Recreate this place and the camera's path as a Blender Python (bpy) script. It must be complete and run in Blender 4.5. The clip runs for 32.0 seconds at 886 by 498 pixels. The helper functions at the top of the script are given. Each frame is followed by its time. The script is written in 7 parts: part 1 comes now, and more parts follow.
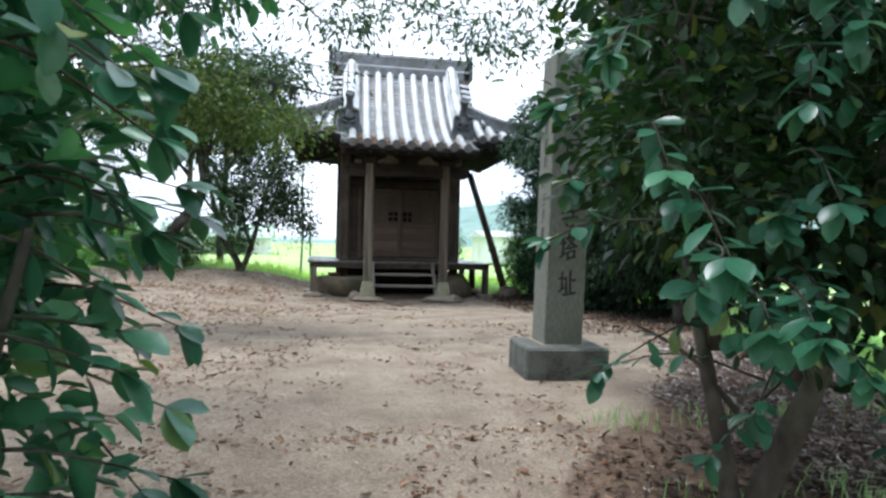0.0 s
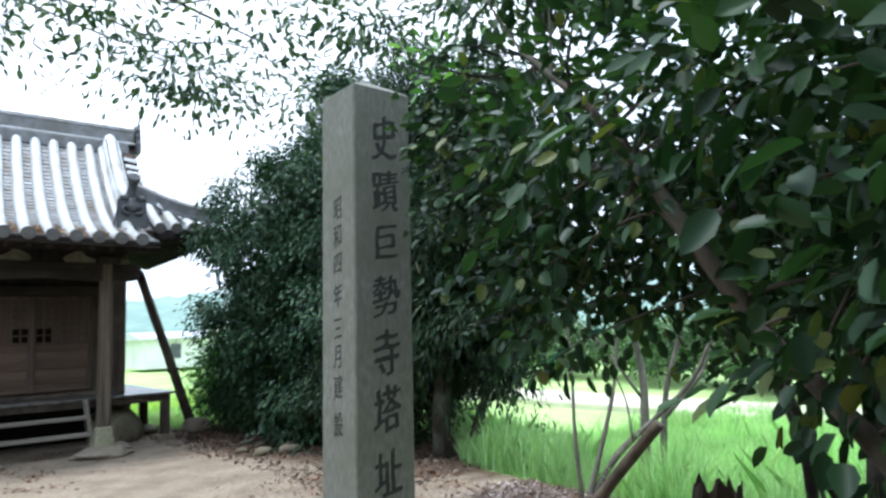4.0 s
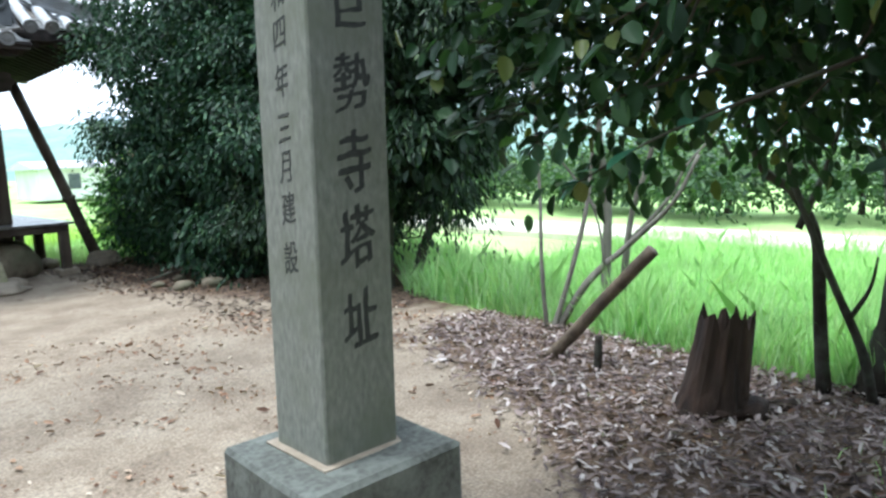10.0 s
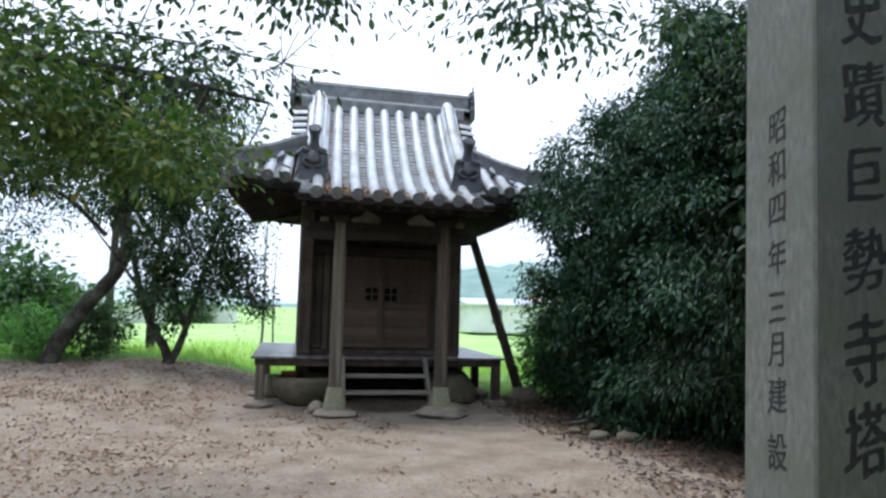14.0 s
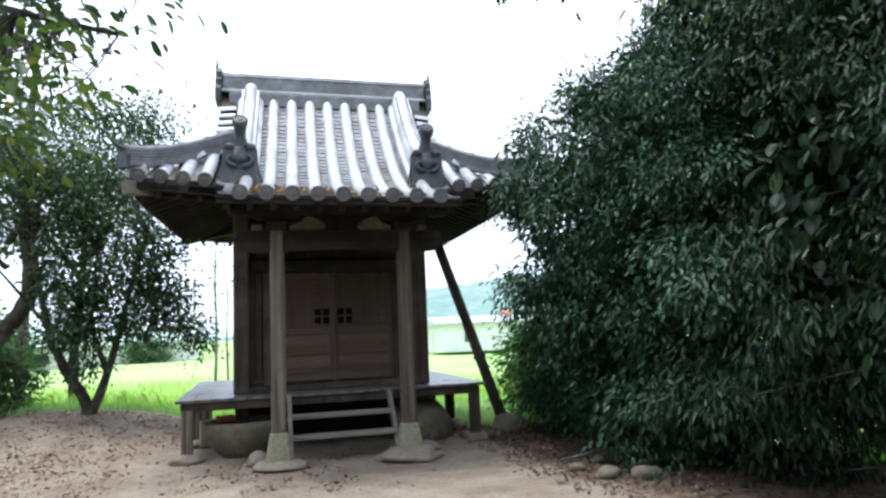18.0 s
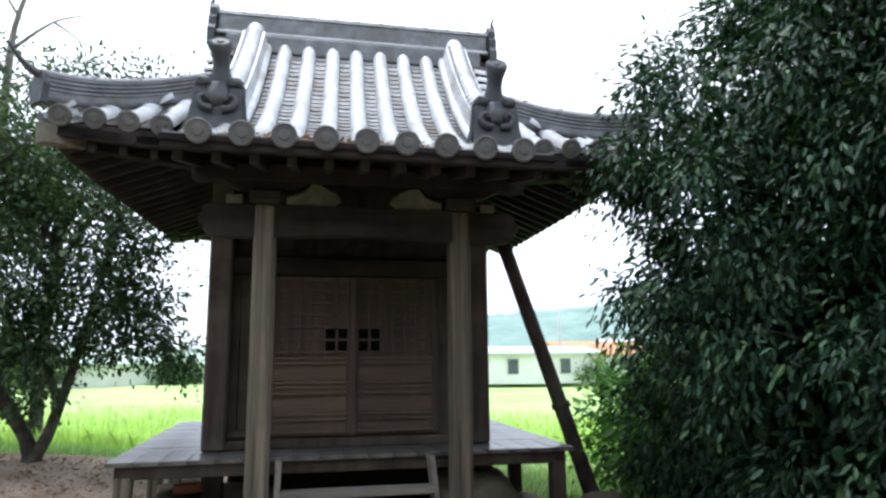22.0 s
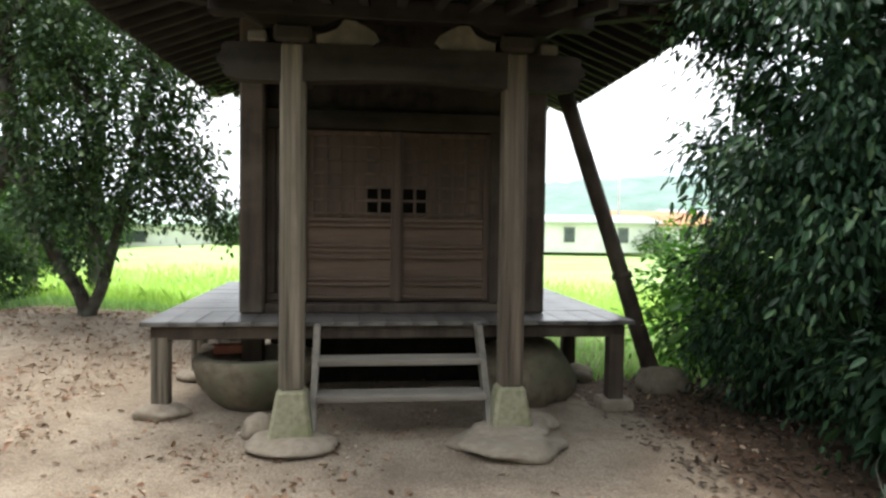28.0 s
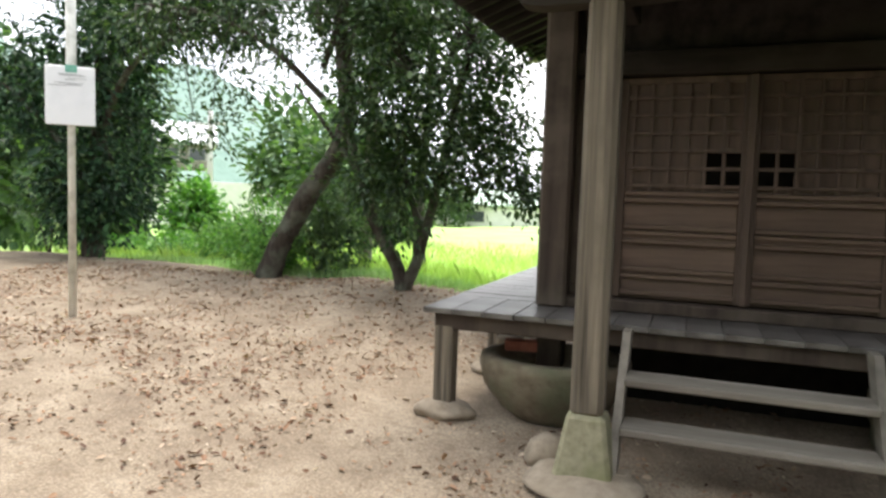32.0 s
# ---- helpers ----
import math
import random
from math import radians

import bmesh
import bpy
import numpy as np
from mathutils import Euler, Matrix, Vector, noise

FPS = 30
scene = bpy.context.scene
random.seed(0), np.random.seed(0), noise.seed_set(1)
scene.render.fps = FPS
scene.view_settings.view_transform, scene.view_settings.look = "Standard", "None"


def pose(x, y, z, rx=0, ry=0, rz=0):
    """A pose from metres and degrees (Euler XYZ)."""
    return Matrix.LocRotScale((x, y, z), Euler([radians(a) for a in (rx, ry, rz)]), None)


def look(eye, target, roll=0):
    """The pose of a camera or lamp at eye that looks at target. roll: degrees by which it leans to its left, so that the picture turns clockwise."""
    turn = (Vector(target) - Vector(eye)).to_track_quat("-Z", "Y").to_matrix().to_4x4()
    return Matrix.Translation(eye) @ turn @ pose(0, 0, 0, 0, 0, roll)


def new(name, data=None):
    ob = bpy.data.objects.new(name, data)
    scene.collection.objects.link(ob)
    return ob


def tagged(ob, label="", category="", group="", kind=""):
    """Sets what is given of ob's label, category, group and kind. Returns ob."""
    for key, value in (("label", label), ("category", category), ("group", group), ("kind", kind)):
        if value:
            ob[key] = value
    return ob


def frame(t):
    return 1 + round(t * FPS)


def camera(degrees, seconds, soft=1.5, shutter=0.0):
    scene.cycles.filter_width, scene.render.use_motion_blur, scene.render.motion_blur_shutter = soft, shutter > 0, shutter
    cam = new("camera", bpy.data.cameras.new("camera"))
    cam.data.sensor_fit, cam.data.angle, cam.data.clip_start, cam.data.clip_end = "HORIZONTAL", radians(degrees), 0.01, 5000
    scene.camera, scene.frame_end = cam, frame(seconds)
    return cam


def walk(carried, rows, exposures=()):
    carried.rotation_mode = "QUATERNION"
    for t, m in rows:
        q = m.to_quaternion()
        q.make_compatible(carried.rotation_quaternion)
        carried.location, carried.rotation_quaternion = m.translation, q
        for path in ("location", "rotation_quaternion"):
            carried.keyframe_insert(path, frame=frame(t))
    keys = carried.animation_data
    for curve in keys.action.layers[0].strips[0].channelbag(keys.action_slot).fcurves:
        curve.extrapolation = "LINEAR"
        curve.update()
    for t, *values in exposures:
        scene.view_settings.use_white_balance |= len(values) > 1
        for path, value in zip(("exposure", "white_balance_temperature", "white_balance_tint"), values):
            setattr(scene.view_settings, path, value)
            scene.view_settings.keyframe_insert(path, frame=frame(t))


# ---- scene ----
cam = camera(67.0, 32.0, soft=2.6, shutter=0.2)
PATH = [
    (0, (-1.723, -12.992, 1.095), (-1.352, -11.027, 1.074), 1.4),
    (0.5, (-1.703, -12.688, 1.183), (-1.283, -10.733, 1.133), 0.4),
    (1, (-1.759, -12.355, 1.232), (-1.212, -10.433, 1.148), 1.3),
    (1.5, (-1.68, -12.046, 1.244), (-0.999, -10.169, 1.126), 0.6),
    (2, (-1.567, -11.732, 1.307), (-0.881, -9.858, 1.164), -0.6),
    (2.5, (-1.611, -11.388, 1.356), (-0.806, -9.561, 1.246), -0.2),
    (3, (-1.556, -11.086, 1.37), (-0.557, -9.355, 1.303), -0.8),
    (3.5, (-1.509, -10.791, 1.437), (-0.459, -9.091, 1.535), -1.6),
    (4, (-1.512, -10.459, 1.445), (-0.261, -8.917, 1.686), -2.3),
    (4.5, (-1.353, -10.134, 1.448), (-0.009, -8.688, 1.764), -3.2),
    (6.5, (-1.295, -9.588, 1.534), (0.203, -8.357, 2.023), -2.5),
    (7, (-1.291, -9.562, 1.487), (0.208, -8.282, 1.829), -1.9),
    (7.5, (-1.252, -9.556, 1.449), (0.246, -8.244, 1.637), -1.7),
    (8, (-1.238, -9.566, 1.407), (0.242, -8.221, 1.455), -1.8),
    (8.5, (-1.196, -9.594, 1.377), (0.29, -8.255, 1.326), -3.7),
    (9, (-1.148, -9.605, 1.361), (0.332, -8.267, 1.218), -5.0),
    (9.5, (-1.161, -9.606, 1.346), (0.286, -8.243, 1.124), -3.5),
    (10, (-1.164, -9.608, 1.348), (0.25, -8.22, 1.078), -2.2),
    (10.5, (-1.169, -9.601, 1.349), (0.217, -8.178, 1.113), -1.1),
    (11, (-1.161, -9.593, 1.34), (0.206, -8.152, 1.103), -0.4),
    (11.5, (-1.146, -9.589, 1.346), (0.207, -8.142, 1.074), -0.2),
    (12, (-1.192, -9.542, 1.375), (-0.087, -7.881, 1.231), -0.3),
    (12.5, (-1.286, -9.476, 1.404), (-0.573, -7.608, 1.365), 0.1),
    (13, (-1.392, -9.443, 1.448), (-0.826, -7.529, 1.572), 0.2),
    (13.5, (-1.381, -9.427, 1.451), (-0.947, -7.484, 1.642), 1.3),
    (14, (-1.377, -9.433, 1.449), (-0.942, -7.488, 1.619), 1.5),
    (14.5, (-1.373, -9.406, 1.436), (-0.911, -7.465, 1.573), 1.0),
    (16.5, (-1.241, -8.897, 1.366), (-0.808, -6.951, 1.517), 0.7),
    (17, (-1.165, -8.591, 1.351), (-0.632, -6.668, 1.496), 0.6),
    (17.5, (-1.077, -8.253, 1.371), (-0.5, -6.344, 1.52), -1.1),
    (18, (-0.936, -7.908, 1.402), (-0.408, -5.993, 1.633), -2.3),
    (18.5, (-0.932, -7.527, 1.429), (-0.412, -5.612, 1.675), -2.1),
    (19, (-0.815, -7.222, 1.401), (-0.319, -5.3, 1.644), -1.9),
    (19.5, (-0.694, -6.9, 1.44), (-0.214, -4.971, 1.664), -1.5),
    (20, (-0.709, -6.485, 1.435), (-0.291, -4.541, 1.648), -0.6),
    (20.5, (-0.62, -6.158, 1.426), (-0.234, -4.209, 1.658), -1.1),
    (21, (-0.585, -5.761, 1.443), (-0.222, -3.809, 1.689), -0.5),
    (21.5, (-0.581, -5.419, 1.445), (-0.193, -3.475, 1.714), 0.1),
    (22, (-0.467, -5.115, 1.447), (-0.057, -3.183, 1.765), -0.4),
    (22.5, (-0.448, -4.89, 1.484), (-0.061, -2.958, 1.824), -0.1),
    (23, (-0.477, -4.728, 1.502), (-0.078, -2.803, 1.869), 0.1),
    (23.5, (-0.46, -4.683, 1.517), (-0.039, -2.768, 1.91), 0.1),
    (24, (-0.458, -4.694, 1.562), (-0.037, -2.837, 2.177), -0.7),
    (24.5, (-0.396, -4.661, 1.585), (0.006, -2.862, 2.36), -2.1),
    (25, (-0.373, -4.603, 1.521), (0.014, -2.7, 2.002), -2.3),
    (25.5, (-0.275, -4.532, 1.397), (0.011, -2.566, 1.164), -1.3),
    (26, (-0.357, -4.515, 1.42), (-0.083, -2.564, 1.073), 0.5),
    (26.5, (-0.279, -4.547, 1.473), (-0.06, -2.56, 1.436), 1.0),
    (28.5, (-0.33, -4.547, 1.414), (-0.071, -2.566, 1.33), 0.9),
    (29, (-0.355, -4.577, 1.448), (-0.096, -2.596, 1.544), 0.8),
    (29.5, (-0.367, -4.536, 1.395), (-0.11, -2.553, 1.455), 0.0),
    (30, (-0.39, -4.476, 1.335), (-0.19, -2.487, 1.267), -0.2),
    (30.5, (-0.288, -4.296, 1.353), (-0.605, -2.326, 1.215), 0.7),
    (31, (-0.323, -4.014, 1.378), (-0.799, -2.078, 1.21), 0.9),
    (31.5, (-0.345, -3.727, 1.341), (-0.873, -1.814, 1.097), 1.5),
    (32, (-0.284, -3.413, 1.356), (-0.985, -1.546, 1.21), 1.9),
]
# seconds, stops, kelvin, tint
EXPOSURES = [
    (0.0, 0.85, 5750, 9), (3.0, 0.92, 5650, 9), (4.0, 1.02, 5600, 8), (7.0, 1.36, 5550, 8), (8.0, 1.42, 5575, 7), (9.0, 1.38, 5600, 6), (11.5, 1.22, 5600, 5), (13.0, 1.22, 5550, 8),
    (14.0, 0.5, 5580, 11), (17.0, 0.67, 5750, 10), (18.0, 0.93, 5700, 11), (20.0, 1.0, 5700, 11), (23.0, 0.85, 5950, 13), (24.0, 0.6, 6300, 14), (24.5, -0.5, 6800, 15), (25.0, -0.5, 6700, 14), (25.4, 0.1, 6500, 8), (26.0, 0.75, 6900, 3), (26.5, 1.15, 6700, 6),
    (28.5, 1.15, 6400, 12), (29.0, 1.15, 6250, 16), (30.0, 0.9, 6500, 9), (31.0, 1.18, 6600, 11), (32.0, 1.28, 6700, 11),
]
walk(cam, [(t, look(eye, target, roll)) for t, eye, target, roll in PATH], EXPOSURES)

# ---- world, sun ----
world = bpy.data.worlds.new("overcast_sky")
scene.world = world
world.use_nodes = True
wn, wl = world.node_tree.nodes, world.node_tree.links
wn.clear()
sky = wn.new("ShaderNodeTexSky")
sky.sky_type, sky.sun_disc = "NISHITA", False
sky.sun_elevation, sky.sun_rotation = radians(78), radians(307)
sky.air_density, sky.dust_density, sky.ozone_density = 1.0, 3.0, 1.0
sky_dim = wn.new("ShaderNodeVectorMath")
sky_dim.operation = "SCALE"
sky_dim.inputs["Scale"].default_value = 0.10
wl.new(sky.outputs["Color"], sky_dim.inputs[0])
wco = wn.new("ShaderNodeTexCoord")
wno = wn.new("ShaderNodeTexNoise")
wno.inputs["Scale"].default_value, wno.inputs["Detail"].default_value = 1.6, 4.0
wl.new(wco.outputs["Generated"], wno.inputs["Vector"])
wra = wn.new("ShaderNodeValToRGB")
wra.color_ramp.elements[0].position, wra.color_ramp.elements[0].color = 0.36, (0.86, 0.98, 1.13, 1)
wra.color_ramp.elements[1].position, wra.color_ramp.elements[1].color = 0.60, (1.30, 1.31, 1.33, 1)
wl.new(wno.outputs["Fac"], wra.inputs["Fac"])
wmix = wn.new("ShaderNodeMix")
wmix.data_type = "RGBA"
wmix.inputs["Factor"].default_value = 0.82
wl.new(sky_dim.outputs["Vector"], wmix.inputs["A"])
wl.new(wra.outputs["Color"], wmix.inputs["B"])
wbg = wn.new("ShaderNodeBackground")
wl.new(wmix.outputs["Result"], wbg.inputs["Color"])
wbg.inputs["Strength"].default_value = 1.0
wl.new(wbg.outputs["Background"], wn.new("ShaderNodeOutputWorld").inputs["Surface"])

sun = new("sun", bpy.data.lights.new("sun", "SUN"))
sun.data.energy, sun.data.angle, sun.data.color = 1.9, radians(22), (1.0, 0.96, 0.9)
sun.matrix_world = look((-2, 1.5, 12), (0, 0, 0))


# ---- materials ----
def material(name):
    m = bpy.data.materials.new(name)
    m.use_nodes = True
    return m, m.node_tree.nodes, m.node_tree.links, m.node_tree.nodes["Principled BSDF"]


def ramp(nodes, links, source, stops):
    r = nodes.new("ShaderNodeValToRGB")
    e = r.color_ramp.elements
    while len(e) < len(stops):
        e.new(0.5)
    for k, (p, c) in zip(e, stops):
        k.position, k.color = p, (*c, 1)
    links.new(source, r.inputs["Fac"])
    return r.outputs["Color"]


def noise_of(nodes, links, scale, detail=4, stretch=None, kind="Object", rough=0.55):
    co = nodes.new("ShaderNodeTexCoord")
    n = nodes.new("ShaderNodeTexNoise")
    n.inputs["Scale"].default_value, n.inputs["Detail"].default_value, n.inputs["Roughness"].default_value = scale, detail, rough
    source = nodes.new("ShaderNodeNewGeometry").outputs["Position"] if kind == "World" else co.outputs[kind]
    if stretch:
        mp = nodes.new("ShaderNodeMapping")
        mp.inputs["Scale"].default_value = stretch
        links.new(source, mp.inputs["Vector"])
        source = mp.outputs["Vector"]
    links.new(source, n.inputs["Vector"])
    return n.outputs["Fac"]


def mix(nodes, links, a, b, fac=0.5, mode="MIX"):
    m = nodes.new("ShaderNodeMix")
    m.data_type, m.blend_type = "RGBA", mode
    for key, v in (("A", a), ("B", b), ("Factor", fac)):
        if isinstance(v, (int, float)):
            m.inputs[key].default_value = v
        elif isinstance(v, tuple):
            m.inputs[key].default_value = (*v, 1)
        else:
            links.new(v, m.inputs[key])
    return m.outputs["Result"]


def bumped(nodes, links, bsdf, height, strength, distance=0.01):
    b = nodes.new("ShaderNodeBump")
    b.inputs["Strength"].default_value, b.inputs["Distance"].default_value = strength, distance
    links.new(height, b.inputs["Height"])
    links.new(b.outputs["Normal"], bsdf.inputs["Normal"])


def surface(name, dark, light, scale, rough=0.8, stretch=None, stain=None, stain_scale=1.5, bump=0.4, distance=0.01, vary=0.0, kind="Object", metal=0.0):
    """A two-scale mottled surface: grain between two colours, stains of a third, fine relief."""
    m, n, l, b = material(name)
    grain = noise_of(n, l, scale, 6, stretch, kind)
    c = ramp(n, l, grain, [(0.3, dark), (0.7, light)])
    if stain:
        s = noise_of(n, l, stain_scale, 5, None, kind)
        f = ramp(n, l, s, [(0.45, (0, 0, 0)), (0.68, (1, 1, 1))])
        c = mix(n, l, c, stain, f)
    if vary:
        info = n.new("ShaderNodeObjectInfo")
        v = ramp(n, l, info.outputs["Random"], [(0.0, (1 - vary,) * 3), (1.0, (1 + vary,) * 3)])
        c = mix(n, l, c, v, 1.0, "MULTIPLY")
    l.new(c, b.inputs["Base Color"])
    b.inputs["Roughness"].default_value = rough
    b.inputs["Metallic"].default_value = metal
    bumped(n, l, b, grain, bump, distance)
    return m


def leafy(name, stops, rough=0.4, through_light=0.3, spec=0.5):
    """Leaves: the colour differs from leaf to leaf; part of the light passes through."""
    m, n, l, b = material(name)
    geo = n.new("ShaderNodeNewGeometry")
    c = ramp(n, l, geo.outputs["Random Per Island"], stops)
    c = mix(n, l, c, ramp(n, l, noise_of(n, l, 1.2, 3), [(0.3, (0.75,) * 3), (0.7, (1.2,) * 3)]), 1.0, "MULTIPLY")
    l.new(c, b.inputs["Base Color"])
    b.inputs["Roughness"].default_value = rough
    b.inputs["Specular IOR Level"].default_value = spec
    t = n.new("ShaderNodeBsdfTranslucent")
    l.new(mix(n, l, c, (1.0, 1.25, 0.5), 1.0, "MULTIPLY"), t.inputs["Color"])
    s = n.new("ShaderNodeMixShader")
    s.inputs["Fac"].default_value = through_light
    l.new(b.outputs["BSDF"], s.inputs[1])
    l.new(t.outputs["BSDF"], s.inputs[2])
    l.new(s.outputs["Shader"], n["Material Output"].inputs["Surface"])
    return m


WOOD_DARK = surface("weathered_dark_wood", (0.030, 0.022, 0.018), (0.085, 0.064, 0.050), 9, 0.8, (1, 1, 0.08), (0.11, 0.088, 0.070), 2.0, 0.5, 0.004, 0.12)
# near-black eave timber: the shade under the roof is put into its colour
WOOD_EAVE = surface("shade_darkened_eave_wood", (0.014, 0.012, 0.012), (0.042, 0.036, 0.034), 9, 0.9, (1, 0.1, 1), (0.05, 0.042, 0.036), 2.0, 0.5, 0.004, 0.15)
WOOD_DOOR = surface("weathered_brown_door_wood", (0.066, 0.042, 0.031), (0.175, 0.116, 0.083), 10, 0.75, (0.1, 1, 1), (0.085, 0.058, 0.045), 1.6, 0.5, 0.004, 0.06)
WOOD_LATTICE = surface("weathered_lattice_wood", (0.050, 0.033, 0.025), (0.128, 0.087, 0.064), 10, 0.8, (1, 1, 0.1), (0.08, 0.055, 0.043), 1.6, 0.5, 0.004, 0.05)
WOOD_GREY = surface("bleached_grey_pillar_wood", (0.034, 0.027, 0.020), (0.25, 0.208, 0.155), 30, 0.88, (1, 1, 0.028), (0.13, 0.108, 0.078), 2.5, 1.0, 0.014, 0.05)
# beams in a darkened copy of WOOD_DARK, for the shade of the roof
WOOD_BEAM = surface("shade_darkened_beam_wood", (0.012, 0.010, 0.008), (0.040, 0.032, 0.026), 9, 0.85, (0.1, 1, 1), (0.05, 0.042, 0.034), 2.0, 0.5, 0.004, 0.08)
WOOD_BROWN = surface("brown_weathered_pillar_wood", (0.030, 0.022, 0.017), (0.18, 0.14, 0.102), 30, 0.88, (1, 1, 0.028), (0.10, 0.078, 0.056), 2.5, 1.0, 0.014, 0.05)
WOOD_DECK = surface("worn_grey_deck_boards", (0.055, 0.050, 0.046), (0.145, 0.134, 0.124), 8, 0.34, (1, 0.08, 1), (0.17, 0.16, 0.15), 3.0, 0.4, 0.003, 0.04)
WOOD_STEP = surface("worn_pale_step_wood", (0.14, 0.12, 0.095), (0.33, 0.295, 0.245), 9, 0.7, (0.06, 1, 1), (0.20, 0.175, 0.14), 2.0, 0.5, 0.004, 0.06)
WOOD_PALE = surface("pale_bracket_wood", (0.11, 0.092, 0.066), (0.21, 0.18, 0.135), 9, 0.8, None, (0.095, 0.08, 0.06), 3.0, 0.4, 0.004, 0.05)
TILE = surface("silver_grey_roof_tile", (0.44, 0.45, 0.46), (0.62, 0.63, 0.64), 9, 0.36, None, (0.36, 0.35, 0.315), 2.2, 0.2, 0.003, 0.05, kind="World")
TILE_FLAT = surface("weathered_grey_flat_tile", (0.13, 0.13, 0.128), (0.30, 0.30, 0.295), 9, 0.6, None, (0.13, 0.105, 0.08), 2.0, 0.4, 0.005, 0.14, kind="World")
TILE_RIDGE = surface("slate_grey_ridge_tile", (0.10, 0.101, 0.103), (0.20, 0.202, 0.205), 9, 0.5, None, (0.10, 0.095, 0.086), 4.0, 0.5, 0.005, 0.08, kind="World")
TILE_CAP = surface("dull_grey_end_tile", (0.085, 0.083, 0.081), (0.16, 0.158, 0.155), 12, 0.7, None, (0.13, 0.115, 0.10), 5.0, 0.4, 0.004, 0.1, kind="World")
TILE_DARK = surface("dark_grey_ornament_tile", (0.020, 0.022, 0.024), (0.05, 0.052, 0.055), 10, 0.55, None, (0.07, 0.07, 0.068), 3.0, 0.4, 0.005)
STONE_POST = surface("grey_green_granite", (0.155, 0.157, 0.13), (0.265, 0.263, 0.225), 48, 0.88, (1, 1, 0.4), (0.165, 0.17, 0.125), 3.0, 0.6, 0.005)
STONE_BASE = surface("dark_lichened_granite", (0.055, 0.058, 0.048), (0.125, 0.128, 0.112), 40, 0.92, None, (0.17, 0.178, 0.155), 5.0, 0.7, 0.007)
STONE_FOOT = surface("mossy_sandy_foot_stone", (0.20, 0.185, 0.115), (0.34, 0.315, 0.21), 25, 0.9, None, (0.20, 0.20, 0.10), 5.0, 0.5, 0.006)
STONE_SLAB = surface("sandy_base_slab", (0.22, 0.178, 0.13), (0.35, 0.29, 0.222), 18, 0.95, None, (0.24, 0.195, 0.14), 4.0, 0.6, 0.008, kind="World")
ROCK = surface("mossy_boulder", (0.115, 0.092, 0.060), (0.22, 0.182, 0.128), 12, 0.95, None, (0.115, 0.12, 0.07), 3.0, 0.9, 0.02)
INK = surface("dark_carved_lettering", (0.024, 0.025, 0.022), (0.06, 0.06, 0.054), 30, 0.9, bump=0.2)
# near-black stand-in for the shade inside and under the hall
DARK_VOID = surface("near_black_shade", (0.010, 0.009, 0.008), (0.022, 0.019, 0.016), 8, 0.9)
BARK = surface("dark_grey_bark", (0.020, 0.016, 0.013), (0.072, 0.060, 0.048), 14, 0.95, (1, 1, 0.25), (0.13, 0.14, 0.11), 3.0, 0.9, 0.015)
BARK_BROWN = surface("brown_camellia_bark", (0.040, 0.030, 0.022), (0.135, 0.105, 0.080), 12, 0.95, (1, 1, 0.3), (0.16, 0.15, 0.12), 3.5, 0.8, 0.012)
BARK_PALE = surface("grey_sapling_bark", (0.085, 0.073, 0.058), (0.26, 0.235, 0.195), 16, 0.9, (1, 1, 0.25), (0.10, 0.086, 0.068), 4.0, 0.7, 0.01)
ROTTEN = surface("rotten_brown_stump_wood", (0.012, 0.007, 0.005), (0.065, 0.036, 0.023), 16, 0.95, (1, 1, 0.12), (0.05, 0.032, 0.022), 4.0, 1.0, 0.02)
LOG_WOOD = surface("stripped_brown_log_wood", (0.06, 0.042, 0.028), (0.19, 0.14, 0.095), 14, 0.85, None, (0.07, 0.052, 0.036), 4.0, 0.6, 0.008)
POLE_WHITE = surface("flaking_white_pole_paint", (0.62, 0.62, 0.57), (0.80, 0.80, 0.76), 14, 0.6, (1, 1, 0.2), (0.36, 0.36, 0.32), 5.0, 0.3, 0.002)
BOARD_WHITE = surface("white_sign_board", (0.74, 0.75, 0.76), (0.82, 0.83, 0.84), 3, 0.45, None, (0.66, 0.68, 0.69), 3.0, 0.1, 0.001)
WALL_WHITE = surface("white_plaster", (0.66, 0.66, 0.64), (0.80, 0.80, 0.78), 1.2, 0.85, None, (0.60, 0.59, 0.56), 0.6, 0.1)
WALL_BROWN = surface("grey_brown_timber_wall", (0.20, 0.18, 0.16), (0.32, 0.29, 0.26), 1.2, 0.85, None, (0.16, 0.15, 0.13), 0.6, 0.1)
ROOF_GREY = surface("pale_grey_far_roof", (0.42, 0.44, 0.46), (0.62, 0.64, 0.66), 1.5, 0.5, None, (0.5, 0.5, 0.5), 0.5, 0.2)
# sky reflection painted in as a near-white base tone
ROOF_PALE = surface("bright_pale_far_roof", (0.66, 0.68, 0.70), (0.78, 0.80, 0.81), 1.5, 0.4, None, (0.6, 0.62, 0.63), 0.5, 0.2)
ROOF_ORANGE = surface("orange_far_roof", (0.48, 0.21, 0.09), (0.62, 0.30, 0.13), 1.5, 0.6, None, (0.42, 0.2, 0.1), 0.5, 0.2)
ROOF_GREEN = surface("pale_green_far_roof", (0.34, 0.46, 0.36), (0.48, 0.58, 0.48), 1.5, 0.6, None, (0.4, 0.5, 0.42), 0.5, 0.2)
WINDOW_DARK = surface("dark_far_window", (0.05, 0.06, 0.07), (0.10, 0.11, 0.12), 2, 0.2)
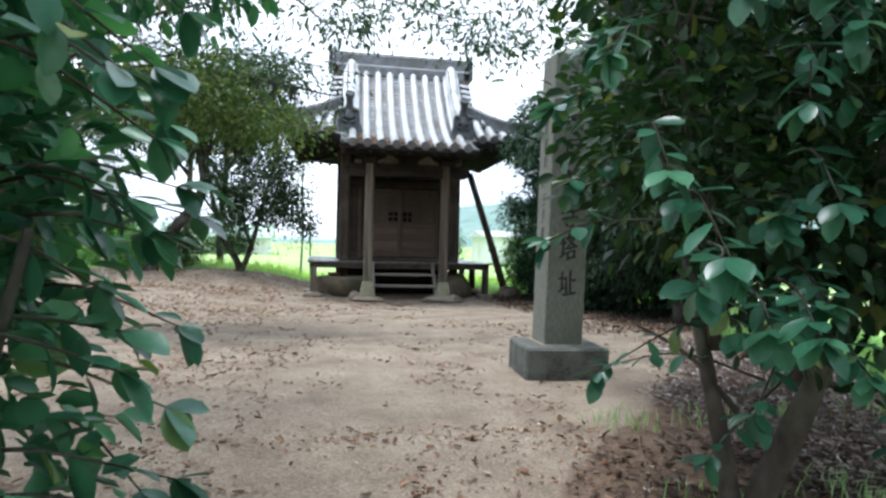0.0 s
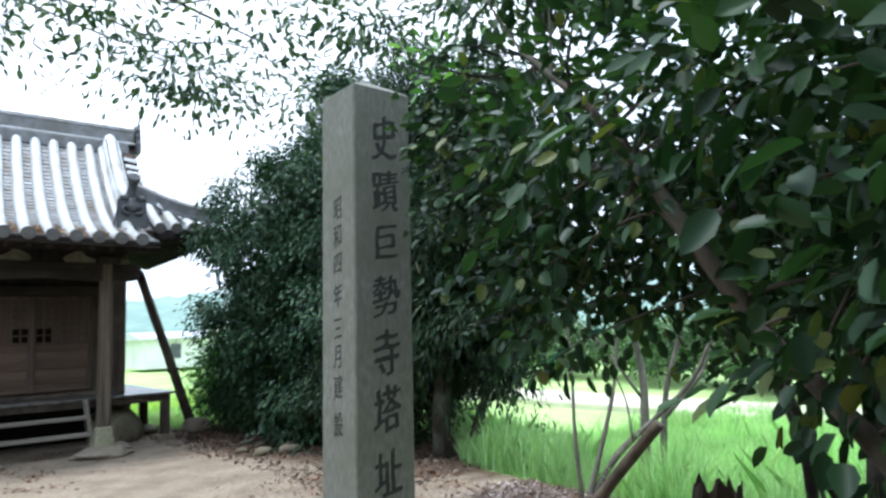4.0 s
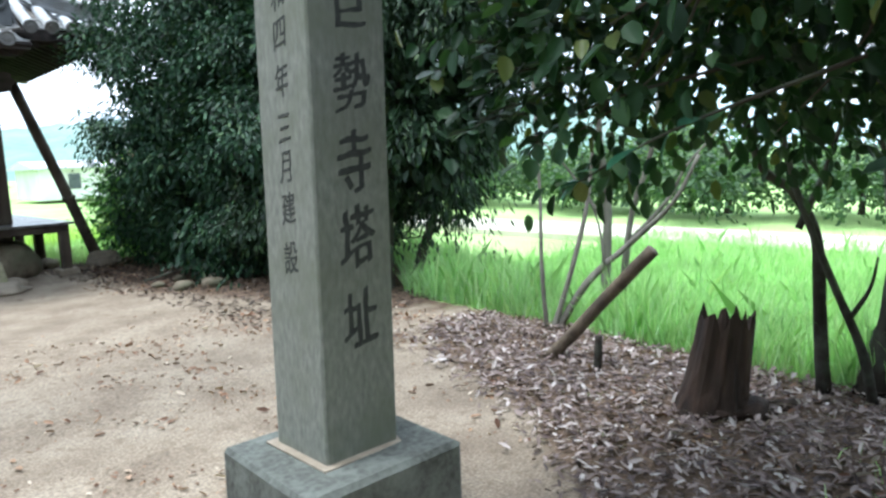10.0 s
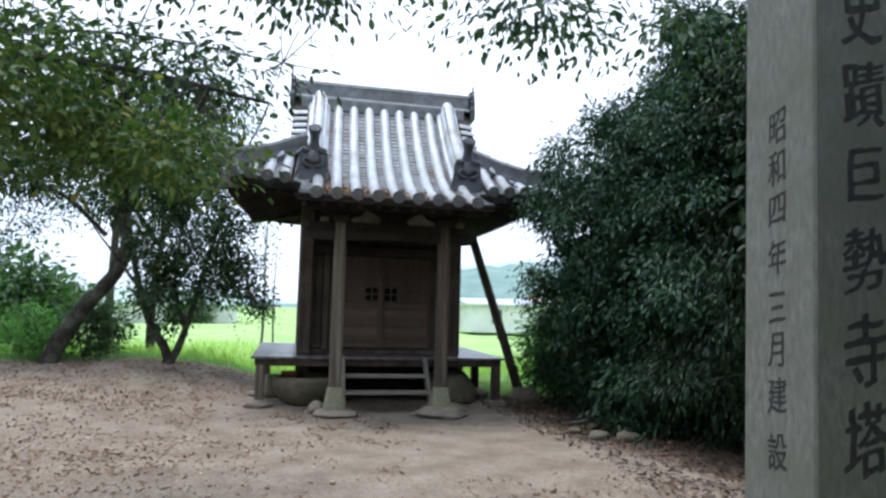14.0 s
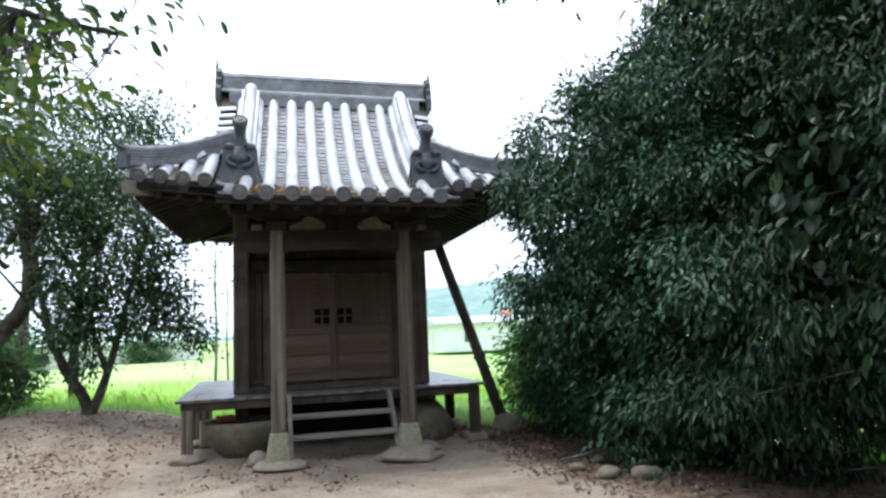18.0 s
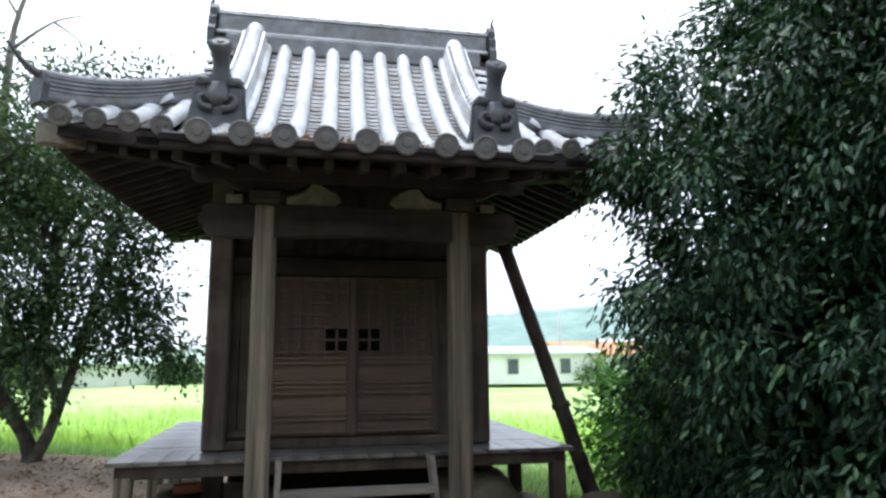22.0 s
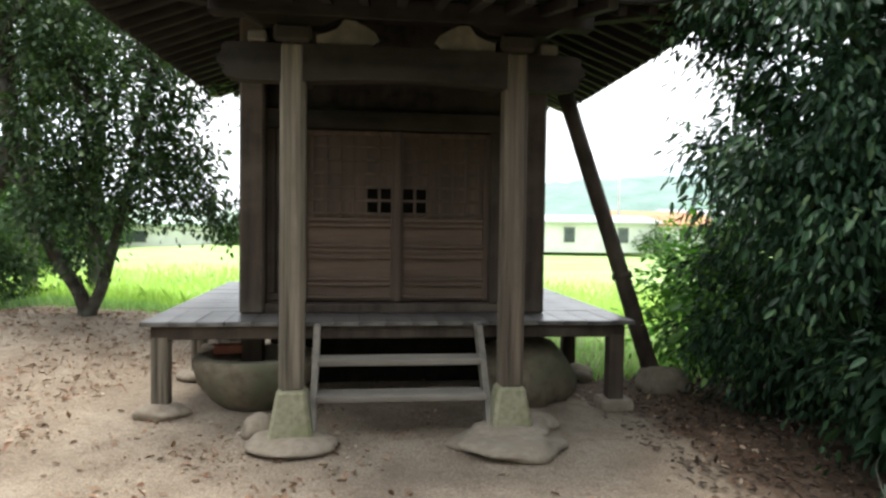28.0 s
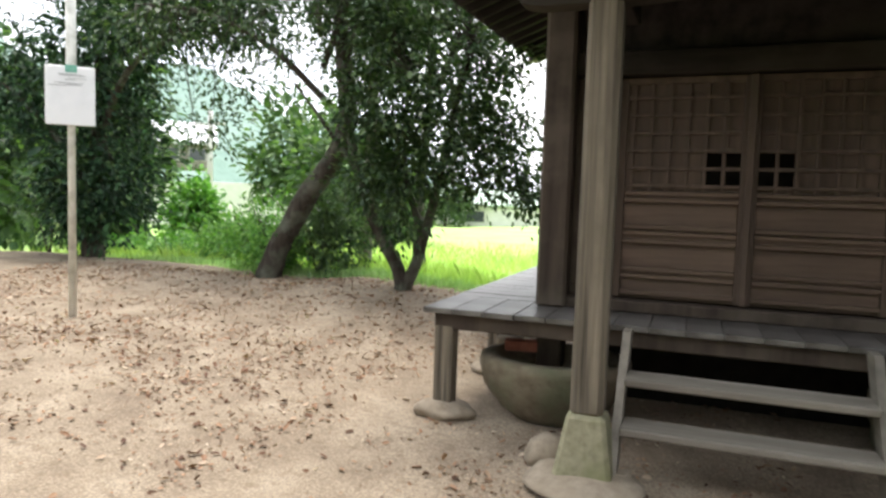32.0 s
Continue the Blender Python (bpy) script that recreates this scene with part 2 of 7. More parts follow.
CONCRETE = surface("pale_concrete", (0.45, 0.44, 0.42), (0.60, 0.59, 0.57), 2.0, 0.9, None, (0.38, 0.37, 0.35), 0.8, 0.2)
RED_CLAY = surface("red_clay_brick", (0.30, 0.09, 0.06), (0.42, 0.15, 0.10), 20, 0.85)
SIGN_GREY = surface("faded_grey_print", (0.36, 0.38, 0.38), (0.55, 0.57, 0.57), 40, 0.6)
SIGN_GREEN = surface("faded_green_print", (0.10, 0.32, 0.24), (0.2, 0.45, 0.35), 30, 0.6)

# camellia crown in a darker olive than its single leaves, to read as backlit
LEAF_GLOSSY = leafy("glossy_camellia_leaf", [(0.0, (0.015, 0.036, 0.015)), (0.5, (0.031, 0.072, 0.028)), (0.93, (0.060, 0.118, 0.042)), (1.0, (0.20, 0.21, 0.05))], 0.42, 0.24, 0.26)
LEAF_BUSH = leafy("fresh_glossy_bush_leaf", [(0.0, (0.036, 0.125, 0.068)), (0.5, (0.078, 0.235, 0.125)), (0.95, (0.135, 0.33, 0.16)), (1.0, (0.22, 0.27, 0.07))], 0.32, 0.22, 0.4)
LEAF_EVERGREEN = leafy("dark_evergreen_leaf", [(0.0, (0.009, 0.026, 0.013)), (0.6, (0.024, 0.062, 0.030)), (0.93, (0.054, 0.115, 0.050)), (1.0, (0.11, 0.17, 0.07))], 0.45, 0.16, 0.22)
LEAF_DARK = leafy("dull_dark_olive_leaf", [(0.0, (0.008, 0.019, 0.008)), (0.6, (0.019, 0.041, 0.017)), (0.93, (0.040, 0.075, 0.029)), (1.0, (0.09, 0.13, 0.05))], 0.45, 0.16, 0.2)
LEAF_MID = leafy("olive_green_tree_leaf", [(0.0, (0.018, 0.042, 0.016)), (0.6, (0.043, 0.084, 0.031)), (1.0, (0.10, 0.15, 0.055))], 0.42, 0.25, 0.3)
for m_, s_ in ((WOOD_EAVE, 0.08), (WOOD_BEAM, 0.15), (WOOD_DARK, 0.2), (BARK, 0.15), (DARK_VOID, 0.1)):
    m_.node_tree.nodes["Principled BSDF"].inputs["Specular IOR Level"].default_value = s_
LEAF_SHRUB = leafy("bright_green_shrub_leaf", [(0.0, (0.06, 0.16, 0.04)), (0.6, (0.13, 0.30, 0.06)), (1.0, (0.24, 0.42, 0.10))], 0.4, 0.38)
LEAF_MAPLE = leafy("light_green_maple_leaf", [(0.0, (0.045, 0.095, 0.028)), (0.6, (0.102, 0.160, 0.040)), (0.92, (0.17, 0.22, 0.055)), (1.0, (0.30, 0.26, 0.06))], 0.5, 0.34, 0.3)
LEAF_FAR = leafy("mixed_green_far_leaf", [(0.0, (0.034, 0.075, 0.030)), (0.6, (0.072, 0.135, 0.048)), (1.0, (0.135, 0.21, 0.07))], 0.5, 0.35)
GRASS = leafy("bright_field_grass", [(0.0, (0.31, 0.50, 0.22)), (0.6, (0.46, 0.65, 0.34)), (1.0, (0.66, 0.78, 0.52))], 0.45, 0.45, 0.4)
RICE = leafy("yellow_green_rice_leaf", [(0.0, (0.36, 0.50, 0.13)), (0.6, (0.52, 0.66, 0.21)), (1.0, (0.68, 0.77, 0.36))], 0.45, 0.45, 0.4)
LITTER = leafy("dry_brown_fallen_leaf", [(0.0, (0.085, 0.042, 0.027)), (0.5, (0.24, 0.125, 0.075)), (0.85, (0.37, 0.235, 0.15)), (1.0, (0.58, 0.48, 0.38))], 0.7, 0.1, 0.3)
# darker fallen leaves; their tone also carries the shade under the bushes
DARK_LITTER = leafy("shade_dark_fallen_leaf", [(0.0, (0.030, 0.020, 0.014)), (0.6, (0.085, 0.058, 0.042)), (0.95, (0.17, 0.12, 0.09)), (1.0, (0.36, 0.29, 0.22))], 0.7, 0.05, 0.3)
STRAW = leafy("pale_dry_litter_leaf", [(0.0, (0.075, 0.053, 0.050)), (0.45, (0.225, 0.162, 0.145)), (0.85, (0.42, 0.335, 0.305)), (1.0, (0.66, 0.59, 0.55))], 0.7, 0.1, 0.3)


def ground_material():
    """Sandy clay where the attribute 'court' is one, grassy soil elsewhere; the other mask lays dark leaf soil and
    painted tree shade.
    """
    m, n, l, b = material("sandy_court_and_grass")
    geo = n.new("ShaderNodeNewGeometry")

    def at(scale, detail=5):
        t = n.new("ShaderNodeTexNoise")
        t.inputs["Scale"].default_value, t.inputs["Detail"].default_value = scale, detail
        l.new(geo.outputs["Position"], t.inputs["Vector"])
        return t.outputs["Fac"]

    sand = ramp(n, l, at(2.2), [(0.3, (0.215, 0.165, 0.120)), (0.55, (0.308, 0.247, 0.181)), (0.75, (0.373, 0.307, 0.232))])
    sand = mix(n, l, sand, ramp(n, l, at(70, 3), [(0.35, (0.62,) * 3), (0.65, (1.2,) * 3)]), 0.9, "MULTIPLY")
    sand = mix(n, l, sand, (0.17, 0.125, 0.085), ramp(n, l, at(14, 6), [(0.53, (0, 0, 0)), (0.72, (0.7,) * 3)]))
    soil = ramp(n, l, at(9), [(0.3, (0.10, 0.065, 0.042)), (0.7, (0.215, 0.15, 0.105))])
    soil = mix(n, l, soil, ramp(n, l, at(60, 4), [(0.35, (0.55,) * 3), (0.65, (1.25,) * 3)]), 0.9, "MULTIPLY")
    turf = ramp(n, l, at(0.35), [(0.3, (0.32, 0.50, 0.15)), (0.7, (0.47, 0.64, 0.24))])
    turf = mix(n, l, turf, ramp(n, l, at(20, 4), [(0.3, (0.6,) * 3), (0.7, (1.2,) * 3)]), 0.8, "MULTIPLY")
    edge = at(3.0, 6)

    def mask(name):
        a = n.new("ShaderNodeAttribute")
        a.attribute_name = name
        s = n.new("ShaderNodeMath")
        s.operation = "ADD"
        l.new(a.outputs["Fac"], s.inputs[0])
        l.new(edge, s.inputs[1])
        return ramp(n, l, s.outputs["Value"], [(0.80, (0, 0, 0)), (1.02, (1, 1, 1))])

    c = mix(n, l, turf, soil, mask("mould_shade"))
    c = mix(n, l, c, sand, mask("court"))
    l.new(c, b.inputs["Base Color"])
    b.inputs["Roughness"].default_value = 0.95
    b.inputs["Specular IOR Level"].default_value = 0.2
    bumped(n, l, b, at(28, 8), 0.8, 0.02)
    return m


GROUND = ground_material()


# ---- mesh helpers ----
def mesh_of(name, verts, faces, smooth=False):
    me = bpy.data.meshes.new(name)
    me.from_pydata([tuple(v) for v in verts], [], faces)
    me.update()
    if smooth:
        me.polygons.foreach_set("use_smooth", [True] * len(me.polygons))
    return me


def array_mesh(name, verts, size, smooth=False):
    """Verts (k, 3) whose faces are runs of `size` vertices given in `verts` order."""
    me = bpy.data.meshes.new(name)
    count = len(verts) // size
    me.vertices.add(len(verts))
    me.vertices.foreach_set("co", np.asarray(verts, dtype=np.float32).ravel())
    me.loops.add(len(verts))
    me.loops.foreach_set("vertex_index", np.arange(len(verts), dtype=np.int32))
    me.polygons.add(count)
    me.polygons.foreach_set("loop_start", np.arange(count, dtype=np.int32) * size)
    me.update(calc_edges=True)
    return me


def part(name, me, mat, parent=None, label="", at=None):
    """Links a mesh (or a bmesh) as one object under a thing or a part; `at` is its pose within the parent."""
    if isinstance(me, bmesh.types.BMesh):
        b, me = me, bpy.data.meshes.new(name)
        b.to_mesh(me)
        b.free()
    if mat and not me.materials:
        me.materials.append(mat)
    ob = new(name, me)
    if parent:
        ob.parent = parent
    if at is not None:
        ob.matrix_local = at
    if label:
        ob["label"] = label
    return ob


def thing(name, label, category, group="", kind="", at=None):
    ob = new(name)
    ob.empty_display_size = 0.1
    if at is not None:
        ob.matrix_world = at
    return tagged(ob, label, category, group, kind)


def block(sx, sy, sz, bevel=0.006, wobble=0.0, seed=0):
    """A bevelled board or beam, centred on x and y, standing on z = 0."""
    b = bmesh.new()
    bmesh.ops.create_cube(b, size=1)
    bmesh.ops.scale(b, vec=(sx, sy, sz), verts=b.verts)
    bmesh.ops.translate(b, vec=(0, 0, sz / 2), verts=b.verts)
    if bevel:
        bmesh.ops.bevel(b, geom=b.edges[:], offset=min(bevel, 0.3 * min(sx, sy, sz)), segments=1, affect="EDGES")
    if wobble:
        r = random.Random(seed)
        for v in b.verts:
            v.co += Vector((r.uniform(-1, 1), r.uniform(-1, 1), r.uniform(-1, 1))) * wobble
    return b


CACHE = {}


def block_mesh(sx, sy, sz, bevel=0.006):
    key = (round(sx, 4), round(sy, 4), round(sz, 4), bevel)
    if key not in CACHE:
        b = block(sx, sy, sz, bevel)
        CACHE[key] = bpy.data.meshes.new("block")
        b.to_mesh(CACHE[key])
        b.free()
    return CACHE[key]


def beam(name, p, q, w, h, mat, parent, label="", bevel=0.008):
    """A straight timber from p to q, its section w across and h upwards."""
    p, q = Vector(p), Vector(q)
    d = q - p
    me = block(w, d.length, h, bevel)
    bmesh.ops.translate(me, vec=(0, d.length / 2, -h / 2), verts=me.verts)
    ob = part(name, me, mat, parent, label)
    y = d.normalized()
    x = y.cross(Vector((0, 0, 1))).normalized() if abs(y.z) < 0.999 else Vector((1, 0, 0))
    z = x.cross(y)
    ob.matrix_local = Matrix.Translation(p) @ Matrix((x, y, z)).transposed().to_4x4()
    return ob


def lathe(profile, seg=24, squash=1.0):
    """A turned shape from (radius, height) pairs."""
    verts, faces = [], []
    for r, z in profile:
        for k in range(seg):
            a = 2 * math.pi * k / seg
            verts.append((r * math.cos(a), r * math.sin(a) * squash, z))
    for i in range(len(profile) - 1):
        for k in range(seg):
            k2 = (k + 1) % seg
            faces.append((i * seg + k, i * seg + k2, (i + 1) * seg + k2, (i + 1) * seg + k))
    faces.append(tuple(range(seg))[::-1])
    faces.append(tuple((len(profile) - 1) * seg + k for k in range(seg)))
    return verts, faces


def prism(outline, depth):
    """A flat outline in x and z, extruded along y from 0 to depth."""
    n = len(outline)
    verts = [(x, 0, z) for x, z in outline] + [(x, depth, z) for x, z in outline]
    faces = [tuple(range(n)), tuple(range(2 * n - 1, n - 1, -1))]
    faces += [(k, k + n, (k + 1) % n + n, (k + 1) % n) for k in range(n)]
    b = bmesh.new()
    me = mesh_of("prism", verts, faces)
    b.from_mesh(me)
    bpy.data.meshes.remove(me)
    bmesh.ops.recalc_face_normals(b, faces=b.faces)
    return b


def boulder(rx, ry, rz, seed, flat=0.6, rough=0.16):
    """A worn stone: a ball roughened by noise, with a flat underside."""
    b = bmesh.new()
    bmesh.ops.create_icosphere(b, subdivisions=3, radius=1)
    for v in b.verts:
        d = v.co.copy()
        v.co *= 1 + rough * noise.noise(d * 1.4 + Vector((seed * 3.1, 0, 0))) * 1.6 + 0.03 * noise.noise(d * 6 + Vector((0, seed, 0)))
        v.co = Vector((v.co.x * rx, v.co.y * ry, max(v.co.z, -flat) * rz))
    for f in b.faces:
        f.smooth = True
    return b


def tube(points, radii, seg=8, close=True, rough=0.0, seed=0):
    """Verts and faces of a round, tapered limb along a line of points."""
    pts = [Vector(p) for p in points]
    verts, faces = [], []
    up = Vector((0.13, 0.31, 0.94))
    for i, p in enumerate(pts):
        d = (pts[min(i + 1, len(pts) - 1)] - pts[max(i - 1, 0)]).normalized()
        x = d.cross(up).normalized() if abs(d.dot(up)) < 0.98 else d.cross(Vector((1, 0, 0))).normalized()
        y = d.cross(x)
        for k in range(seg):
            a = 2 * math.pi * k / seg
            r = radii[i]
            if rough:
                r *= 1 + rough * noise.noise(Vector((math.cos(a) * 1.5, math.sin(a) * 1.5, i * 0.6 + seed)))
            verts.append(p + (x * math.cos(a) + y * math.sin(a)) * r)
    for i in range(len(pts) - 1):
        for k in range(seg):
            k2 = (k + 1) % seg
            faces.append((i * seg + k, i * seg + k2, (i + 1) * seg + k2, (i + 1) * seg + k))
    if close:
        faces += [tuple(range(seg))[::-1], tuple((len(pts) - 1) * seg + k for k in range(seg))]
    return verts, faces


def joined(pieces):
    verts, faces = [], []
    for v, f in pieces:
        o = len(verts)
        verts += v
        faces += [tuple(i + o for i in face) for face in f]
    return verts, faces


def curve_points(points, steps=6):
    """A smooth line through the points."""
    p = [Vector(q) for q in points]
    p = [p[0] * 2 - p[1]] + p + [p[-1] * 2 - p[-2]]
    out = []
    for i in range(1, len(p) - 2):
        for s in range(steps):
            t = s / steps
            out.append(0.5 * ((2 * p[i]) + (p[i + 1] - p[i - 1]) * t + (2 * p[i - 1] - 5 * p[i] + 4 * p[i + 1] - p[i + 2]) * t * t + (3 * p[i] - p[i - 1] - 3 * p[i + 1] + p[i + 2]) * t ** 3))
    return out + [p[-2]]


def limb(points, r0, r1, seg=8, rough=0.12, seed=0, steps=5):
    pts = curve_points(points, steps)
    n = len(pts) - 1
    return tube(pts, [r0 + (r1 - r0) * (i / n) ** 0.8 for i in range(n + 1)], seg, True, rough, seed)


def unit(a):
    return a / np.maximum(np.linalg.norm(a, axis=-1, keepdims=True), 1e-9)


def leaf_verts(p, d, nrm, length, width, fold=0.16, droop=0.12):
    """Ten corners a leaf: two five-cornered halves that meet in the midrib."""
    d = unit(d)
    s = unit(np.cross(d, nrm))
    u = np.cross(s, d)
    L, W = length[:, None], width[:, None]
    base, tip = p, p + d * L - u * L * droop
    edge = lambda t, w, side: p + d * L * t + s * W * w * side + u * W * fold - u * L * droop * t * t
    left = [edge(t, w, -1) for t, w in ((0.16, 0.34), (0.46, 0.50), (0.80, 0.33))]
    right = [edge(t, w, 1) for t, w in ((0.80, 0.33), (0.46, 0.50), (0.16, 0.34))]
    quads = np.stack([base, *left, tip, base, tip, *right], axis=1)
    return quads.reshape(-1, 3)


def welded(name, quads):
    """Leaves whose two halves share the midrib, so that each leaf is one island."""
    n = len(quads) // 10
    q = quads.reshape(n, 10, 3)
    verts = q[:, [0, 1, 2, 3, 4, 7, 8, 9]].reshape(-1, 3)
    idx = (np.array([0, 1, 2, 3, 4, 0, 4, 5, 6, 7])[None] + 8 * np.arange(n)[:, None]).astype(np.int32)
    me = bpy.data.meshes.new(name)
    me.vertices.add(len(verts))
    me.vertices.foreach_set("co", verts.astype(np.float32).ravel())
    me.loops.add(n * 10)
    me.loops.foreach_set("vertex_index", idx.ravel())
    me.polygons.add(n * 2)
    me.polygons.foreach_set("loop_start", np.arange(n * 2, dtype=np.int32) * 5)
    me.update(calc_edges=True)
    return me


def clump_centres(rng, blobs, count, hollow=0.45, gap=0.0, lobes=0, lobe=0.2):
    """Places for leaf clumps in uneven ellipsoids (x, y, z, rx, ry, rz), with holes where the noise is low; with lobes, in hanging tufts on their skin."""
    out = []
    if lobes:
        tufts = []
        for c, o in clump_centres(rng, blobs, lobes, 0.80, gap):
            inside = sum(1 for b in blobs if sum(((c[k] - b[k]) / b[3 + k]) ** 2 for k in range(3)) < 0.55)
            if not inside:
                tufts.append((c, o))
        sizes = rng.uniform(0.6, 1.3, len(tufts))
        for k in rng.integers(0, len(tufts), count):
            c, o = tufts[k]
            away = unit(c - o)
            q = rng.normal(size=3) * np.array([1, 1, 0.75]) * lobe * sizes[k]
            q = q + away * 0.15 * lobe - np.array([0, 0, 0.9]) * abs(q @ away) * 0.5
            out.append((c + q, o))
        return out
    weights = np.array([b[3] * b[4] * b[5] for b in blobs]) ** 0.72
    weights = weights / weights.sum()
    while len(out) < count:
        b = blobs[rng.choice(len(blobs), p=weights)]
        d = unit(rng.normal(size=3))
        r = rng.uniform(hollow ** 2, 1) ** 0.5
        r *= 1 + 0.38 * noise.noise(Vector(d * 1.9) + Vector((b[0], b[1], b[2])) * 2.0)
        c = np.array(b[:3]) + d * r * np.array(b[3:6])
        if gap and noise.noise(Vector(c) * 2.3) < gap - 0.5:
            continue
        out.append((c, np.array(b[:3])))
    return out


def crown_mesh(name, rng, centres, per, spread, length, aspect, droop_dir=0.25, spin=0.8):
    c = np.array([a for a, _ in centres])
    o = np.array([b for _, b in centres])
    c, o = np.repeat(c, per, 0), np.repeat(o, per, 0)
    n = len(c)
    off = rng.normal(size=(n, 3)) * spread
    p = c + off
    d = unit(unit(off) * 0.8 + unit(c - o) * 0.6 + rng.normal(size=(n, 3)) * 0.35 + np.array([0, 0, -droop_dir]))
    nrm = unit(np.array([0, 0, 1.0]) + unit(c - o) * 0.5 + rng.normal(size=(n, 3)) * spin * 0.6)
    size = length * rng.uniform(0.65, 1.2, n)
    return welded(name, leaf_verts(p, d, nrm, size, size * aspect * rng.uniform(0.85, 1.15, n)))


def twig_mesh(rng, anchors, centres, count, radius, seg=4):
    """Thin twigs from the nearest limb out to some of the clumps."""
    pieces = []
    anchors = np.array(anchors)
    for k in rng.choice(len(centres), min(count, len(centres)), replace=False):
        c = centres[k][0]
        a = anchors[np.argmin(np.linalg.norm(anchors - c, axis=1) + rng.uniform(0, 0.25, len(anchors)))]
        m = (a + c) / 2 + rng.normal(size=3) * 0.08 * np.linalg.norm(c - a)
        pieces.append(tube(curve_points([a, m, c], 3), np.linspace(radius, radius * 0.3, 7), seg, False))
    return joined(pieces)


def tree(name, label, base, limbs, blobs, clumps, per, spread, length, aspect, leaf_mat, bark, seed, category="tree", twigs=140, twig_r=0.008, hollow=0.45, gap=0.0, droop=0.25, group="", core=0, core_size=2.0, lobes=0, lobe=0.2):
    """Trunk and limbs (point lines with end radii), twigs, and a crown of single leaves."""
    rng = np.random.default_rng(seed)
    root = thing(name, label, category, group, "", Matrix.Translation(base))
    inv = -np.array(base)
    anchors = []
    for k, (line, r0, r1) in enumerate(limbs):
        v, f = limb([Vector(q) - Vector(base) for q in line], r0, r1, 10 if k == 0 else 7, 0.2, seed + k)
        part("trunk" if k == 0 else "limb", mesh_of("limb", v, f, True), bark, root)
        anchors += [tuple(q) for q in curve_points([Vector(q) - Vector(base) for q in line], 5)[3:]]
    centres = [(c + inv, o + inv) for c, o in clump_centres(rng, blobs, clumps, hollow, gap, lobes, lobe)]
    if twigs:
        v, f = twig_mesh(rng, anchors, centres, twigs, twig_r)
        tagged(part("fine_branching", mesh_of("fine_branching", v, f, True), bark, root), kind="stuff")
    crown = part("crown", crown_mesh("crown", rng, centres, per, spread, length, aspect, droop), leaf_mat, root)
    if core:
        inner = [(np.array(b[:3]) + unit(rng.normal(size=3)) * rng.uniform(0, 0.62) ** 0.6 * np.array(b[3:6]) + inv, np.array(b[:3]) + inv) for b in blobs for _ in range(int(core * (b[3] * b[4] * b[5]) ** 0.66))]
        tagged(part("inner_foliage", crown_mesh("inner_foliage", rng, inner, 5, 0.14, length * core_size, 0.6, droop), leaf_mat, root), kind="stuff")
    return root, crown, centres, rng


# ---- ground ----
def smooth(a, b, x):
    t = min(1, max(0, (x - a) / (b - a)))
    return t * t * (3 - 2 * t)


def right_edge(y):
    """x of the court's eastern edge."""
    return 2.95 + 0.18 * math.sin(y * 0.9) + 1.6 * smooth(-5, -3, y)


def litter_edge(y):
    """x at which the leaf litter along the court's eastern side begins."""
    if y < -7.57:
        return 1.47 + (y - -7.57) * 0.841
    return 1.47 + (min(y, -5.8) - -7.57) * 0.469


def ground_z(x, y):
    z = -0.06 * max(0, min(6, -9.6 - y)) + 0.012 * noise.noise(Vector((x * 0.8, y * 0.8, 0))) + 0.008 * noise.noise(Vector((x * 3, y * 3, 5)))
    z -= 0.02 * smooth(-6, 0, y) + 0.05 * smooth(-3.4, -0.6, y) * smooth(-3.4, -2.2, x)
    z += 0.12 * smooth(-2.4, -5.5, x) * smooth(-3, 0.5, y) + 0.14 * smooth(1.2, 3.9, y) * smooth(-1.6, -3.2, x) + 0.10 * smooth(2.0, 3.9, y) * smooth(-1.6, -2.6, x) * smooth(-5.2, -4.2, x)
    z -= 0.75 * smooth(0, 3.2, x - right_edge(y)) + 0.10 * smooth(3, 20, x - right_edge(y))
    z -= 0.62 * smooth(4.7, 8.0, y) * (1 - smooth(0, 3.2, x - right_edge(y)))
    z -= 0.25 * smooth(-11.5, -15.5, x)
    far = max(abs(x), abs(y))
    return z if far < 60 else -0.55


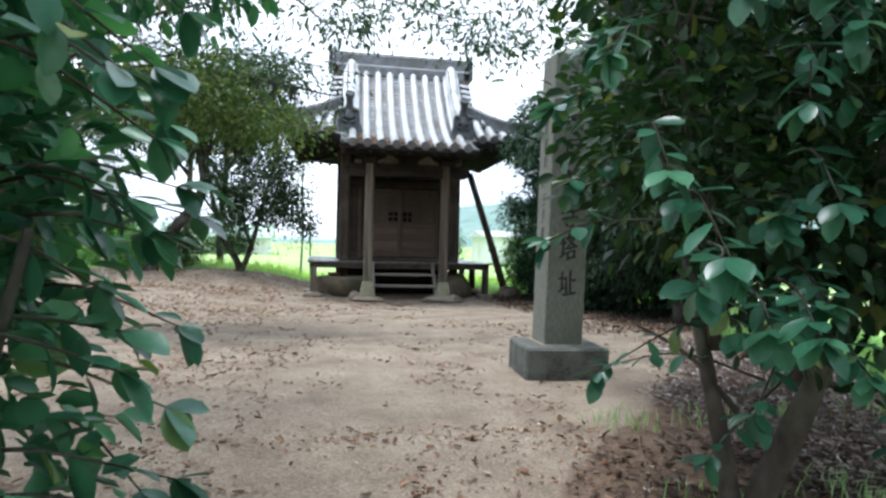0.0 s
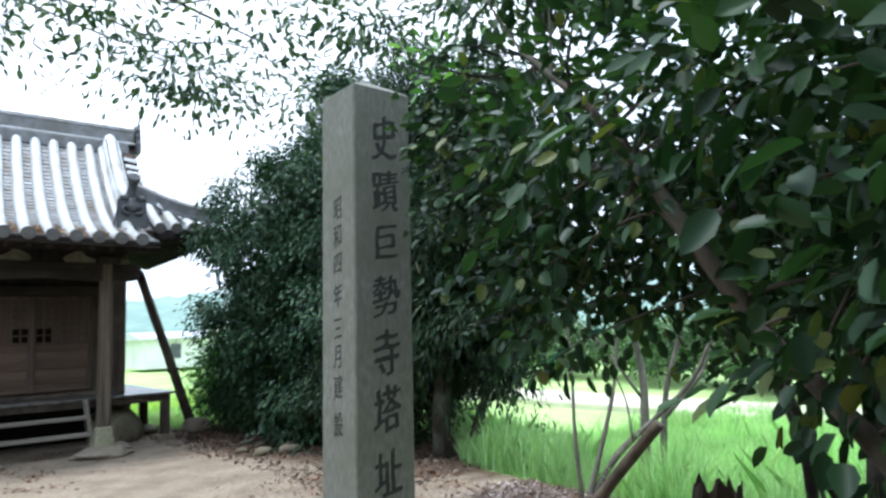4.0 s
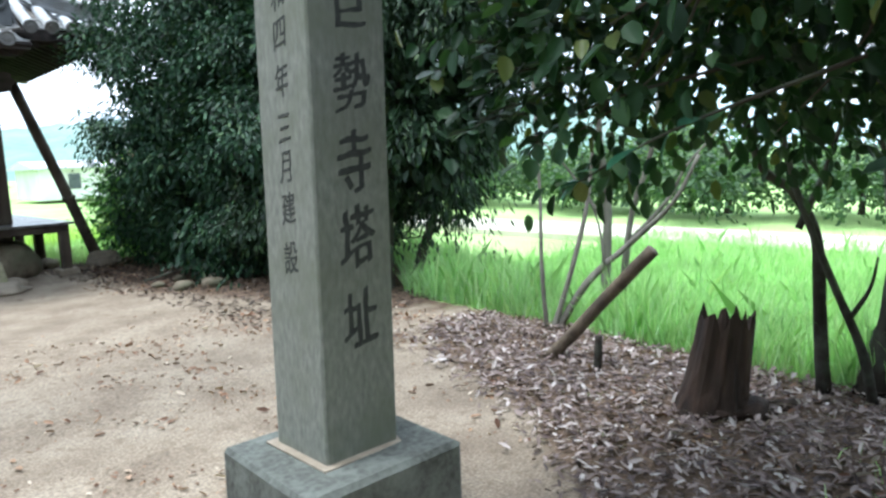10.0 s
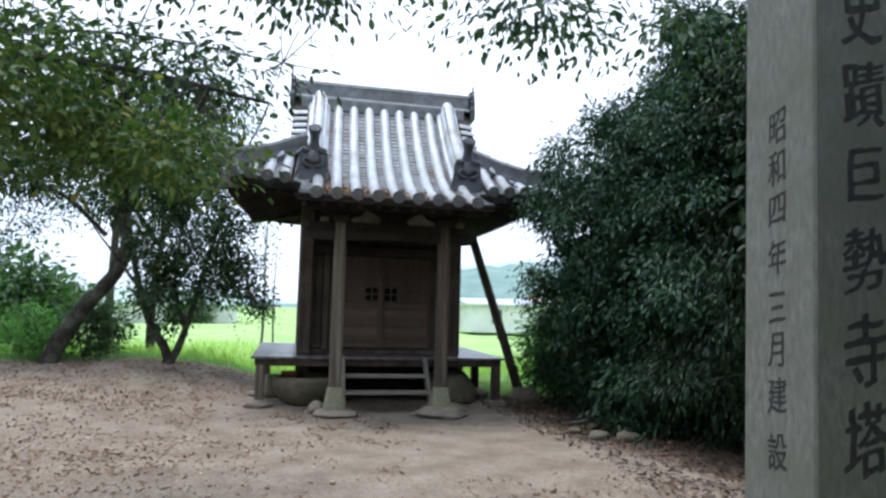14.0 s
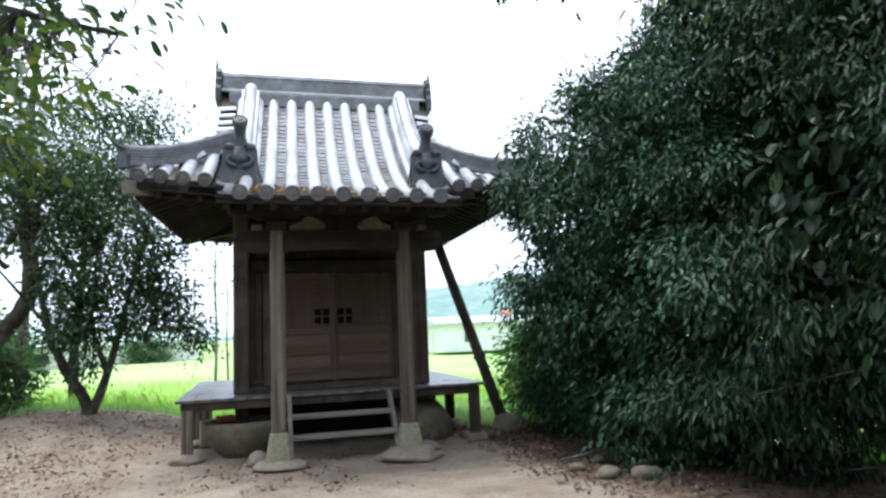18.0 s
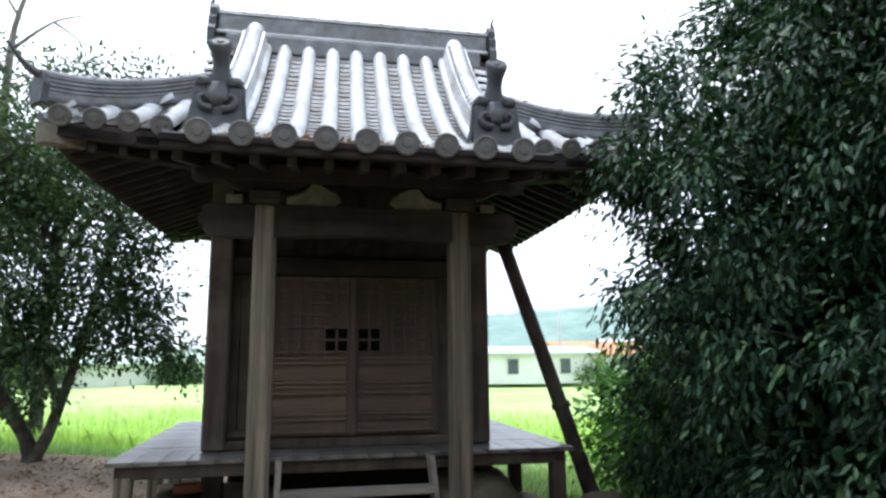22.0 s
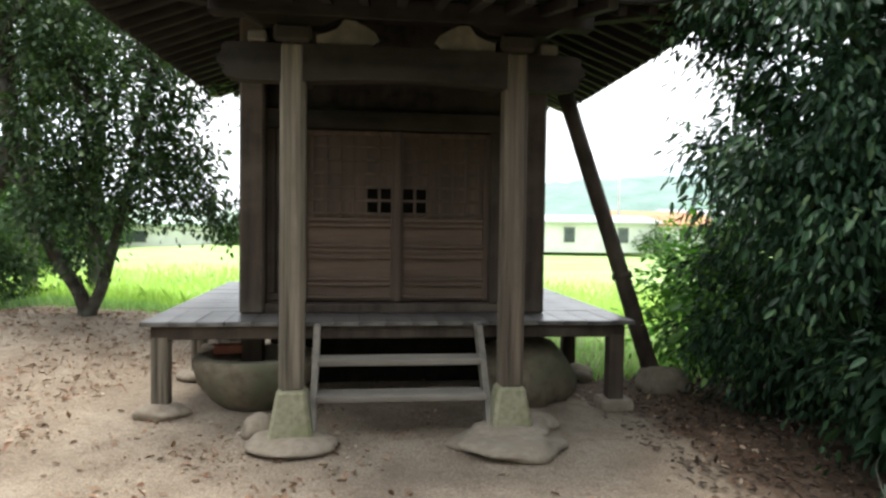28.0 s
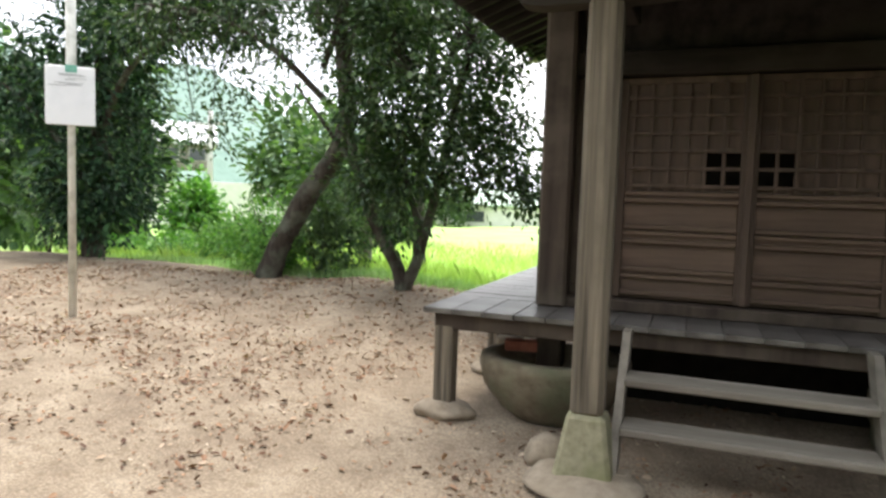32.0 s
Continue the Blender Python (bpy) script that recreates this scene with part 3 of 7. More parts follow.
def build_ground():
    xs = np.concatenate([-np.geomspace(900, 11, 22), np.arange(-10.5, 8, 0.16), np.geomspace(8.2, 900, 22)])
    ys = np.concatenate([-np.geomspace(900, 16, 18), np.arange(-15.5, 8.2, 0.16), np.geomspace(8.6, 900, 24)])
    verts = [(x, y, ground_z(x, y)) for y in ys for x in xs]
    w = len(xs)
    faces = [(j * w + i, j * w + i + 1, (j + 1) * w + i + 1, (j + 1) * w + i) for j in range(len(ys) - 1) for i in range(w - 1)]
    me = mesh_of("ground", verts, faces, True)
    court = me.attributes.new("court", "FLOAT", "POINT")
    mould_shade = me.attributes.new("mould_shade", "FLOAT", "POINT")
    a, b = [], []
    for x, y, z in verts:
        inside = smooth(0.35, -0.25, x - right_edge(y)) * smooth(5.3, 4.3, y - 0.35 * max(0, -x - 5)) * smooth(-20, -16, y) * smooth(-14, -11, x)
        # under_bush and near_tree: dark soil, widened to paint the shade of the foliage
        under_bush = smooth(1.5, 2.35, x - 0.25 * max(0, -2 - y) + 0.5 * smooth(0.2, 1.2, y)) * smooth(-6, -4.6, y) * smooth(2.6, 1.6, y)
        litter = smooth(-0.15, 0.3, x - litter_edge(y)) * smooth(-13, -11, y) * smooth(-5.4, -6.2, y)
        near_tree = smooth(1.5, 0.5, math.hypot(x - 0.7, (y + 10.5) * 0.9)) + smooth(1.4, 0.7, math.hypot(x - 0.45, y + 11.2)) + smooth(1.2, 0.4, math.hypot(x + 2.9, y + 11.4))
        dark = max(under_bush, litter, min(1, near_tree))
        a.append(0.75 * inside * (1 - dark))
        b.append(0.75 * max(dark, inside) * smooth(1.2, 0.2, x - right_edge(y)))
    court.data.foreach_set("value", a)
    mould_shade.data.foreach_set("value", b)
    me.materials.append(GROUND)
    return tagged(new("ground", me), "sandy clay court scattered with dry leaves, grass beyond its edges", "ground", kind="structure")


build_ground()


# ---- the hall ----
CY = 2.25          # the ridge's y
EX = 2.34          # half the eaves' width
STEP = 0.264       # from one row of round tiles to the next


def slope(u):
    return 5.0 - 1.22 * u + 0.1695 * u * u


def upturn(x, u):
    return 0.055 * smooth(0.9, EX, abs(x)) * (u / 2.2) ** 2 + 0.02 * smooth(1.3, 1.45, abs(x)) if abs(x) > 0.9 and u < 2.25 else 0.0


def side_slope(x, y):
    return 3.13 + 0.63 * (EX - abs(x)) + 0.06 * smooth(1.1, 2.2, abs(y - CY)) * smooth(1.4, EX, abs(x))


def hip_u(x):
    return 1.22 + (abs(x) - 1.35) * 0.99


# the old roof has twisted a little on its walls and sags towards one side
TWIST = Matrix.Translation((0.0165, 1.0, 3.9)) @ Matrix.Rotation(-0.0394, 4, "Z") @ Matrix.Rotation(0.0146, 4, "Y") @ Matrix.Translation((0, -1.0, -3.9))

hall = thing("temple_hall", "small dark weathered wooden temple hall with a silver-grey tiled roof", "temple hall")


def roof_deck():
    """The boarded body of the roof, a thick skin under the tiles; its steps at the gables are the gable walls."""
    xs = np.array([-EX, -2.1, -1.8, -1.5, -1.352, -1.348, -1.0, -0.5, 0, 0.5, 1.0, 1.348, 1.352, 1.5, 1.8, 2.1, EX])
    ys = np.linspace(CY - 2.2, CY + 2.2, 33)

    def top(x, y):
        u = abs(y - CY)
        f = slope(u) + upturn(x, u)
        return min(f, side_slope(x, y)) if abs(x) > 1.35 else f

    verts = [(x, y, top(x, y) - 0.05) for y in ys for x in xs]
    w, n = len(xs), len(xs) * len(ys)
    verts += [(x, y, min(top(x, y), 3.13 + 0.42 * min(EX - abs(x), 2.2 - abs(y - CY)) + 0.06 * smooth(1.1, EX, abs(x)) * smooth(1.1, 2.2, abs(y - CY))) - 0.13) for y in ys for x in xs]
    q = lambda j, i: (j * w + i, j * w + i + 1, (j + 1) * w + i + 1, (j + 1) * w + i)
    faces = [q(j, i) for j in range(len(ys) - 1) for i in range(w - 1)]
    faces += [tuple(k + n for k in q(j, i)[::-1]) for j in range(len(ys) - 1) for i in range(w - 1)]
    rim = [i for i in range(w)] + [j * w + w - 1 for j in range(1, len(ys))] + [(len(ys) - 1) * w + i for i in range(w - 2, -1, -1)] + [j * w for j in range(len(ys) - 2, 0, -1)]
    faces += [(rim[k], rim[k] + n, rim[(k + 1) % len(rim)] + n, rim[(k + 1) % len(rim)]) for k in range(len(rim))]
    return mesh_of("roof", verts, faces)


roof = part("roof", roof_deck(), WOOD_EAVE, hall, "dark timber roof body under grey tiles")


def porch_deck():
    ys = np.linspace(CY - 3.10, CY - 2.0, 9)
    xs = (-1.27, 1.27)
    verts = [(x, y, slope(CY - y) - 0.05) for y in ys for x in xs] + [(x, y, slope(CY - y) - 0.10) for y in ys for x in xs]
    n = len(ys) * 2
    faces = []
    for j in range(len(ys) - 1):
        a, b, c, d = 2 * j, 2 * j + 1, 2 * j + 3, 2 * j + 2
        faces += [(a, b, c, d), (d + n, c + n, b + n, a + n), (a, d, d + n, a + n), (c, b, b + n, c + n)]
    faces += [(0, n, n + 1, 1), (n - 2, n - 1, 2 * n - 1, 2 * n - 2)]
    return mesh_of("porch_roof", verts, faces)


part("porch_roof", porch_deck(), WOOD_EAVE, hall, "dark timber porch roof under grey tiles")


def round_tile(length=0.240, r0=0.0775, r1=0.0745, seg=13, thick=0.014):
    """A half-round cover tile along y, its lower end (y = 0) slightly wider."""
    verts, faces = [], []
    for y, r in ((0, r0), (length, r1)):
        for rr in (r, r - thick):
            for k in range(seg):
                a = math.pi * k / (seg - 1)
                verts.append((rr * math.cos(a), y, rr * math.sin(a)))
    for k in range(seg - 1):
        faces += [(k, k + 1, 2 * seg + k + 1, 2 * seg + k), (seg + k + 1, seg + k, 3 * seg + k, 3 * seg + k + 1)]
    return mesh_of("round_tile", verts, faces, True)


def flat_tile(w=0.215, length=0.17, t=0.02, sag=0.022, seg=5):
    verts, faces = [], []
    for y in (0, length):
        for dz in (0, -t):
            for k in range(seg):
                s = -1 + 2 * k / (seg - 1)
                verts.append((s * w / 2, y, sag * (s * s - 1) + dz))
    for k in range(seg - 1):
        faces += [(k, k + 1, 2 * seg + k + 1, 2 * seg + k), (k + 1, k, seg + k, seg + k + 1)]
    return mesh_of("flat_tile", verts, faces)


def cap_disc(r=0.083):
    """The round end of a tile row, with a raised rim and a boss."""
    v, f = lathe([(r, 0.0), (r, 0.028), (r * 0.86, 0.034), (r * 0.80, 0.026), (r * 0.45, 0.026), (r * 0.38, 0.034), (r * 0.1, 0.036)], 18)
    return mesh_of("end_cap", [(x, -z, y) for x, y, z in v], f)


ROUND, FLAT, CAP = round_tile(), flat_tile(), cap_disc()
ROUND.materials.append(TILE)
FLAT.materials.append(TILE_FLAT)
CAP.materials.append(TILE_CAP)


def along(x, u, lift, tilt=0.0, jig=0.0, e=0.01):
    """The pose of a tile on the front slope: its y axis runs up the slope, along the chord of its own run e."""
    z = slope(u) + (upturn(x, u) if u < 2.25 else 0)
    z2 = slope(u - e) + (upturn(x, u - e) if u < 2.25 else 0)
    ang = math.atan2(z2 - z, e) + tilt
    return Matrix.Translation((x, CY - u, z + lift)) @ Matrix.Rotation(jig, 4, "Z") @ Matrix.Rotation(ang, 4, "X")


def run_up(u0, u1, pitch):
    """Places along the slope, from the eave u1 up to u0, one every `pitch` metres of slope."""
    u, out = u1, []
    while u > u0:
        out.append(u)
        g = -1.22 + 0.339 * u
        u -= pitch / math.sqrt(1 + g * g)
    return out


def row_x(k):
    """x of a row of round tiles; those beyond the porch stand half a step further out."""
    return k * STEP if abs(k) <= 4 else math.copysign(1.508 + 0.2395 * (abs(k) - 5), k)


def front_tiles():
    r = random.Random(4)
    rest = []
    for k in range(-8, 9):
        x = row_x(k)
        top = 0.16 if abs(k) <= 3 else (2.0 if abs(k) == 4 else hip_u(x) + 0.06)
        if abs(k) == 5:
            top = 1.3
        eave = 3.13 if abs(k) <= 4 else 2.2
        for u in run_up(top, eave, 0.235):
            part("round_tile", ROUND, None, hall, at=along(x + r.uniform(-0.0008, 0.0008), u, -0.004 + r.uniform(-0.002, 0.002), 0.0, r.uniform(-0.004, 0.004), 0.19))
        cap = along(x, eave, 0.004)
        part("end_cap", CAP, None, hall, at=Matrix.Translation((0, -0.012, 0.0)) @ cap)
    for k in range(-8, 8):
        near = -4 <= k <= 3
        x = (k + 0.5) * STEP if near else (row_x(k) + row_x(k + 1)) / 2
        top = 0.2 if near else max(hip_u(x) + 0.05, 1.25)
        eave = 3.14 if near else 2.22
        for u in run_up(top, eave, 0.112):
            m = along(x + r.uniform(-0.004, 0.004), u, 0.012 + r.uniform(-0.003, 0.003), -0.10, r.uniform(-0.02, 0.02))
            if near:
                part("flat_tile", FLAT, None, hall, at=m)
            else:
                rest.append(m)
    for sx in (-1, 1):   # the porch eave's outermost half tile
        for u in run_up(2.2, 3.14, 0.112):
            rest.append(along(sx * 1.17, u, 0.012, -0.10))
    return rest


def copies(base, poses):
    """One mesh holding a copy of base at each pose."""
    n = len(base.vertices)
    co = np.empty(n * 3, dtype=np.float32)
    base.vertices.foreach_get("co", co)
    co = np.c_[co.reshape(-1, 3), np.ones(n)]
    faces0 = [tuple(p.vertices) for p in base.polygons]
    verts, faces = [], []
    for i, m in enumerate(poses):
        verts.append((co @ np.array(m).T)[:, :3])
        faces += [tuple(v + i * n for v in f) for f in faces0]
    me = mesh_of("copies", np.concatenate(verts), faces)
    me.polygons.foreach_set("use_smooth", [base.polygons[0].use_smooth] * len(me.polygons))
    return me


outer_flats = front_tiles()
tagged(part("outer_flat_tiles", copies(FLAT, outer_flats), TILE_FLAT, hall), kind="stuff")


def side_and_rear_tiles():
    """Cover rows of the two side slopes and the rear slope, with their round ends."""
    rows, caps = [], []
    turn = lambda a: Matrix.Translation((0, CY, 0)) @ Matrix.Rotation(a, 4, "Z") @ Matrix.Translation((0, -CY, 0))
    for k in range(-8, 9):
        c = k * STEP
        cx = row_x(k)
        top = 0.16 if abs(k) <= 4 else hip_u(cx)
        for u in run_up(top, 2.2, 0.235):
            rows.append(turn(math.pi) @ along(cx, u, -0.004, 0.015, 0.0, 0.19))
        caps.append(turn(math.pi) @ Matrix.Translation((0, -0.012, 0)) @ along(cx, 2.2, 0.004))
        for s in (-1, 1):
            u = EX
            low = max(1.36, 1.35 + (abs(c) - 1.22) / 0.99)
            while u > low:
                z = side_slope(u, CY + c)
                rows.append(Matrix.Translation((s * u, CY + c, z - 0.004)) @ Matrix.Rotation(s * math.pi / 2, 4, "Z") @ Matrix.Rotation(math.atan(0.63), 4, "X"))
                u -= 0.19
            caps.append(Matrix.Translation((s * (EX + 0.012), CY + c, side_slope(EX, CY + c) + 0.004)) @ Matrix.Rotation(s * math.pi / 2, 4, "Z") @ Matrix.Rotation(math.atan(0.63), 4, "X"))
    return copies(ROUND, rows), copies(CAP, caps)


rows_me, caps_me = side_and_rear_tiles()
tagged(part("side_tiling", rows_me, TILE, hall), kind="stuff")
tagged(part("side_end_caps", caps_me, TILE_RIDGE, hall), kind="stuff")


def main_ridge():
    ridge = part("main_ridge", block(3.06, 0.20, 0.235, 0.01), TILE_RIDGE, hall, "tall stacked main ridge of slate-grey tiles", Matrix.Translation((0.0, CY, 5.025)))
    part("ridge_bed", block(2.86, 0.40, 0.20, 0.01), TILE_RIDGE, ridge, at=Matrix.Translation((0, 0, -0.26)))
    for z, w, h, l, m in ((-0.06, 0.36, 0.022, 3.06, TILE_RIDGE), (-0.036, 0.33, 0.028, 3.08, TILE), (-0.006, 0.25, 0.02, 3.06, TILE_RIDGE), (0.20, 0.225, 0.016, 3.07, TILE_RIDGE)):
        part("ridge_course", block(l, w, h, 0.006), m, ridge, at=Matrix.Translation((0, 0, z)))
    for k in range(12):
        v, f = lathe([(0.078, 0), (0.086, 0.008), (0.086, 0.026), (0.074, 0.032), (0.074, 0.262), (0.06, 0.262)], 12, 1.0)
        part("ridge_tile", mesh_of("ridge_tile", [(z, x, y * 0.8) for x, y, z in v], f), TILE_RIDGE, ridge, at=Matrix.Translation((-1.56 + k * 0.26, 0, 0.235)))
    for s in (-1, 1):
        o = [(-0.20, -0.20), (0.20, -0.20), (0.22, -0.02), (0.17, 0.05), (0.18, 0.13), (0.13, 0.18), (0.14, 0.26), (0.07, 0.30), (0.03, 0.36), (-0.03, 0.36), (-0.07, 0.30), (-0.14, 0.26), (-0.13, 0.18), (-0.18, 0.13), (-0.17, 0.05), (-0.22, -0.02)]
        part("ridge_end_ornament", prism(o, 0.08), TILE_DARK, ridge, "dark scalloped end ornament", Matrix.Translation((s * 1.55, 0, 0.0)) @ Matrix.Rotation(s * math.pi / 2, 4, "Z") @ Matrix.Translation((0, -0.08, 0)))
        for k in range(3):
            part("end_scroll", prism([(-0.05, -0.045), (0.03, -0.045), (0.055, -0.01), (0.03, 0.03), (-0.05, 0.045)], 0.16), TILE_DARK, ridge, at=Matrix.Translation((s * 1.585, -0.08, -0.10 + 0.10 * k)) @ Matrix.Scale(s, 4, (1, 0, 0)))
        v, f = limb([(s * 1.50, 0, 0.24), (s * 1.58, 0, 0.30), (s * 1.63, 0, 0.36), (s * 1.615, 0, 0.42), (s * 1.645, 0, 0.50)], 0.05, 0.009, 9, 0)
        part("horn", mesh_of("horn", v, f, True), TILE_DARK, ridge)


main_ridge()


def strip(pts, lift, w, h, round_top=0.0):
    """A course of stacked tiles along a line of points: a low bar of width w and height h, its lower edge drawn in."""
    verts, faces = [], []
    n = len(pts) - 1
    for i, p in enumerate(pts):
        d = (pts[min(i + 1, n)] - pts[max(i - 1, 0)]).normalized()
        side = d.cross(Vector((0, 0, 1))).normalized() * w / 2
        up = side.cross(d).normalized()
        for a, b in ((-0.86, 0.0), (0.86, 0.0), (1, 0.35), (1, 1 - round_top), (0.8, 1), (-0.8, 1), (-1, 1 - round_top), (-1, 0.35)):
            verts.append(p + side * a + up * (lift + h * b))
    for i in range(n):
        for k in range(8):
            faces.append((8 * i + k, 8 * i + (k + 1) % 8, 8 * i + 8 + (k + 1) % 8, 8 * i + 8 + k))
    faces += [tuple(range(8))[::-1], tuple(8 * n + k for k in range(8))]
    return mesh_of("course", verts, faces)


def falling_ridge(s):
    """A stacked ridge that runs down the slope to its ornament: a half-round row at its foot, thin courses, broad cover tiles."""
    x = s * 1.115
    pts = [Vector((x, CY - u, slope(u))) for u in np.linspace(0.16, 1.93, 15)]
    root = part("falling_ridge", strip(pts, -0.02, 0.24, 0.10), TILE_RIDGE, hall, "falling ridge of stacked pale tiles")
    for t in (-1, 1):
        v, f = tube([p + Vector((t * 0.135, 0, 0.035)) for p in pts], [0.05] * 15, 10)
        part("foot_tile_line", mesh_of("foot_tile_line", v, f, True), TILE, root)
    for k in range(4):
        part("ridge_course", strip(pts, 0.075 + 0.038 * k, 0.265 - 0.012 * k, 0.026), TILE, root)
        part("ridge_joint", strip(pts, 0.100 + 0.038 * k, 0.215 - 0.012 * k, 0.015), TILE_CAP, root)
    seg = round_tile(0.16, 0.118, 0.082, 11, 0.024)
    seg.materials.append(TILE)
    for u in run_up(0.2, 1.93, 0.122):
        part("cover_tile", seg, None, root, at=along(x, u, 0.205, 0.2))


def ornament(s):
    """The ornament at the foot of a falling ridge: a shouldered plate with a scrolled relief and flaring flanges, and a raised round tile with its disc."""
    outline = [(-0.17, -0.13), (0.17, -0.13), (0.165, 0), (0.16, 0.05), (0.15, 0.13), (0.155, 0.20), (0.14, 0.26), (0.095, 0.305), (0.05, 0.335), (-0.05, 0.335), (-0.095, 0.305), (-0.14, 0.26), (-0.155, 0.20), (-0.15, 0.13), (-0.16, 0.05), (-0.165, 0)]
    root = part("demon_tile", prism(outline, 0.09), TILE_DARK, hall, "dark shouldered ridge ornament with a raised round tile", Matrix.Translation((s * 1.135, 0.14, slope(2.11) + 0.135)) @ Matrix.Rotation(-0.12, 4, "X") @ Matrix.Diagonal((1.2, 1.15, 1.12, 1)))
    part("relief", boulder(0.085, 0.05, 0.10, 3 + s, 0.9, 0.2), TILE_DARK, root, at=Matrix.Translation((0, 0.0, 0.17)))
    for t in (-1, 1):
        v, f = limb([(t * 0.03, -0.02, 0.05), (t * 0.09, -0.03, 0.06), (t * 0.115, -0.03, 0.12), (t * 0.075, -0.035, 0.15), (t * 0.065, -0.03, 0.11)], 0.026, 0.012, 8, 0.05)
        part("scroll", mesh_of("scroll", v, f, True), TILE_DARK, root)
        part("shoulder", boulder(0.055, 0.045, 0.04, 6 + t, 0.9, 0.15), TILE_DARK, root, at=Matrix.Translation((t * 0.10, 0.0, 0.27)))
        part("flange", prism([(t * 0.13, 0.30), (t * 0.165, 0.25), (t * 0.17, 0.15), (t * 0.185, 0.03), (t * 0.225, -0.11), (t * 0.20, -0.13), (t * 0.165, 0.02), (t * 0.15, 0.14), (t * 0.145, 0.24)], 0.045), TILE_DARK, root, at=Matrix.Translation((0, 0.03, 0)))
    v, f = tube(curve_points([(0, 0.10, 0.25), (0, 0.055, 0.335), (0, 0.01, 0.42), (0, -0.035, 0.49), (0, -0.07, 0.53)], 2), [0.11, 0.09, 0.072, 0.060, 0.055, 0.058, 0.066, 0.074, 0.076], 14)
    part("raised_tile", mesh_of("raised_tile", v, f, True), TILE_DARK, root)
    v, f = lathe([(0.070, -0.05), (0.078, 0.0), (0.077, 0.022), (0.064, 0.034), (0.056, 0.026), (0.03, 0.026), (0.024, 0.034), (0.006, 0.036)], 20)
    part("disc", mesh_of("disc", v, f), TILE_DARK, root, at=Matrix.Translation((0, -0.07, 0.53)) @ Matrix.Rotation(radians(58), 4, "X"))


def corner_ridge(sx, sy):
    """A ridge along a hip, rising to a horn over the eave's corner."""
    pts = []
    for k in range(9):
        t = k / 8
        x = 1.30 + 1.06 * t
        u = hip_u(x)
        pts.append(Vector((sx * x, CY + sy * u, slope(u) + upturn(x, u) + 0.055 + 0.07 * t ** 4)))
    root = part("corner_ridge", strip(pts, -0.03, 0.17, 0.07), TILE_RIDGE, hall, "corner ridge of thin stacked grey tiles")
    for k in range(4):
        part("ridge_course", strip(pts, 0.04 + 0.033 * k, 0.195 - 0.008 * k, 0.024), TILE_RIDGE, root)
        part("ridge_joint", strip(pts, 0.062 + 0.033 * k, 0.15, 0.013), TILE_CAP, root)
    v, f = tube([p + Vector((0, 0, 0.165)) for p in pts], [0.06] * 9, 10)
    part("cover_tile", mesh_of("cover_tile", v, f, True), TILE_RIDGE, root)
    for p, q in zip(pts[::2], pts[1::2]):
        d = (q - p).normalized()
        v, f = tube([p + Vector((0, 0, 0.165)), p + d * 0.03 + Vector((0, 0, 0.165))], [0.07, 0.07], 10)
        part("joint_ring", mesh_of("joint_ring", v, f), TILE_RIDGE, root)
    e = pts[-1]
    o = Vector((sx, sy, 0)).normalized()
    b = prism([(-0.09, -0.05), (0.09, -0.05), (0.10, 0.09), (0.06, 0.19), (-0.06, 0.19), (-0.10, 0.09)], 0.05)
    part("end_plate", b, TILE_DARK, root, at=Matrix.Translation(e) @ Matrix.Rotation(math.atan2(o.y, o.x) - math.pi / 2, 4, "Z"))
    v, f = limb([e + Vector((0, 0, 0.17)), e + o * 0.09 + Vector((0, 0, 0.19)), e + o * 0.18 + Vector((0, 0, 0.25)), e + o * 0.27 + Vector((0, 0, 0.35))], 0.045, 0.009, 9, 0)
    part("horn", mesh_of("horn", v, f, True), TILE_DARK, root)


for s in (-1, 1):
    falling_ridge(s)
    ornament(s)
    for sy in (-1, 1):
        corner_ridge(s, sy)
    for k, u in enumerate(run_up(0.28, 1.28, 0.20)):   # verge tiles over the gable
        for sy in (-1, 1):
            z = slope(u) + 0.02
            part("verge_tile", ROUND, None, hall, at=Matrix.Translation((s * 1.54, CY + sy * u, z)) @ Matrix.Rotation(s * math.pi / 2, 4, "Z") @ Matrix.Rotation(0.12, 4, "X"))
    for sy in (-1, 1):
        beam("bargeboard", (s * 1.44, CY + sy * 0.02, 4.86), (s * 1.44, CY + sy * 1.25, slope(1.25) - 0.10), 0.05, 0.16, WOOD_DARK, hall)
        beam("verge_board", (s * 1.42, CY + sy * 0.0, 4.96), (s * 1.42, CY + sy * 1.28, slope(1.28) - 0.02), 0.22, 0.04, WOOD_DARK, hall)


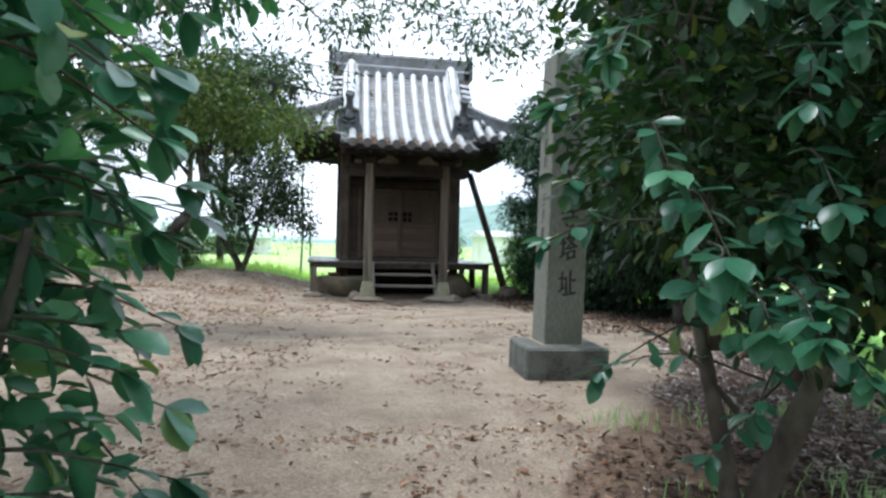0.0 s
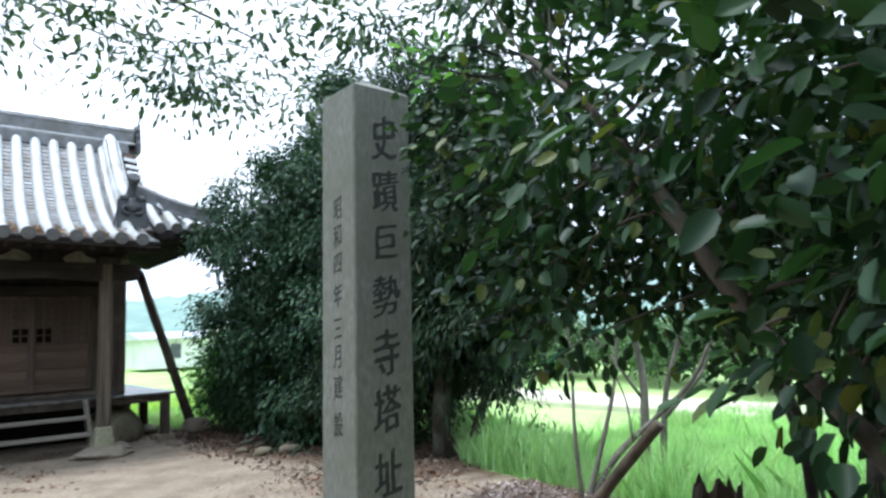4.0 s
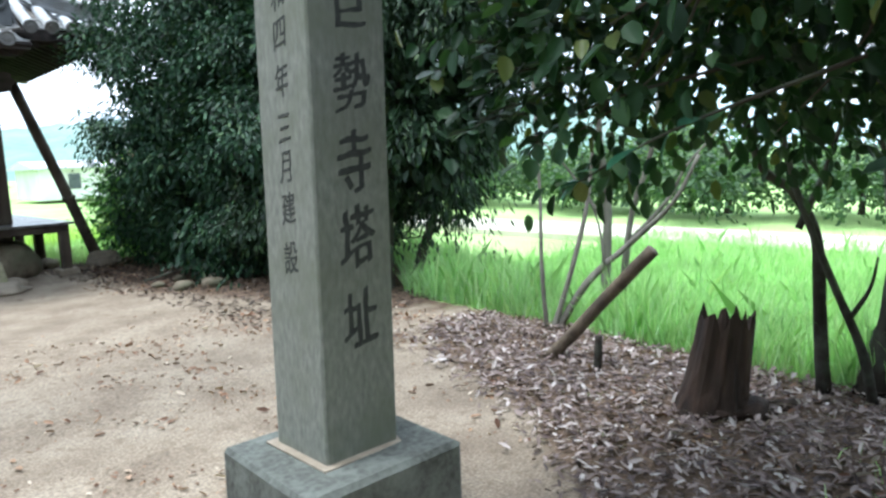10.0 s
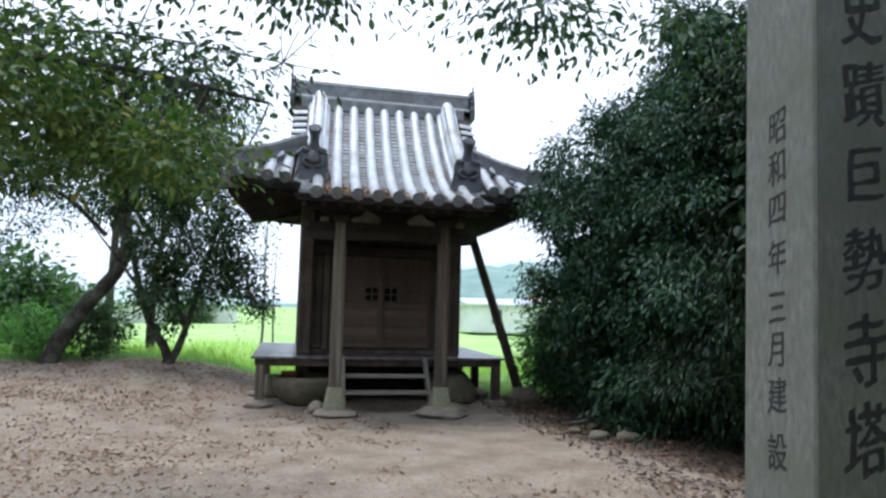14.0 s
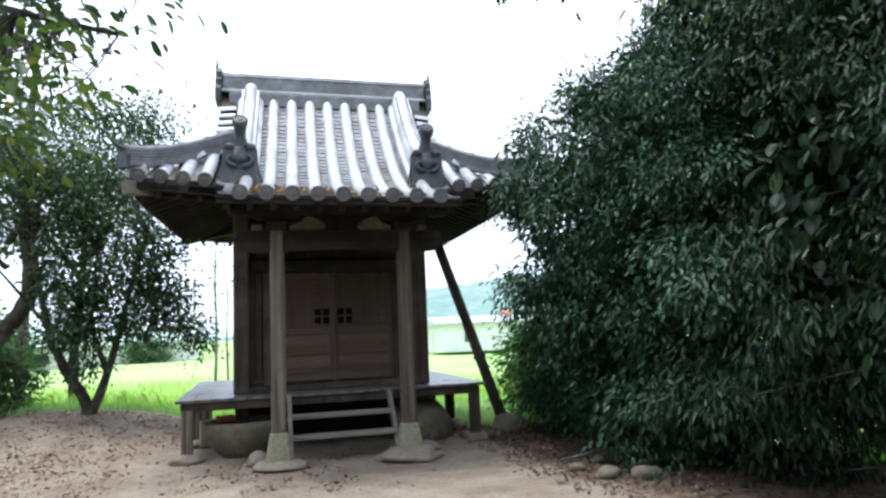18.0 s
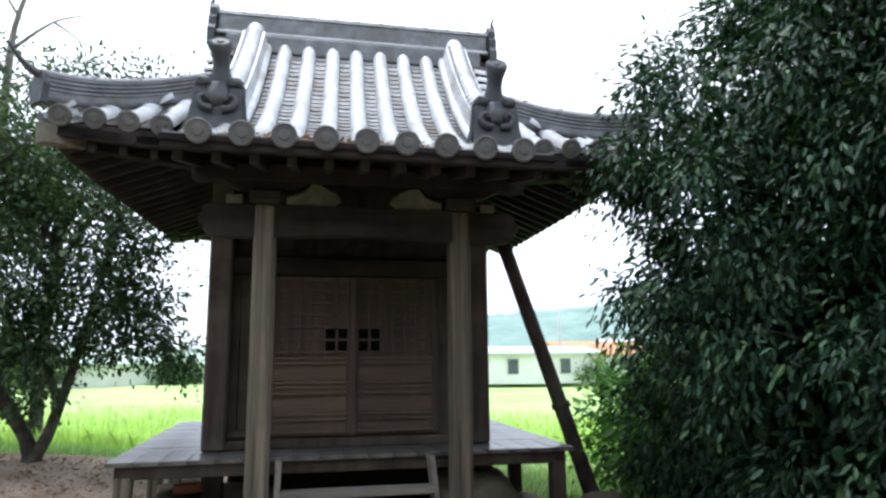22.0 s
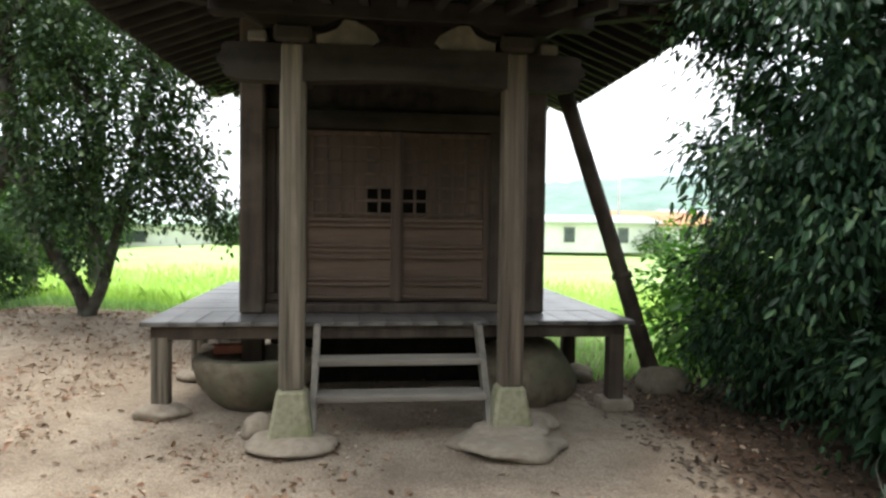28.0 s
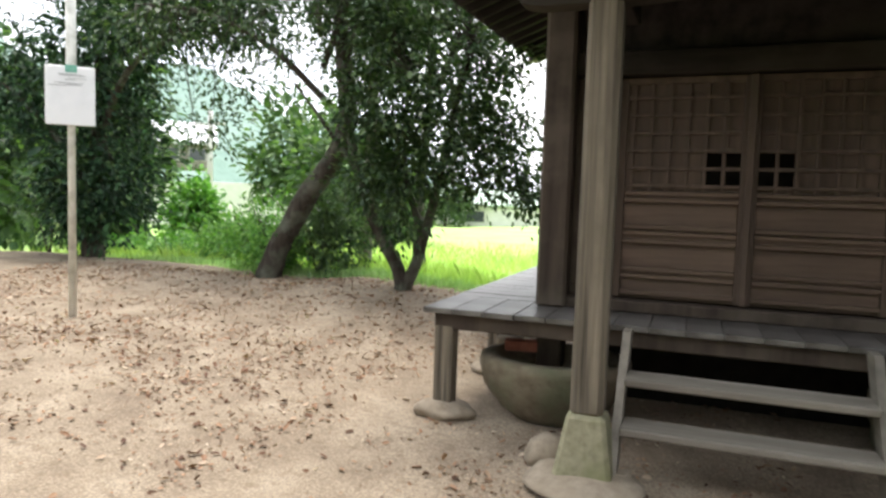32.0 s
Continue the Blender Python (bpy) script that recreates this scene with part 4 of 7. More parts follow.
def eaves():
    """Rafters and eave boards of porch and main roof."""
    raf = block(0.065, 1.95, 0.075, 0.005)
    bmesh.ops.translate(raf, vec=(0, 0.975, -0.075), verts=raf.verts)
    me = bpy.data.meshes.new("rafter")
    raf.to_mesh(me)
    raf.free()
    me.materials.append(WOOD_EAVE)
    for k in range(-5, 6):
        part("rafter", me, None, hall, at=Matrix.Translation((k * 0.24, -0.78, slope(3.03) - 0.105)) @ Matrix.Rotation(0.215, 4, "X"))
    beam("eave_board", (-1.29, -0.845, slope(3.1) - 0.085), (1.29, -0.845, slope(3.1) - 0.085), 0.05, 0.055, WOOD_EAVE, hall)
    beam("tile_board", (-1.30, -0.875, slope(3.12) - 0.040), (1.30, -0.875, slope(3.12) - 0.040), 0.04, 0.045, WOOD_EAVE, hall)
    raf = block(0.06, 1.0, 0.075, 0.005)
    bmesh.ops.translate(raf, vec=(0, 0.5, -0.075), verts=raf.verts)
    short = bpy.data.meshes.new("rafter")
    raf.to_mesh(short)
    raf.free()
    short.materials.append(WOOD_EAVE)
    for a in range(4):
        turn = Matrix.Translation((0, CY, 0)) @ Matrix.Rotation(a * math.pi / 2, 4, "Z")
        for k in range(-9, 10):
            x = k * 0.225
            if a == 0 and abs(x) < 1.25:
                continue
            e = 0.0 if a % 2 == 0 else EX - 2.2
            lift = 0.06 * smooth(1.1, 2.2, abs(x))
            inset = max(0.0, abs(x) - 1.3)
            part("rafter", short if inset < 0.3 else block_mesh_rafter(1.0 - inset), None, hall, at=turn @ Matrix.Translation((x, -2.12 - e, 2.985 + lift)) @ Matrix.Rotation(0.36, 4, "X"))
        w = EX if a % 2 == 0 else 2.2
        e = 0.0 if a % 2 == 0 else EX - 2.2
        pts = [(-w, 3.085), (-1.7, 3.025), (-1.1, 3.005), (1.1, 3.005), (1.7, 3.025), (w, 3.085)]
        for (xa, za), (xb, zb) in zip(pts, pts[1:]):
            if a == 0 and xa == -1.1:
                continue
            beam("eave_board", turn @ Vector((xa, -2.17 - e, za + 0.03)), turn @ Vector((xb, -2.17 - e, zb + 0.03)), 0.06, 0.09, WOOD_EAVE, hall)
        sx, sy = (1, -1, -1, 1)[a], (1, 1, -1, -1)[a]
        beam("hip_rafter", (sx * 1.2, CY + sy * 1.2, 3.16), (sx * 2.12, CY + sy * 2.0, 3.085), 0.12, 0.15, WOOD_EAVE, hall)
        beam("rafter_end", (sx * 2.125, CY + sy * 2.005, 3.087), (sx * (EX + 0.02), CY + sy * 2.22, 3.06), 0.128, 0.155, WOOD_PALE, hall, "pale weathered hip rafter end")


def block_mesh_rafter(length):
    key = ("rafter", round(length, 2))
    if key not in CACHE:
        b = block(0.06, length, 0.075, 0.005)
        bmesh.ops.translate(b, vec=(0, length / 2, -0.075), verts=b.verts)
        CACHE[key] = bpy.data.meshes.new("rafter")
        b.to_mesh(CACHE[key])
        b.free()
        CACHE[key].materials.append(WOOD_EAVE)
    return CACHE[key]


eaves()
for ob in list(hall.children):
    ob.matrix_basis = TWIST @ ob.matrix_basis


def porch():
    """Two chamfered pillars on tapered foot stones, a tie beam with carved noses, bracket arms and a purlin."""
    for s in (-1, 1):
        x = s * 0.745
        b = block(0.165, 0.165, 2.30, 0.026)
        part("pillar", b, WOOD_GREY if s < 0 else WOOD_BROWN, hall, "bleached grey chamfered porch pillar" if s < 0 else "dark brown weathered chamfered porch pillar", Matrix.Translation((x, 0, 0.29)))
        b = bmesh.new()
        bmesh.ops.create_cube(b, size=1)
        for v in b.verts:
            w = 0.31 if v.co.z < 0 else 0.19
            v.co = Vector((v.co.x * w, v.co.y * w, (v.co.z + 0.5) * 0.35))
        bmesh.ops.bevel(b, geom=b.edges[:], offset=0.022, segments=1, affect="EDGES")
        part("foot_stone", b, STONE_FOOT, hall, "mossy tapered foot stone", Matrix.Translation((x, 0, -0.045)))
        part("bearing_block", block(0.24, 0.22, 0.11, 0.02), WOOD_BEAM, hall, at=Matrix.Translation((x, 0, 2.585)))
        # bracket arm with a boat-shaped underside, pale on its face
        part("bracket_arm", prism([(-0.44, 0.16), (-0.44, 0.10), (-0.34, 0.07), (-0.20, 0.0), (0.20, 0.0), (0.34, 0.07), (0.44, 0.10), (0.44, 0.16)], 0.13), WOOD_BEAM, hall, at=Matrix.Translation((x, -0.065, 2.70)))
        o = [(0.15, 0.0), (0.52, 0.0), (0.56, 0.04), (0.53, 0.09), (0.46, 0.13), (0.40, 0.16), (0.33, 0.165), (0.28, 0.10), (0.21, 0.07), (0.15, 0.055)]
        part("carved_bracket", prism([(-s * a, z) for a, z in o], 0.09), WOOD_PALE, hall, "pale carved bracket", Matrix.Translation((x, -0.055, 2.585)))
        part("bearing_block", block(0.12, 0.15, 0.07, 0.012), WOOD_PALE, hall, at=Matrix.Translation((s * 0.97, 0, 2.582)))
        n = [(0.0, -0.12), (0.30, -0.12), (0.38, -0.105), (0.42, -0.07), (0.40, -0.04), (0.445, -0.02), (0.45, 0.03), (0.41, 0.055), (0.425, 0.085), (0.39, 0.115), (0.30, 0.12), (0.0, 0.12)]
        part("beam_nose", prism([(s * a, z) for a, z in n], 0.13), WOOD_BEAM, hall, "carved beam nose", Matrix.Translation((x + s * 0.03, -0.065, 2.455)))
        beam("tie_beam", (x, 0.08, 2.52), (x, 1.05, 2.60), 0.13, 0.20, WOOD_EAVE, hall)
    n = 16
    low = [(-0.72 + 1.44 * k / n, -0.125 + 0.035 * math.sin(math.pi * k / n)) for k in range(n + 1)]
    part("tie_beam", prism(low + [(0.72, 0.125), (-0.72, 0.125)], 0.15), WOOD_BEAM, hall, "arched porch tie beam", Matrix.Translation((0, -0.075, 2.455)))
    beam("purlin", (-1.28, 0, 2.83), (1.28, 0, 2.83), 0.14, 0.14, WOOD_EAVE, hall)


porch()


def walls():
    """Board walls between square corner posts; doors in the front with four small openings each."""
    for sx in (-1, 1):
        for sy in (-1, 1):
            part("corner_post", block(0.20, 0.20, 2.62, 0.02), WOOD_DARK, hall, at=Matrix.Translation((sx * 1.17, CY + 0.04 + sy * 1.17, 0.66)))
    for k, (a, b) in enumerate((((-1.17, 3.40), (1.17, 3.40)), ((-1.17, 1.2), (-1.17, 3.40)), ((1.17, 3.40), (1.17, 1.2)))):
        a, b = Vector((*a, 0)), Vector((*b, 0))
        d = (b - a) / 11
        for i in range(11):
            p = a + d * (i + 0.5)
            part("wall_board", block_mesh(d.length - 0.006, 0.035, 2.5, 0.004), WOOD_DARK, hall, at=Matrix.Translation((p.x, p.y, 0.70)) @ Matrix.Rotation(math.atan2(d.y, d.x), 4, "Z"))
        for z in (0.70, 1.45, 2.35):
            beam("wall_rail", a + Vector((0, 0, z + 0.05)), b + Vector((0, 0, z + 0.05)), 0.09, 0.10, WOOD_DARK, hall)
    y = 1.19
    # dark sheet painting the hall's unlit inside behind the door openings
    part("inner_shade_sheet", block(2.2, 0.03, 2.4, 0), DARK_VOID, hall, at=Matrix.Translation((0, y + 0.16, 0.70)))
    part("sill_beam", block(2.36, 0.15, 0.075, 0.008), WOOD_DARK, hall, at=Matrix.Translation((0, y - 0.05, 0.665)))
    # head beam and upper board take the dark tones painted for eave shade
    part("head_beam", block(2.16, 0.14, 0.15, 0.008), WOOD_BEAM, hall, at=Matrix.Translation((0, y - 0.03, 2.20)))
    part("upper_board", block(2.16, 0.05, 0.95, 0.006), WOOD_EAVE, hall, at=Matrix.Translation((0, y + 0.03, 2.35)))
    for s in (-1, 1):
        part("door_post", block(0.095, 0.12, 1.46, 0.008), WOOD_DARK, hall, at=Matrix.Translation((s * 0.855, y - 0.03, 0.74)))
        for k in range(2):
            part("side_panel", block_mesh(0.085, 0.03, 1.46, 0.006), WOOD_DARK, hall, at=Matrix.Translation((s * (0.955 + k * 0.092), y + 0.01, 0.74)))
        part("panel_rail", block(0.19, 0.05, 0.06, 0.006), WOOD_DARK, hall, at=Matrix.Translation((s * 1.0, y - 0.01, 0.76)))
    for s in (-1, 1):
        door_leaf(s, y)
    part("meeting_strip", block(0.045, 0.03, 1.44, 0.005), WOOD_LATTICE, hall, at=Matrix.Translation((0.012, y - 0.046, 0.75)))


def door_leaf(s, y):
    """A door leaf: moulded rails and boards below, a small-squared lattice before boards above, four open squares by the meeting edge."""
    root = part("door_leaf", block(0.04, 0.045, 1.44, 0.004), WOOD_LATTICE, hall, "weathered brown door leaf with lattice and moulded rails", Matrix.Translation((s * 0.03 + 0.012, y, 0.75)))
    inner, outer = 0.02, 0.775

    def put(name, x0, x1, z0, z1, depth, front, m, bevel=0.004):
        w = x1 - x0
        part(name, block(w, depth, z1 - z0, bevel), m, root, at=Matrix.Translation((s * (x0 + x1) / 2, front + depth / 2, z0 - 0.75)))

    put("stile", outer - 0.055, outer, 0.75, 2.19, 0.045, -0.022, WOOD_LATTICE)
    for z in (0.775, 0.885, 0.93, 1.115, 1.17, 1.21, 1.385, 1.43):
        put("rail", inner, outer - 0.055, z, z + 0.026, 0.05, -0.032, WOOD_DOOR)
    for z0, z1 in ((0.75, 0.776), (0.80, 0.886), (0.955, 1.116), (1.235, 1.386)):
        put("panel_board", inner, outer - 0.055, z0, z1, 0.02, 0.002, WOOD_DOOR)
    for z0, z1 in ((0.91, 0.931), (1.14, 1.171), (1.195, 1.211), (1.41, 1.431)):
        put("panel_board", inner, outer - 0.055, z0, z1, 0.02, -0.008, WOOD_DOOR)
    put("backing_board", 0.2225, outer - 0.055, 1.456, 2.16, 0.02, 0.006, WOOD_LATTICE)
    put("backing_board", inner, 0.2225, 1.71, 2.16, 0.02, 0.006, WOOD_LATTICE)
    put("backing_board", inner, 0.2225, 1.456, 1.505, 0.02, 0.006, WOOD_LATTICE)
    for k in range(8):
        x = inner + 0.0905 + k * 0.112
        if x < outer - 0.06:
            put("lattice_bar", x, x + 0.022, 1.456, 2.16, 0.024, -0.018, WOOD_LATTICE, 0.002)
    for k in range(8):
        z = 1.484 + k * 0.1130
        if z < 2.15:
            put("lattice_bar", inner, outer - 0.055, z, z + 0.022, 0.024, -0.020, WOOD_LATTICE, 0.002)
    put("rail", inner, outer - 0.055, 2.15, 2.19, 0.045, -0.022, WOOD_LATTICE)


walls()


def deck():
    """The veranda on short posts, its boards laid square to the wall, and the steps."""
    r = random.Random(8)
    for k in range(19):
        x = -1.905 + 0.2005 * (k + 0.5)
        part("deck_board", block_mesh(0.197, 0.62, 0.035, 0.004), WOOD_DECK, hall, at=Matrix.Translation((x, 0.885 + r.uniform(-0.004, 0.004), 0.628 + r.uniform(-0.001, 0.002))))
    for s in (-1, 1):
        for k in range(14):
            y = 1.30 + 0.2005 * k
            part("deck_board", block_mesh(0.197, 0.66, 0.035, 0.004), WOOD_DECK, hall, at=Matrix.Translation((s * 1.575, y, 0.628 + r.uniform(-0.001, 0.002))) @ Matrix.Rotation(math.pi / 2, 4, "Z"))
    for k in range(13):
        part("deck_board", block_mesh(0.197, 0.5, 0.035, 0.004), WOOD_DECK, hall, at=Matrix.Translation((-1.21 + 0.2005 * k, 3.77, 0.628)))
    beam("edge_beam", (-1.84, 0.66, 0.575), (1.84, 0.66, 0.575), 0.08, 0.10, WOOD_DARK, hall)
    for s in (-1, 1):
        beam("edge_beam", (s * 1.82, 0.72, 0.575), (s * 1.82, 3.95, 0.575), 0.08, 0.10, WOOD_DARK, hall)
        for k, y in enumerate((0.68, 1.9, 3.0, 3.9)):
            part("deck_post", block(0.125, 0.125, 0.555, 0.01), WOOD_DARK if s > 0 else WOOD_GREY, hall, at=Matrix.Translation((s * 1.775, y, -0.005)))
            part("post_stone", boulder(0.19, 0.16, 0.07, k + 10 * s, 0.8, 0.2) if s < 0 else block(0.27, 0.22, 0.10, 0.015, 0.006, k), STONE_SLAB, hall, at=Matrix.Translation((s * 1.775, y, ground_z(s * 1.775, y) + (0.04 if s < 0 else -0.005))))
        part("floor_post", block(0.17, 0.17, 0.72, 0.01), WOOD_DARK, hall, at=Matrix.Translation((s * 1.17, 1.12, -0.07)))
        part("floor_post", block(0.17, 0.17, 0.72, 0.01), WOOD_DARK, hall, at=Matrix.Translation((s * 1.17, 3.46, -0.07)))
    beam("floor_beam", (-1.2, 1.12, 0.56), (1.2, 1.12, 0.56), 0.12, 0.14, WOOD_DARK, hall)
    # near-black sheet in place of the shade under the floor
    part("underfloor_shade_sheet", block(2.2, 0.04, 0.70, 0), DARK_VOID, hall, at=Matrix.Translation((0, 1.7, -0.09)))
    for s in (-1, 1):   # stair strings
        b = prism([(0, 0), (0.15, 0), (0.66, 0.64), (0.50, 0.64)], 0.045)
        part("stair_string", b, WOOD_STEP, hall, at=Matrix.Translation((s * 0.61 + 0.0225, -0.05, 0.01)) @ Matrix.Rotation(math.pi / 2, 4, "Z"))
        part("string_stone", block(0.15, 0.13, 0.11, 0.016, 0.008, 5), STONE_SLAB, hall, at=pose(s * 0.585, 0.02, -0.10, 0, 0, 6 * s))
    for z, y in ((0.185, 0.14), (0.40, 0.31)):
        part("tread", block(1.18, 0.22, 0.042, 0.008), WOOD_STEP, hall, "worn pale step board", Matrix.Translation((0, y, z)))


deck()

# prop and the stones round the hall
prop = thing("leaning_prop", "dark round timber prop leaning against the hall eave", "prop", at=Matrix.Translation((2.36, 1.27, 0.12)))
v, f = limb([(0.025, -0.006, -0.08), (-0.12, 0.03, 0.36), (-0.27, 0.065, 0.85), (-0.80, 0.19, 2.50)], 0.085, 0.072, 12, 0.10, 3)
part("pole", mesh_of("pole", v, f, True), WOOD_DARK, prop)
v, f = tube([(-0.262, 0.063, 0.82), (-0.275, 0.066, 0.87)], [0.094, 0.094], 12)
part("collar", mesh_of("collar", v, f, True), WOOD_DARK, prop)


def rock(x, y, rx, ry, rz, seed, label, mat=ROCK, flat=0.6, sink=0.3, group="", turn=0.0):
    ob = part("rock", boulder(rx, ry, rz, seed, flat), mat, at=pose(x, y, ground_z(x, y) + rz * (flat - sink * 0.3), 0, 0, turn))
    return tagged(ob, label, "rock", group)


rock(2.45, 1.22, 0.26, 0.22, 0.165, 3, "pale grey stone under the foot of the timber prop", STONE_SLAB, 0.5)
v, f = lathe([(0.05, 0.0), (0.22, 0.02), (0.36, 0.12), (0.46, 0.26), (0.50, 0.40), (0.49, 0.46), (0.40, 0.47), (0.36, 0.40), (0.1, 0.36)], 32, 0.9)
v = [(x * (1 + 0.05 * noise.noise(Vector((x * 2, y * 2, z * 3)))), y, z) for x, y, z in v]
tagged(part("stone_basin", mesh_of("stone_basin", v, f, True), ROCK, at=pose(-1.12, 1.0, -0.118)), "large mossy bowl-shaped stone under the veranda", "stone basin")
rock(1.10, 1.05, 0.40, 0.36, 0.36, 8, "dark mossy boulder under the veranda")
rock(-0.97, 0.16, 0.13, 0.11, 0.10, 11, "small rounded stone beside the porch pillar's foot", STONE_SLAB)
rock(1.00, 0.20, 0.16, 0.12, 0.07, 12, "small flat stone beside the porch pillar's foot", STONE_SLAB)
b = boulder(0.30, 0.29, 0.055, 21, 0.7, 0.12)
tagged(part("base_slab", b, STONE_SLAB, at=pose(-0.74, -0.07, -0.04)), "round sandy base slab under a porch pillar", "stone slab", "base slabs")
b = boulder(0.37, 0.34, 0.065, 24, 0.6, 0.30)
ob = tagged(part("base_slab", b, STONE_SLAB, at=pose(0.70, -0.18, -0.03, 0, 0, -8)), "uneven sandy base slab under a porch pillar", "stone slab", "base slabs")
part("upper_slab", boulder(0.27, 0.24, 0.045, 23, 0.7, 0.1), STONE_SLAB, ob, at=Matrix.Translation((0.03, 0.10, 0.04)))
ob = tagged(part("clay_brick", block(0.22, 0.11, 0.07, 0.006), RED_CLAY, at=pose(-1.36, 1.05, 0.343, 0, 0, 12)), "red clay brick lying on the stone basin", "brick")
ob = tagged(part("stone_block", block(0.20, 0.15, 0.34, 0.012, 0.006, 7), STONE_SLAB, at=pose(-1.62, 1.75, -0.05, 0, 0, 8)), "pale cut stone block under the veranda", "stone block")
for k, (x, y, a, b_, c) in enumerate(((1.86, 1.76, 0.15, 0.11, 0.09), (1.82, 1.62, 0.11, 0.09, 0.07), (1.45, 1.5, 0.13, 0.1, 0.08))):
    rock(x, y, a, b_, c, 30 + k, "pale loose stone beside the veranda post", STONE_SLAB, group="loose stones")
for k, (x, y, a, b_, c) in enumerate(((2.05, -1.70, 0.11, 0.08, 0.07), (2.30, -1.85, 0.09, 0.08, 0.06), (2.42, -1.45, 0.12, 0.09, 0.08), (2.15, -2.15, 0.17, 0.14, 0.10), (2.42, -2.35, 0.20, 0.15, 0.11), (2.6, -1.95, 0.14, 0.1, 0.1))):
    rock(x, y, a * 0.72, b_ * 0.72, c * 0.72, 50 + k, "small grey stone by the foot of the evergreen bush", ROCK, group="edging stones")

# ---- the inscribed stone post ----
monument = thing("inscribed_stone_post", "tall square granite post with carved dark lettering on a low plinth", "stone monument", at=pose(0.315, -7.53, 0, 0, 1.1, -1))
b = block(0.335, 0.335, 2.44, 0.008)
top = [f for f in b.faces if f.normal.z > 0.9]
res = bmesh.ops.poke(b, faces=top)
for v in res["verts"]:
    v.co.z += 0.09
part("shaft", b, STONE_POST, monument, at=Matrix.Translation((0, 0, 0.255)))
part("plinth", block(0.69, 0.65, 0.33, 0.018, 0.004, 2), STONE_BASE, monument, "dark lichened plinth block", pose(0.0, -0.03, -0.07, 0, -1.1, -3))
b = block(0.40, 0.40, 0.008, 0.002)
part("mortar_bed", b, STONE_SLAB, monument, at=Matrix.Translation((0, 0, 0.256)))


def glyph(ch, size, wide, tall, parent, at, bold, seed):
    """A brush-written character: bold strokes that rise to one side and swell and waver a little as a brush does."""
    c = bpy.data.curves.new("glyph", "FONT")
    c.body, c.size, c.extrude, c.align_x, c.resolution_u = ch, size, 0.0012, "CENTER", 3
    ob = new("character", c)
    bpy.context.view_layer.update()
    me = bpy.data.meshes.new_from_object(ob)
    bpy.data.objects.remove(ob)
    bpy.data.curves.remove(c)
    b = bmesh.new()
    b.from_mesh(me)
    bmesh.ops.triangulate(b, faces=b.faces)
    for _ in range(2):
        bmesh.ops.subdivide_edges(b, edges=[e for e in b.edges if e.calc_length() > size * 0.11], cuts=1)
    bmesh.ops.triangulate(b, faces=[f for f in b.faces if len(f.verts) > 4])
    for v in b.verts:
        q = Vector((v.co.x / size * 2.6, v.co.y / size * 2.6, seed * 3.7))
        v.co.x += size * (0.055 * noise.noise(q) + 0.022 * noise.noise(q * 3.1))
        v.co.y += size * (0.050 * noise.noise(q + Vector((9, 4, 0))) + 0.020 * noise.noise(q * 3.1 + Vector((5, 0, 2)))) + 0.13 * v.co.x
    b.to_mesh(me)
    b.free()
    if bold:
        me = copies(me, [Matrix.Translation((dx * bold, dy * bold, 0.0003 * k)) for k, (dx, dy) in enumerate(((-1, -0.4), (1, 0.4), (0, 0)))])
    me.transform(Matrix.Scale(wide, 4, (1, 0, 0)) @ Matrix.Scale(tall, 4, (0, 1, 0)))
    return part("character", me, INK, parent, at=at)


for ch, z, tall in zip("史蹟巨勢寺塔址", (2.45, 2.17, 1.91, 1.64, 1.36, 1.09, 0.79), (1.32, 1.2, 1.05, 1.15, 1.32, 1.25, 1.2)):
    glyph(ch, 0.19, 0.84, tall, monument, Matrix.Translation((0.01, -0.1672, z - 0.075 * tall - 0.01)) @ Matrix.Rotation(math.pi / 2, 4, "X"), 0.0058, tall + z)
for ch, z in zip("昭和四年三月建設", (2.08, 1.94, 1.80, 1.64, 1.475, 1.34, 1.19, 1.01)):
    glyph(ch, 0.115, 0.8, 1.1, monument, Matrix.Translation((-0.1672, 0.0, z - 0.05)) @ Matrix.Rotation(-math.pi / 2, 4, "Z") @ Matrix.Rotation(math.pi / 2, 4, "X"), 0.0016, z)


# ---- trees and bushes ----
def near_leaf(length, width, mat):
    """A broad leaf with a blunt tip, folded along its midrib and bent back a little."""
    stations = ((0.0, 0.05), (0.14, 0.42), (0.34, 0.82), (0.58, 1.0), (0.80, 0.78), (0.93, 0.38), (1.0, 0.02))
    verts, faces = [], []
    for t, w in stations:
        z = -0.16 * length * t * t
        for s in (-1, 0, 1):
            verts.append((s * w * width / 2, t * length, z + abs(s) * w * width * 0.11))
    for k in range(len(stations) - 1):
        for c in (0, 1):
            faces.append((3 * k + c, 3 * k + c + 1, 3 * k + c + 4, 3 * k + c + 3))
    me = mesh_of("leaf", verts, faces, True)
    me.materials.append(mat)
    return me


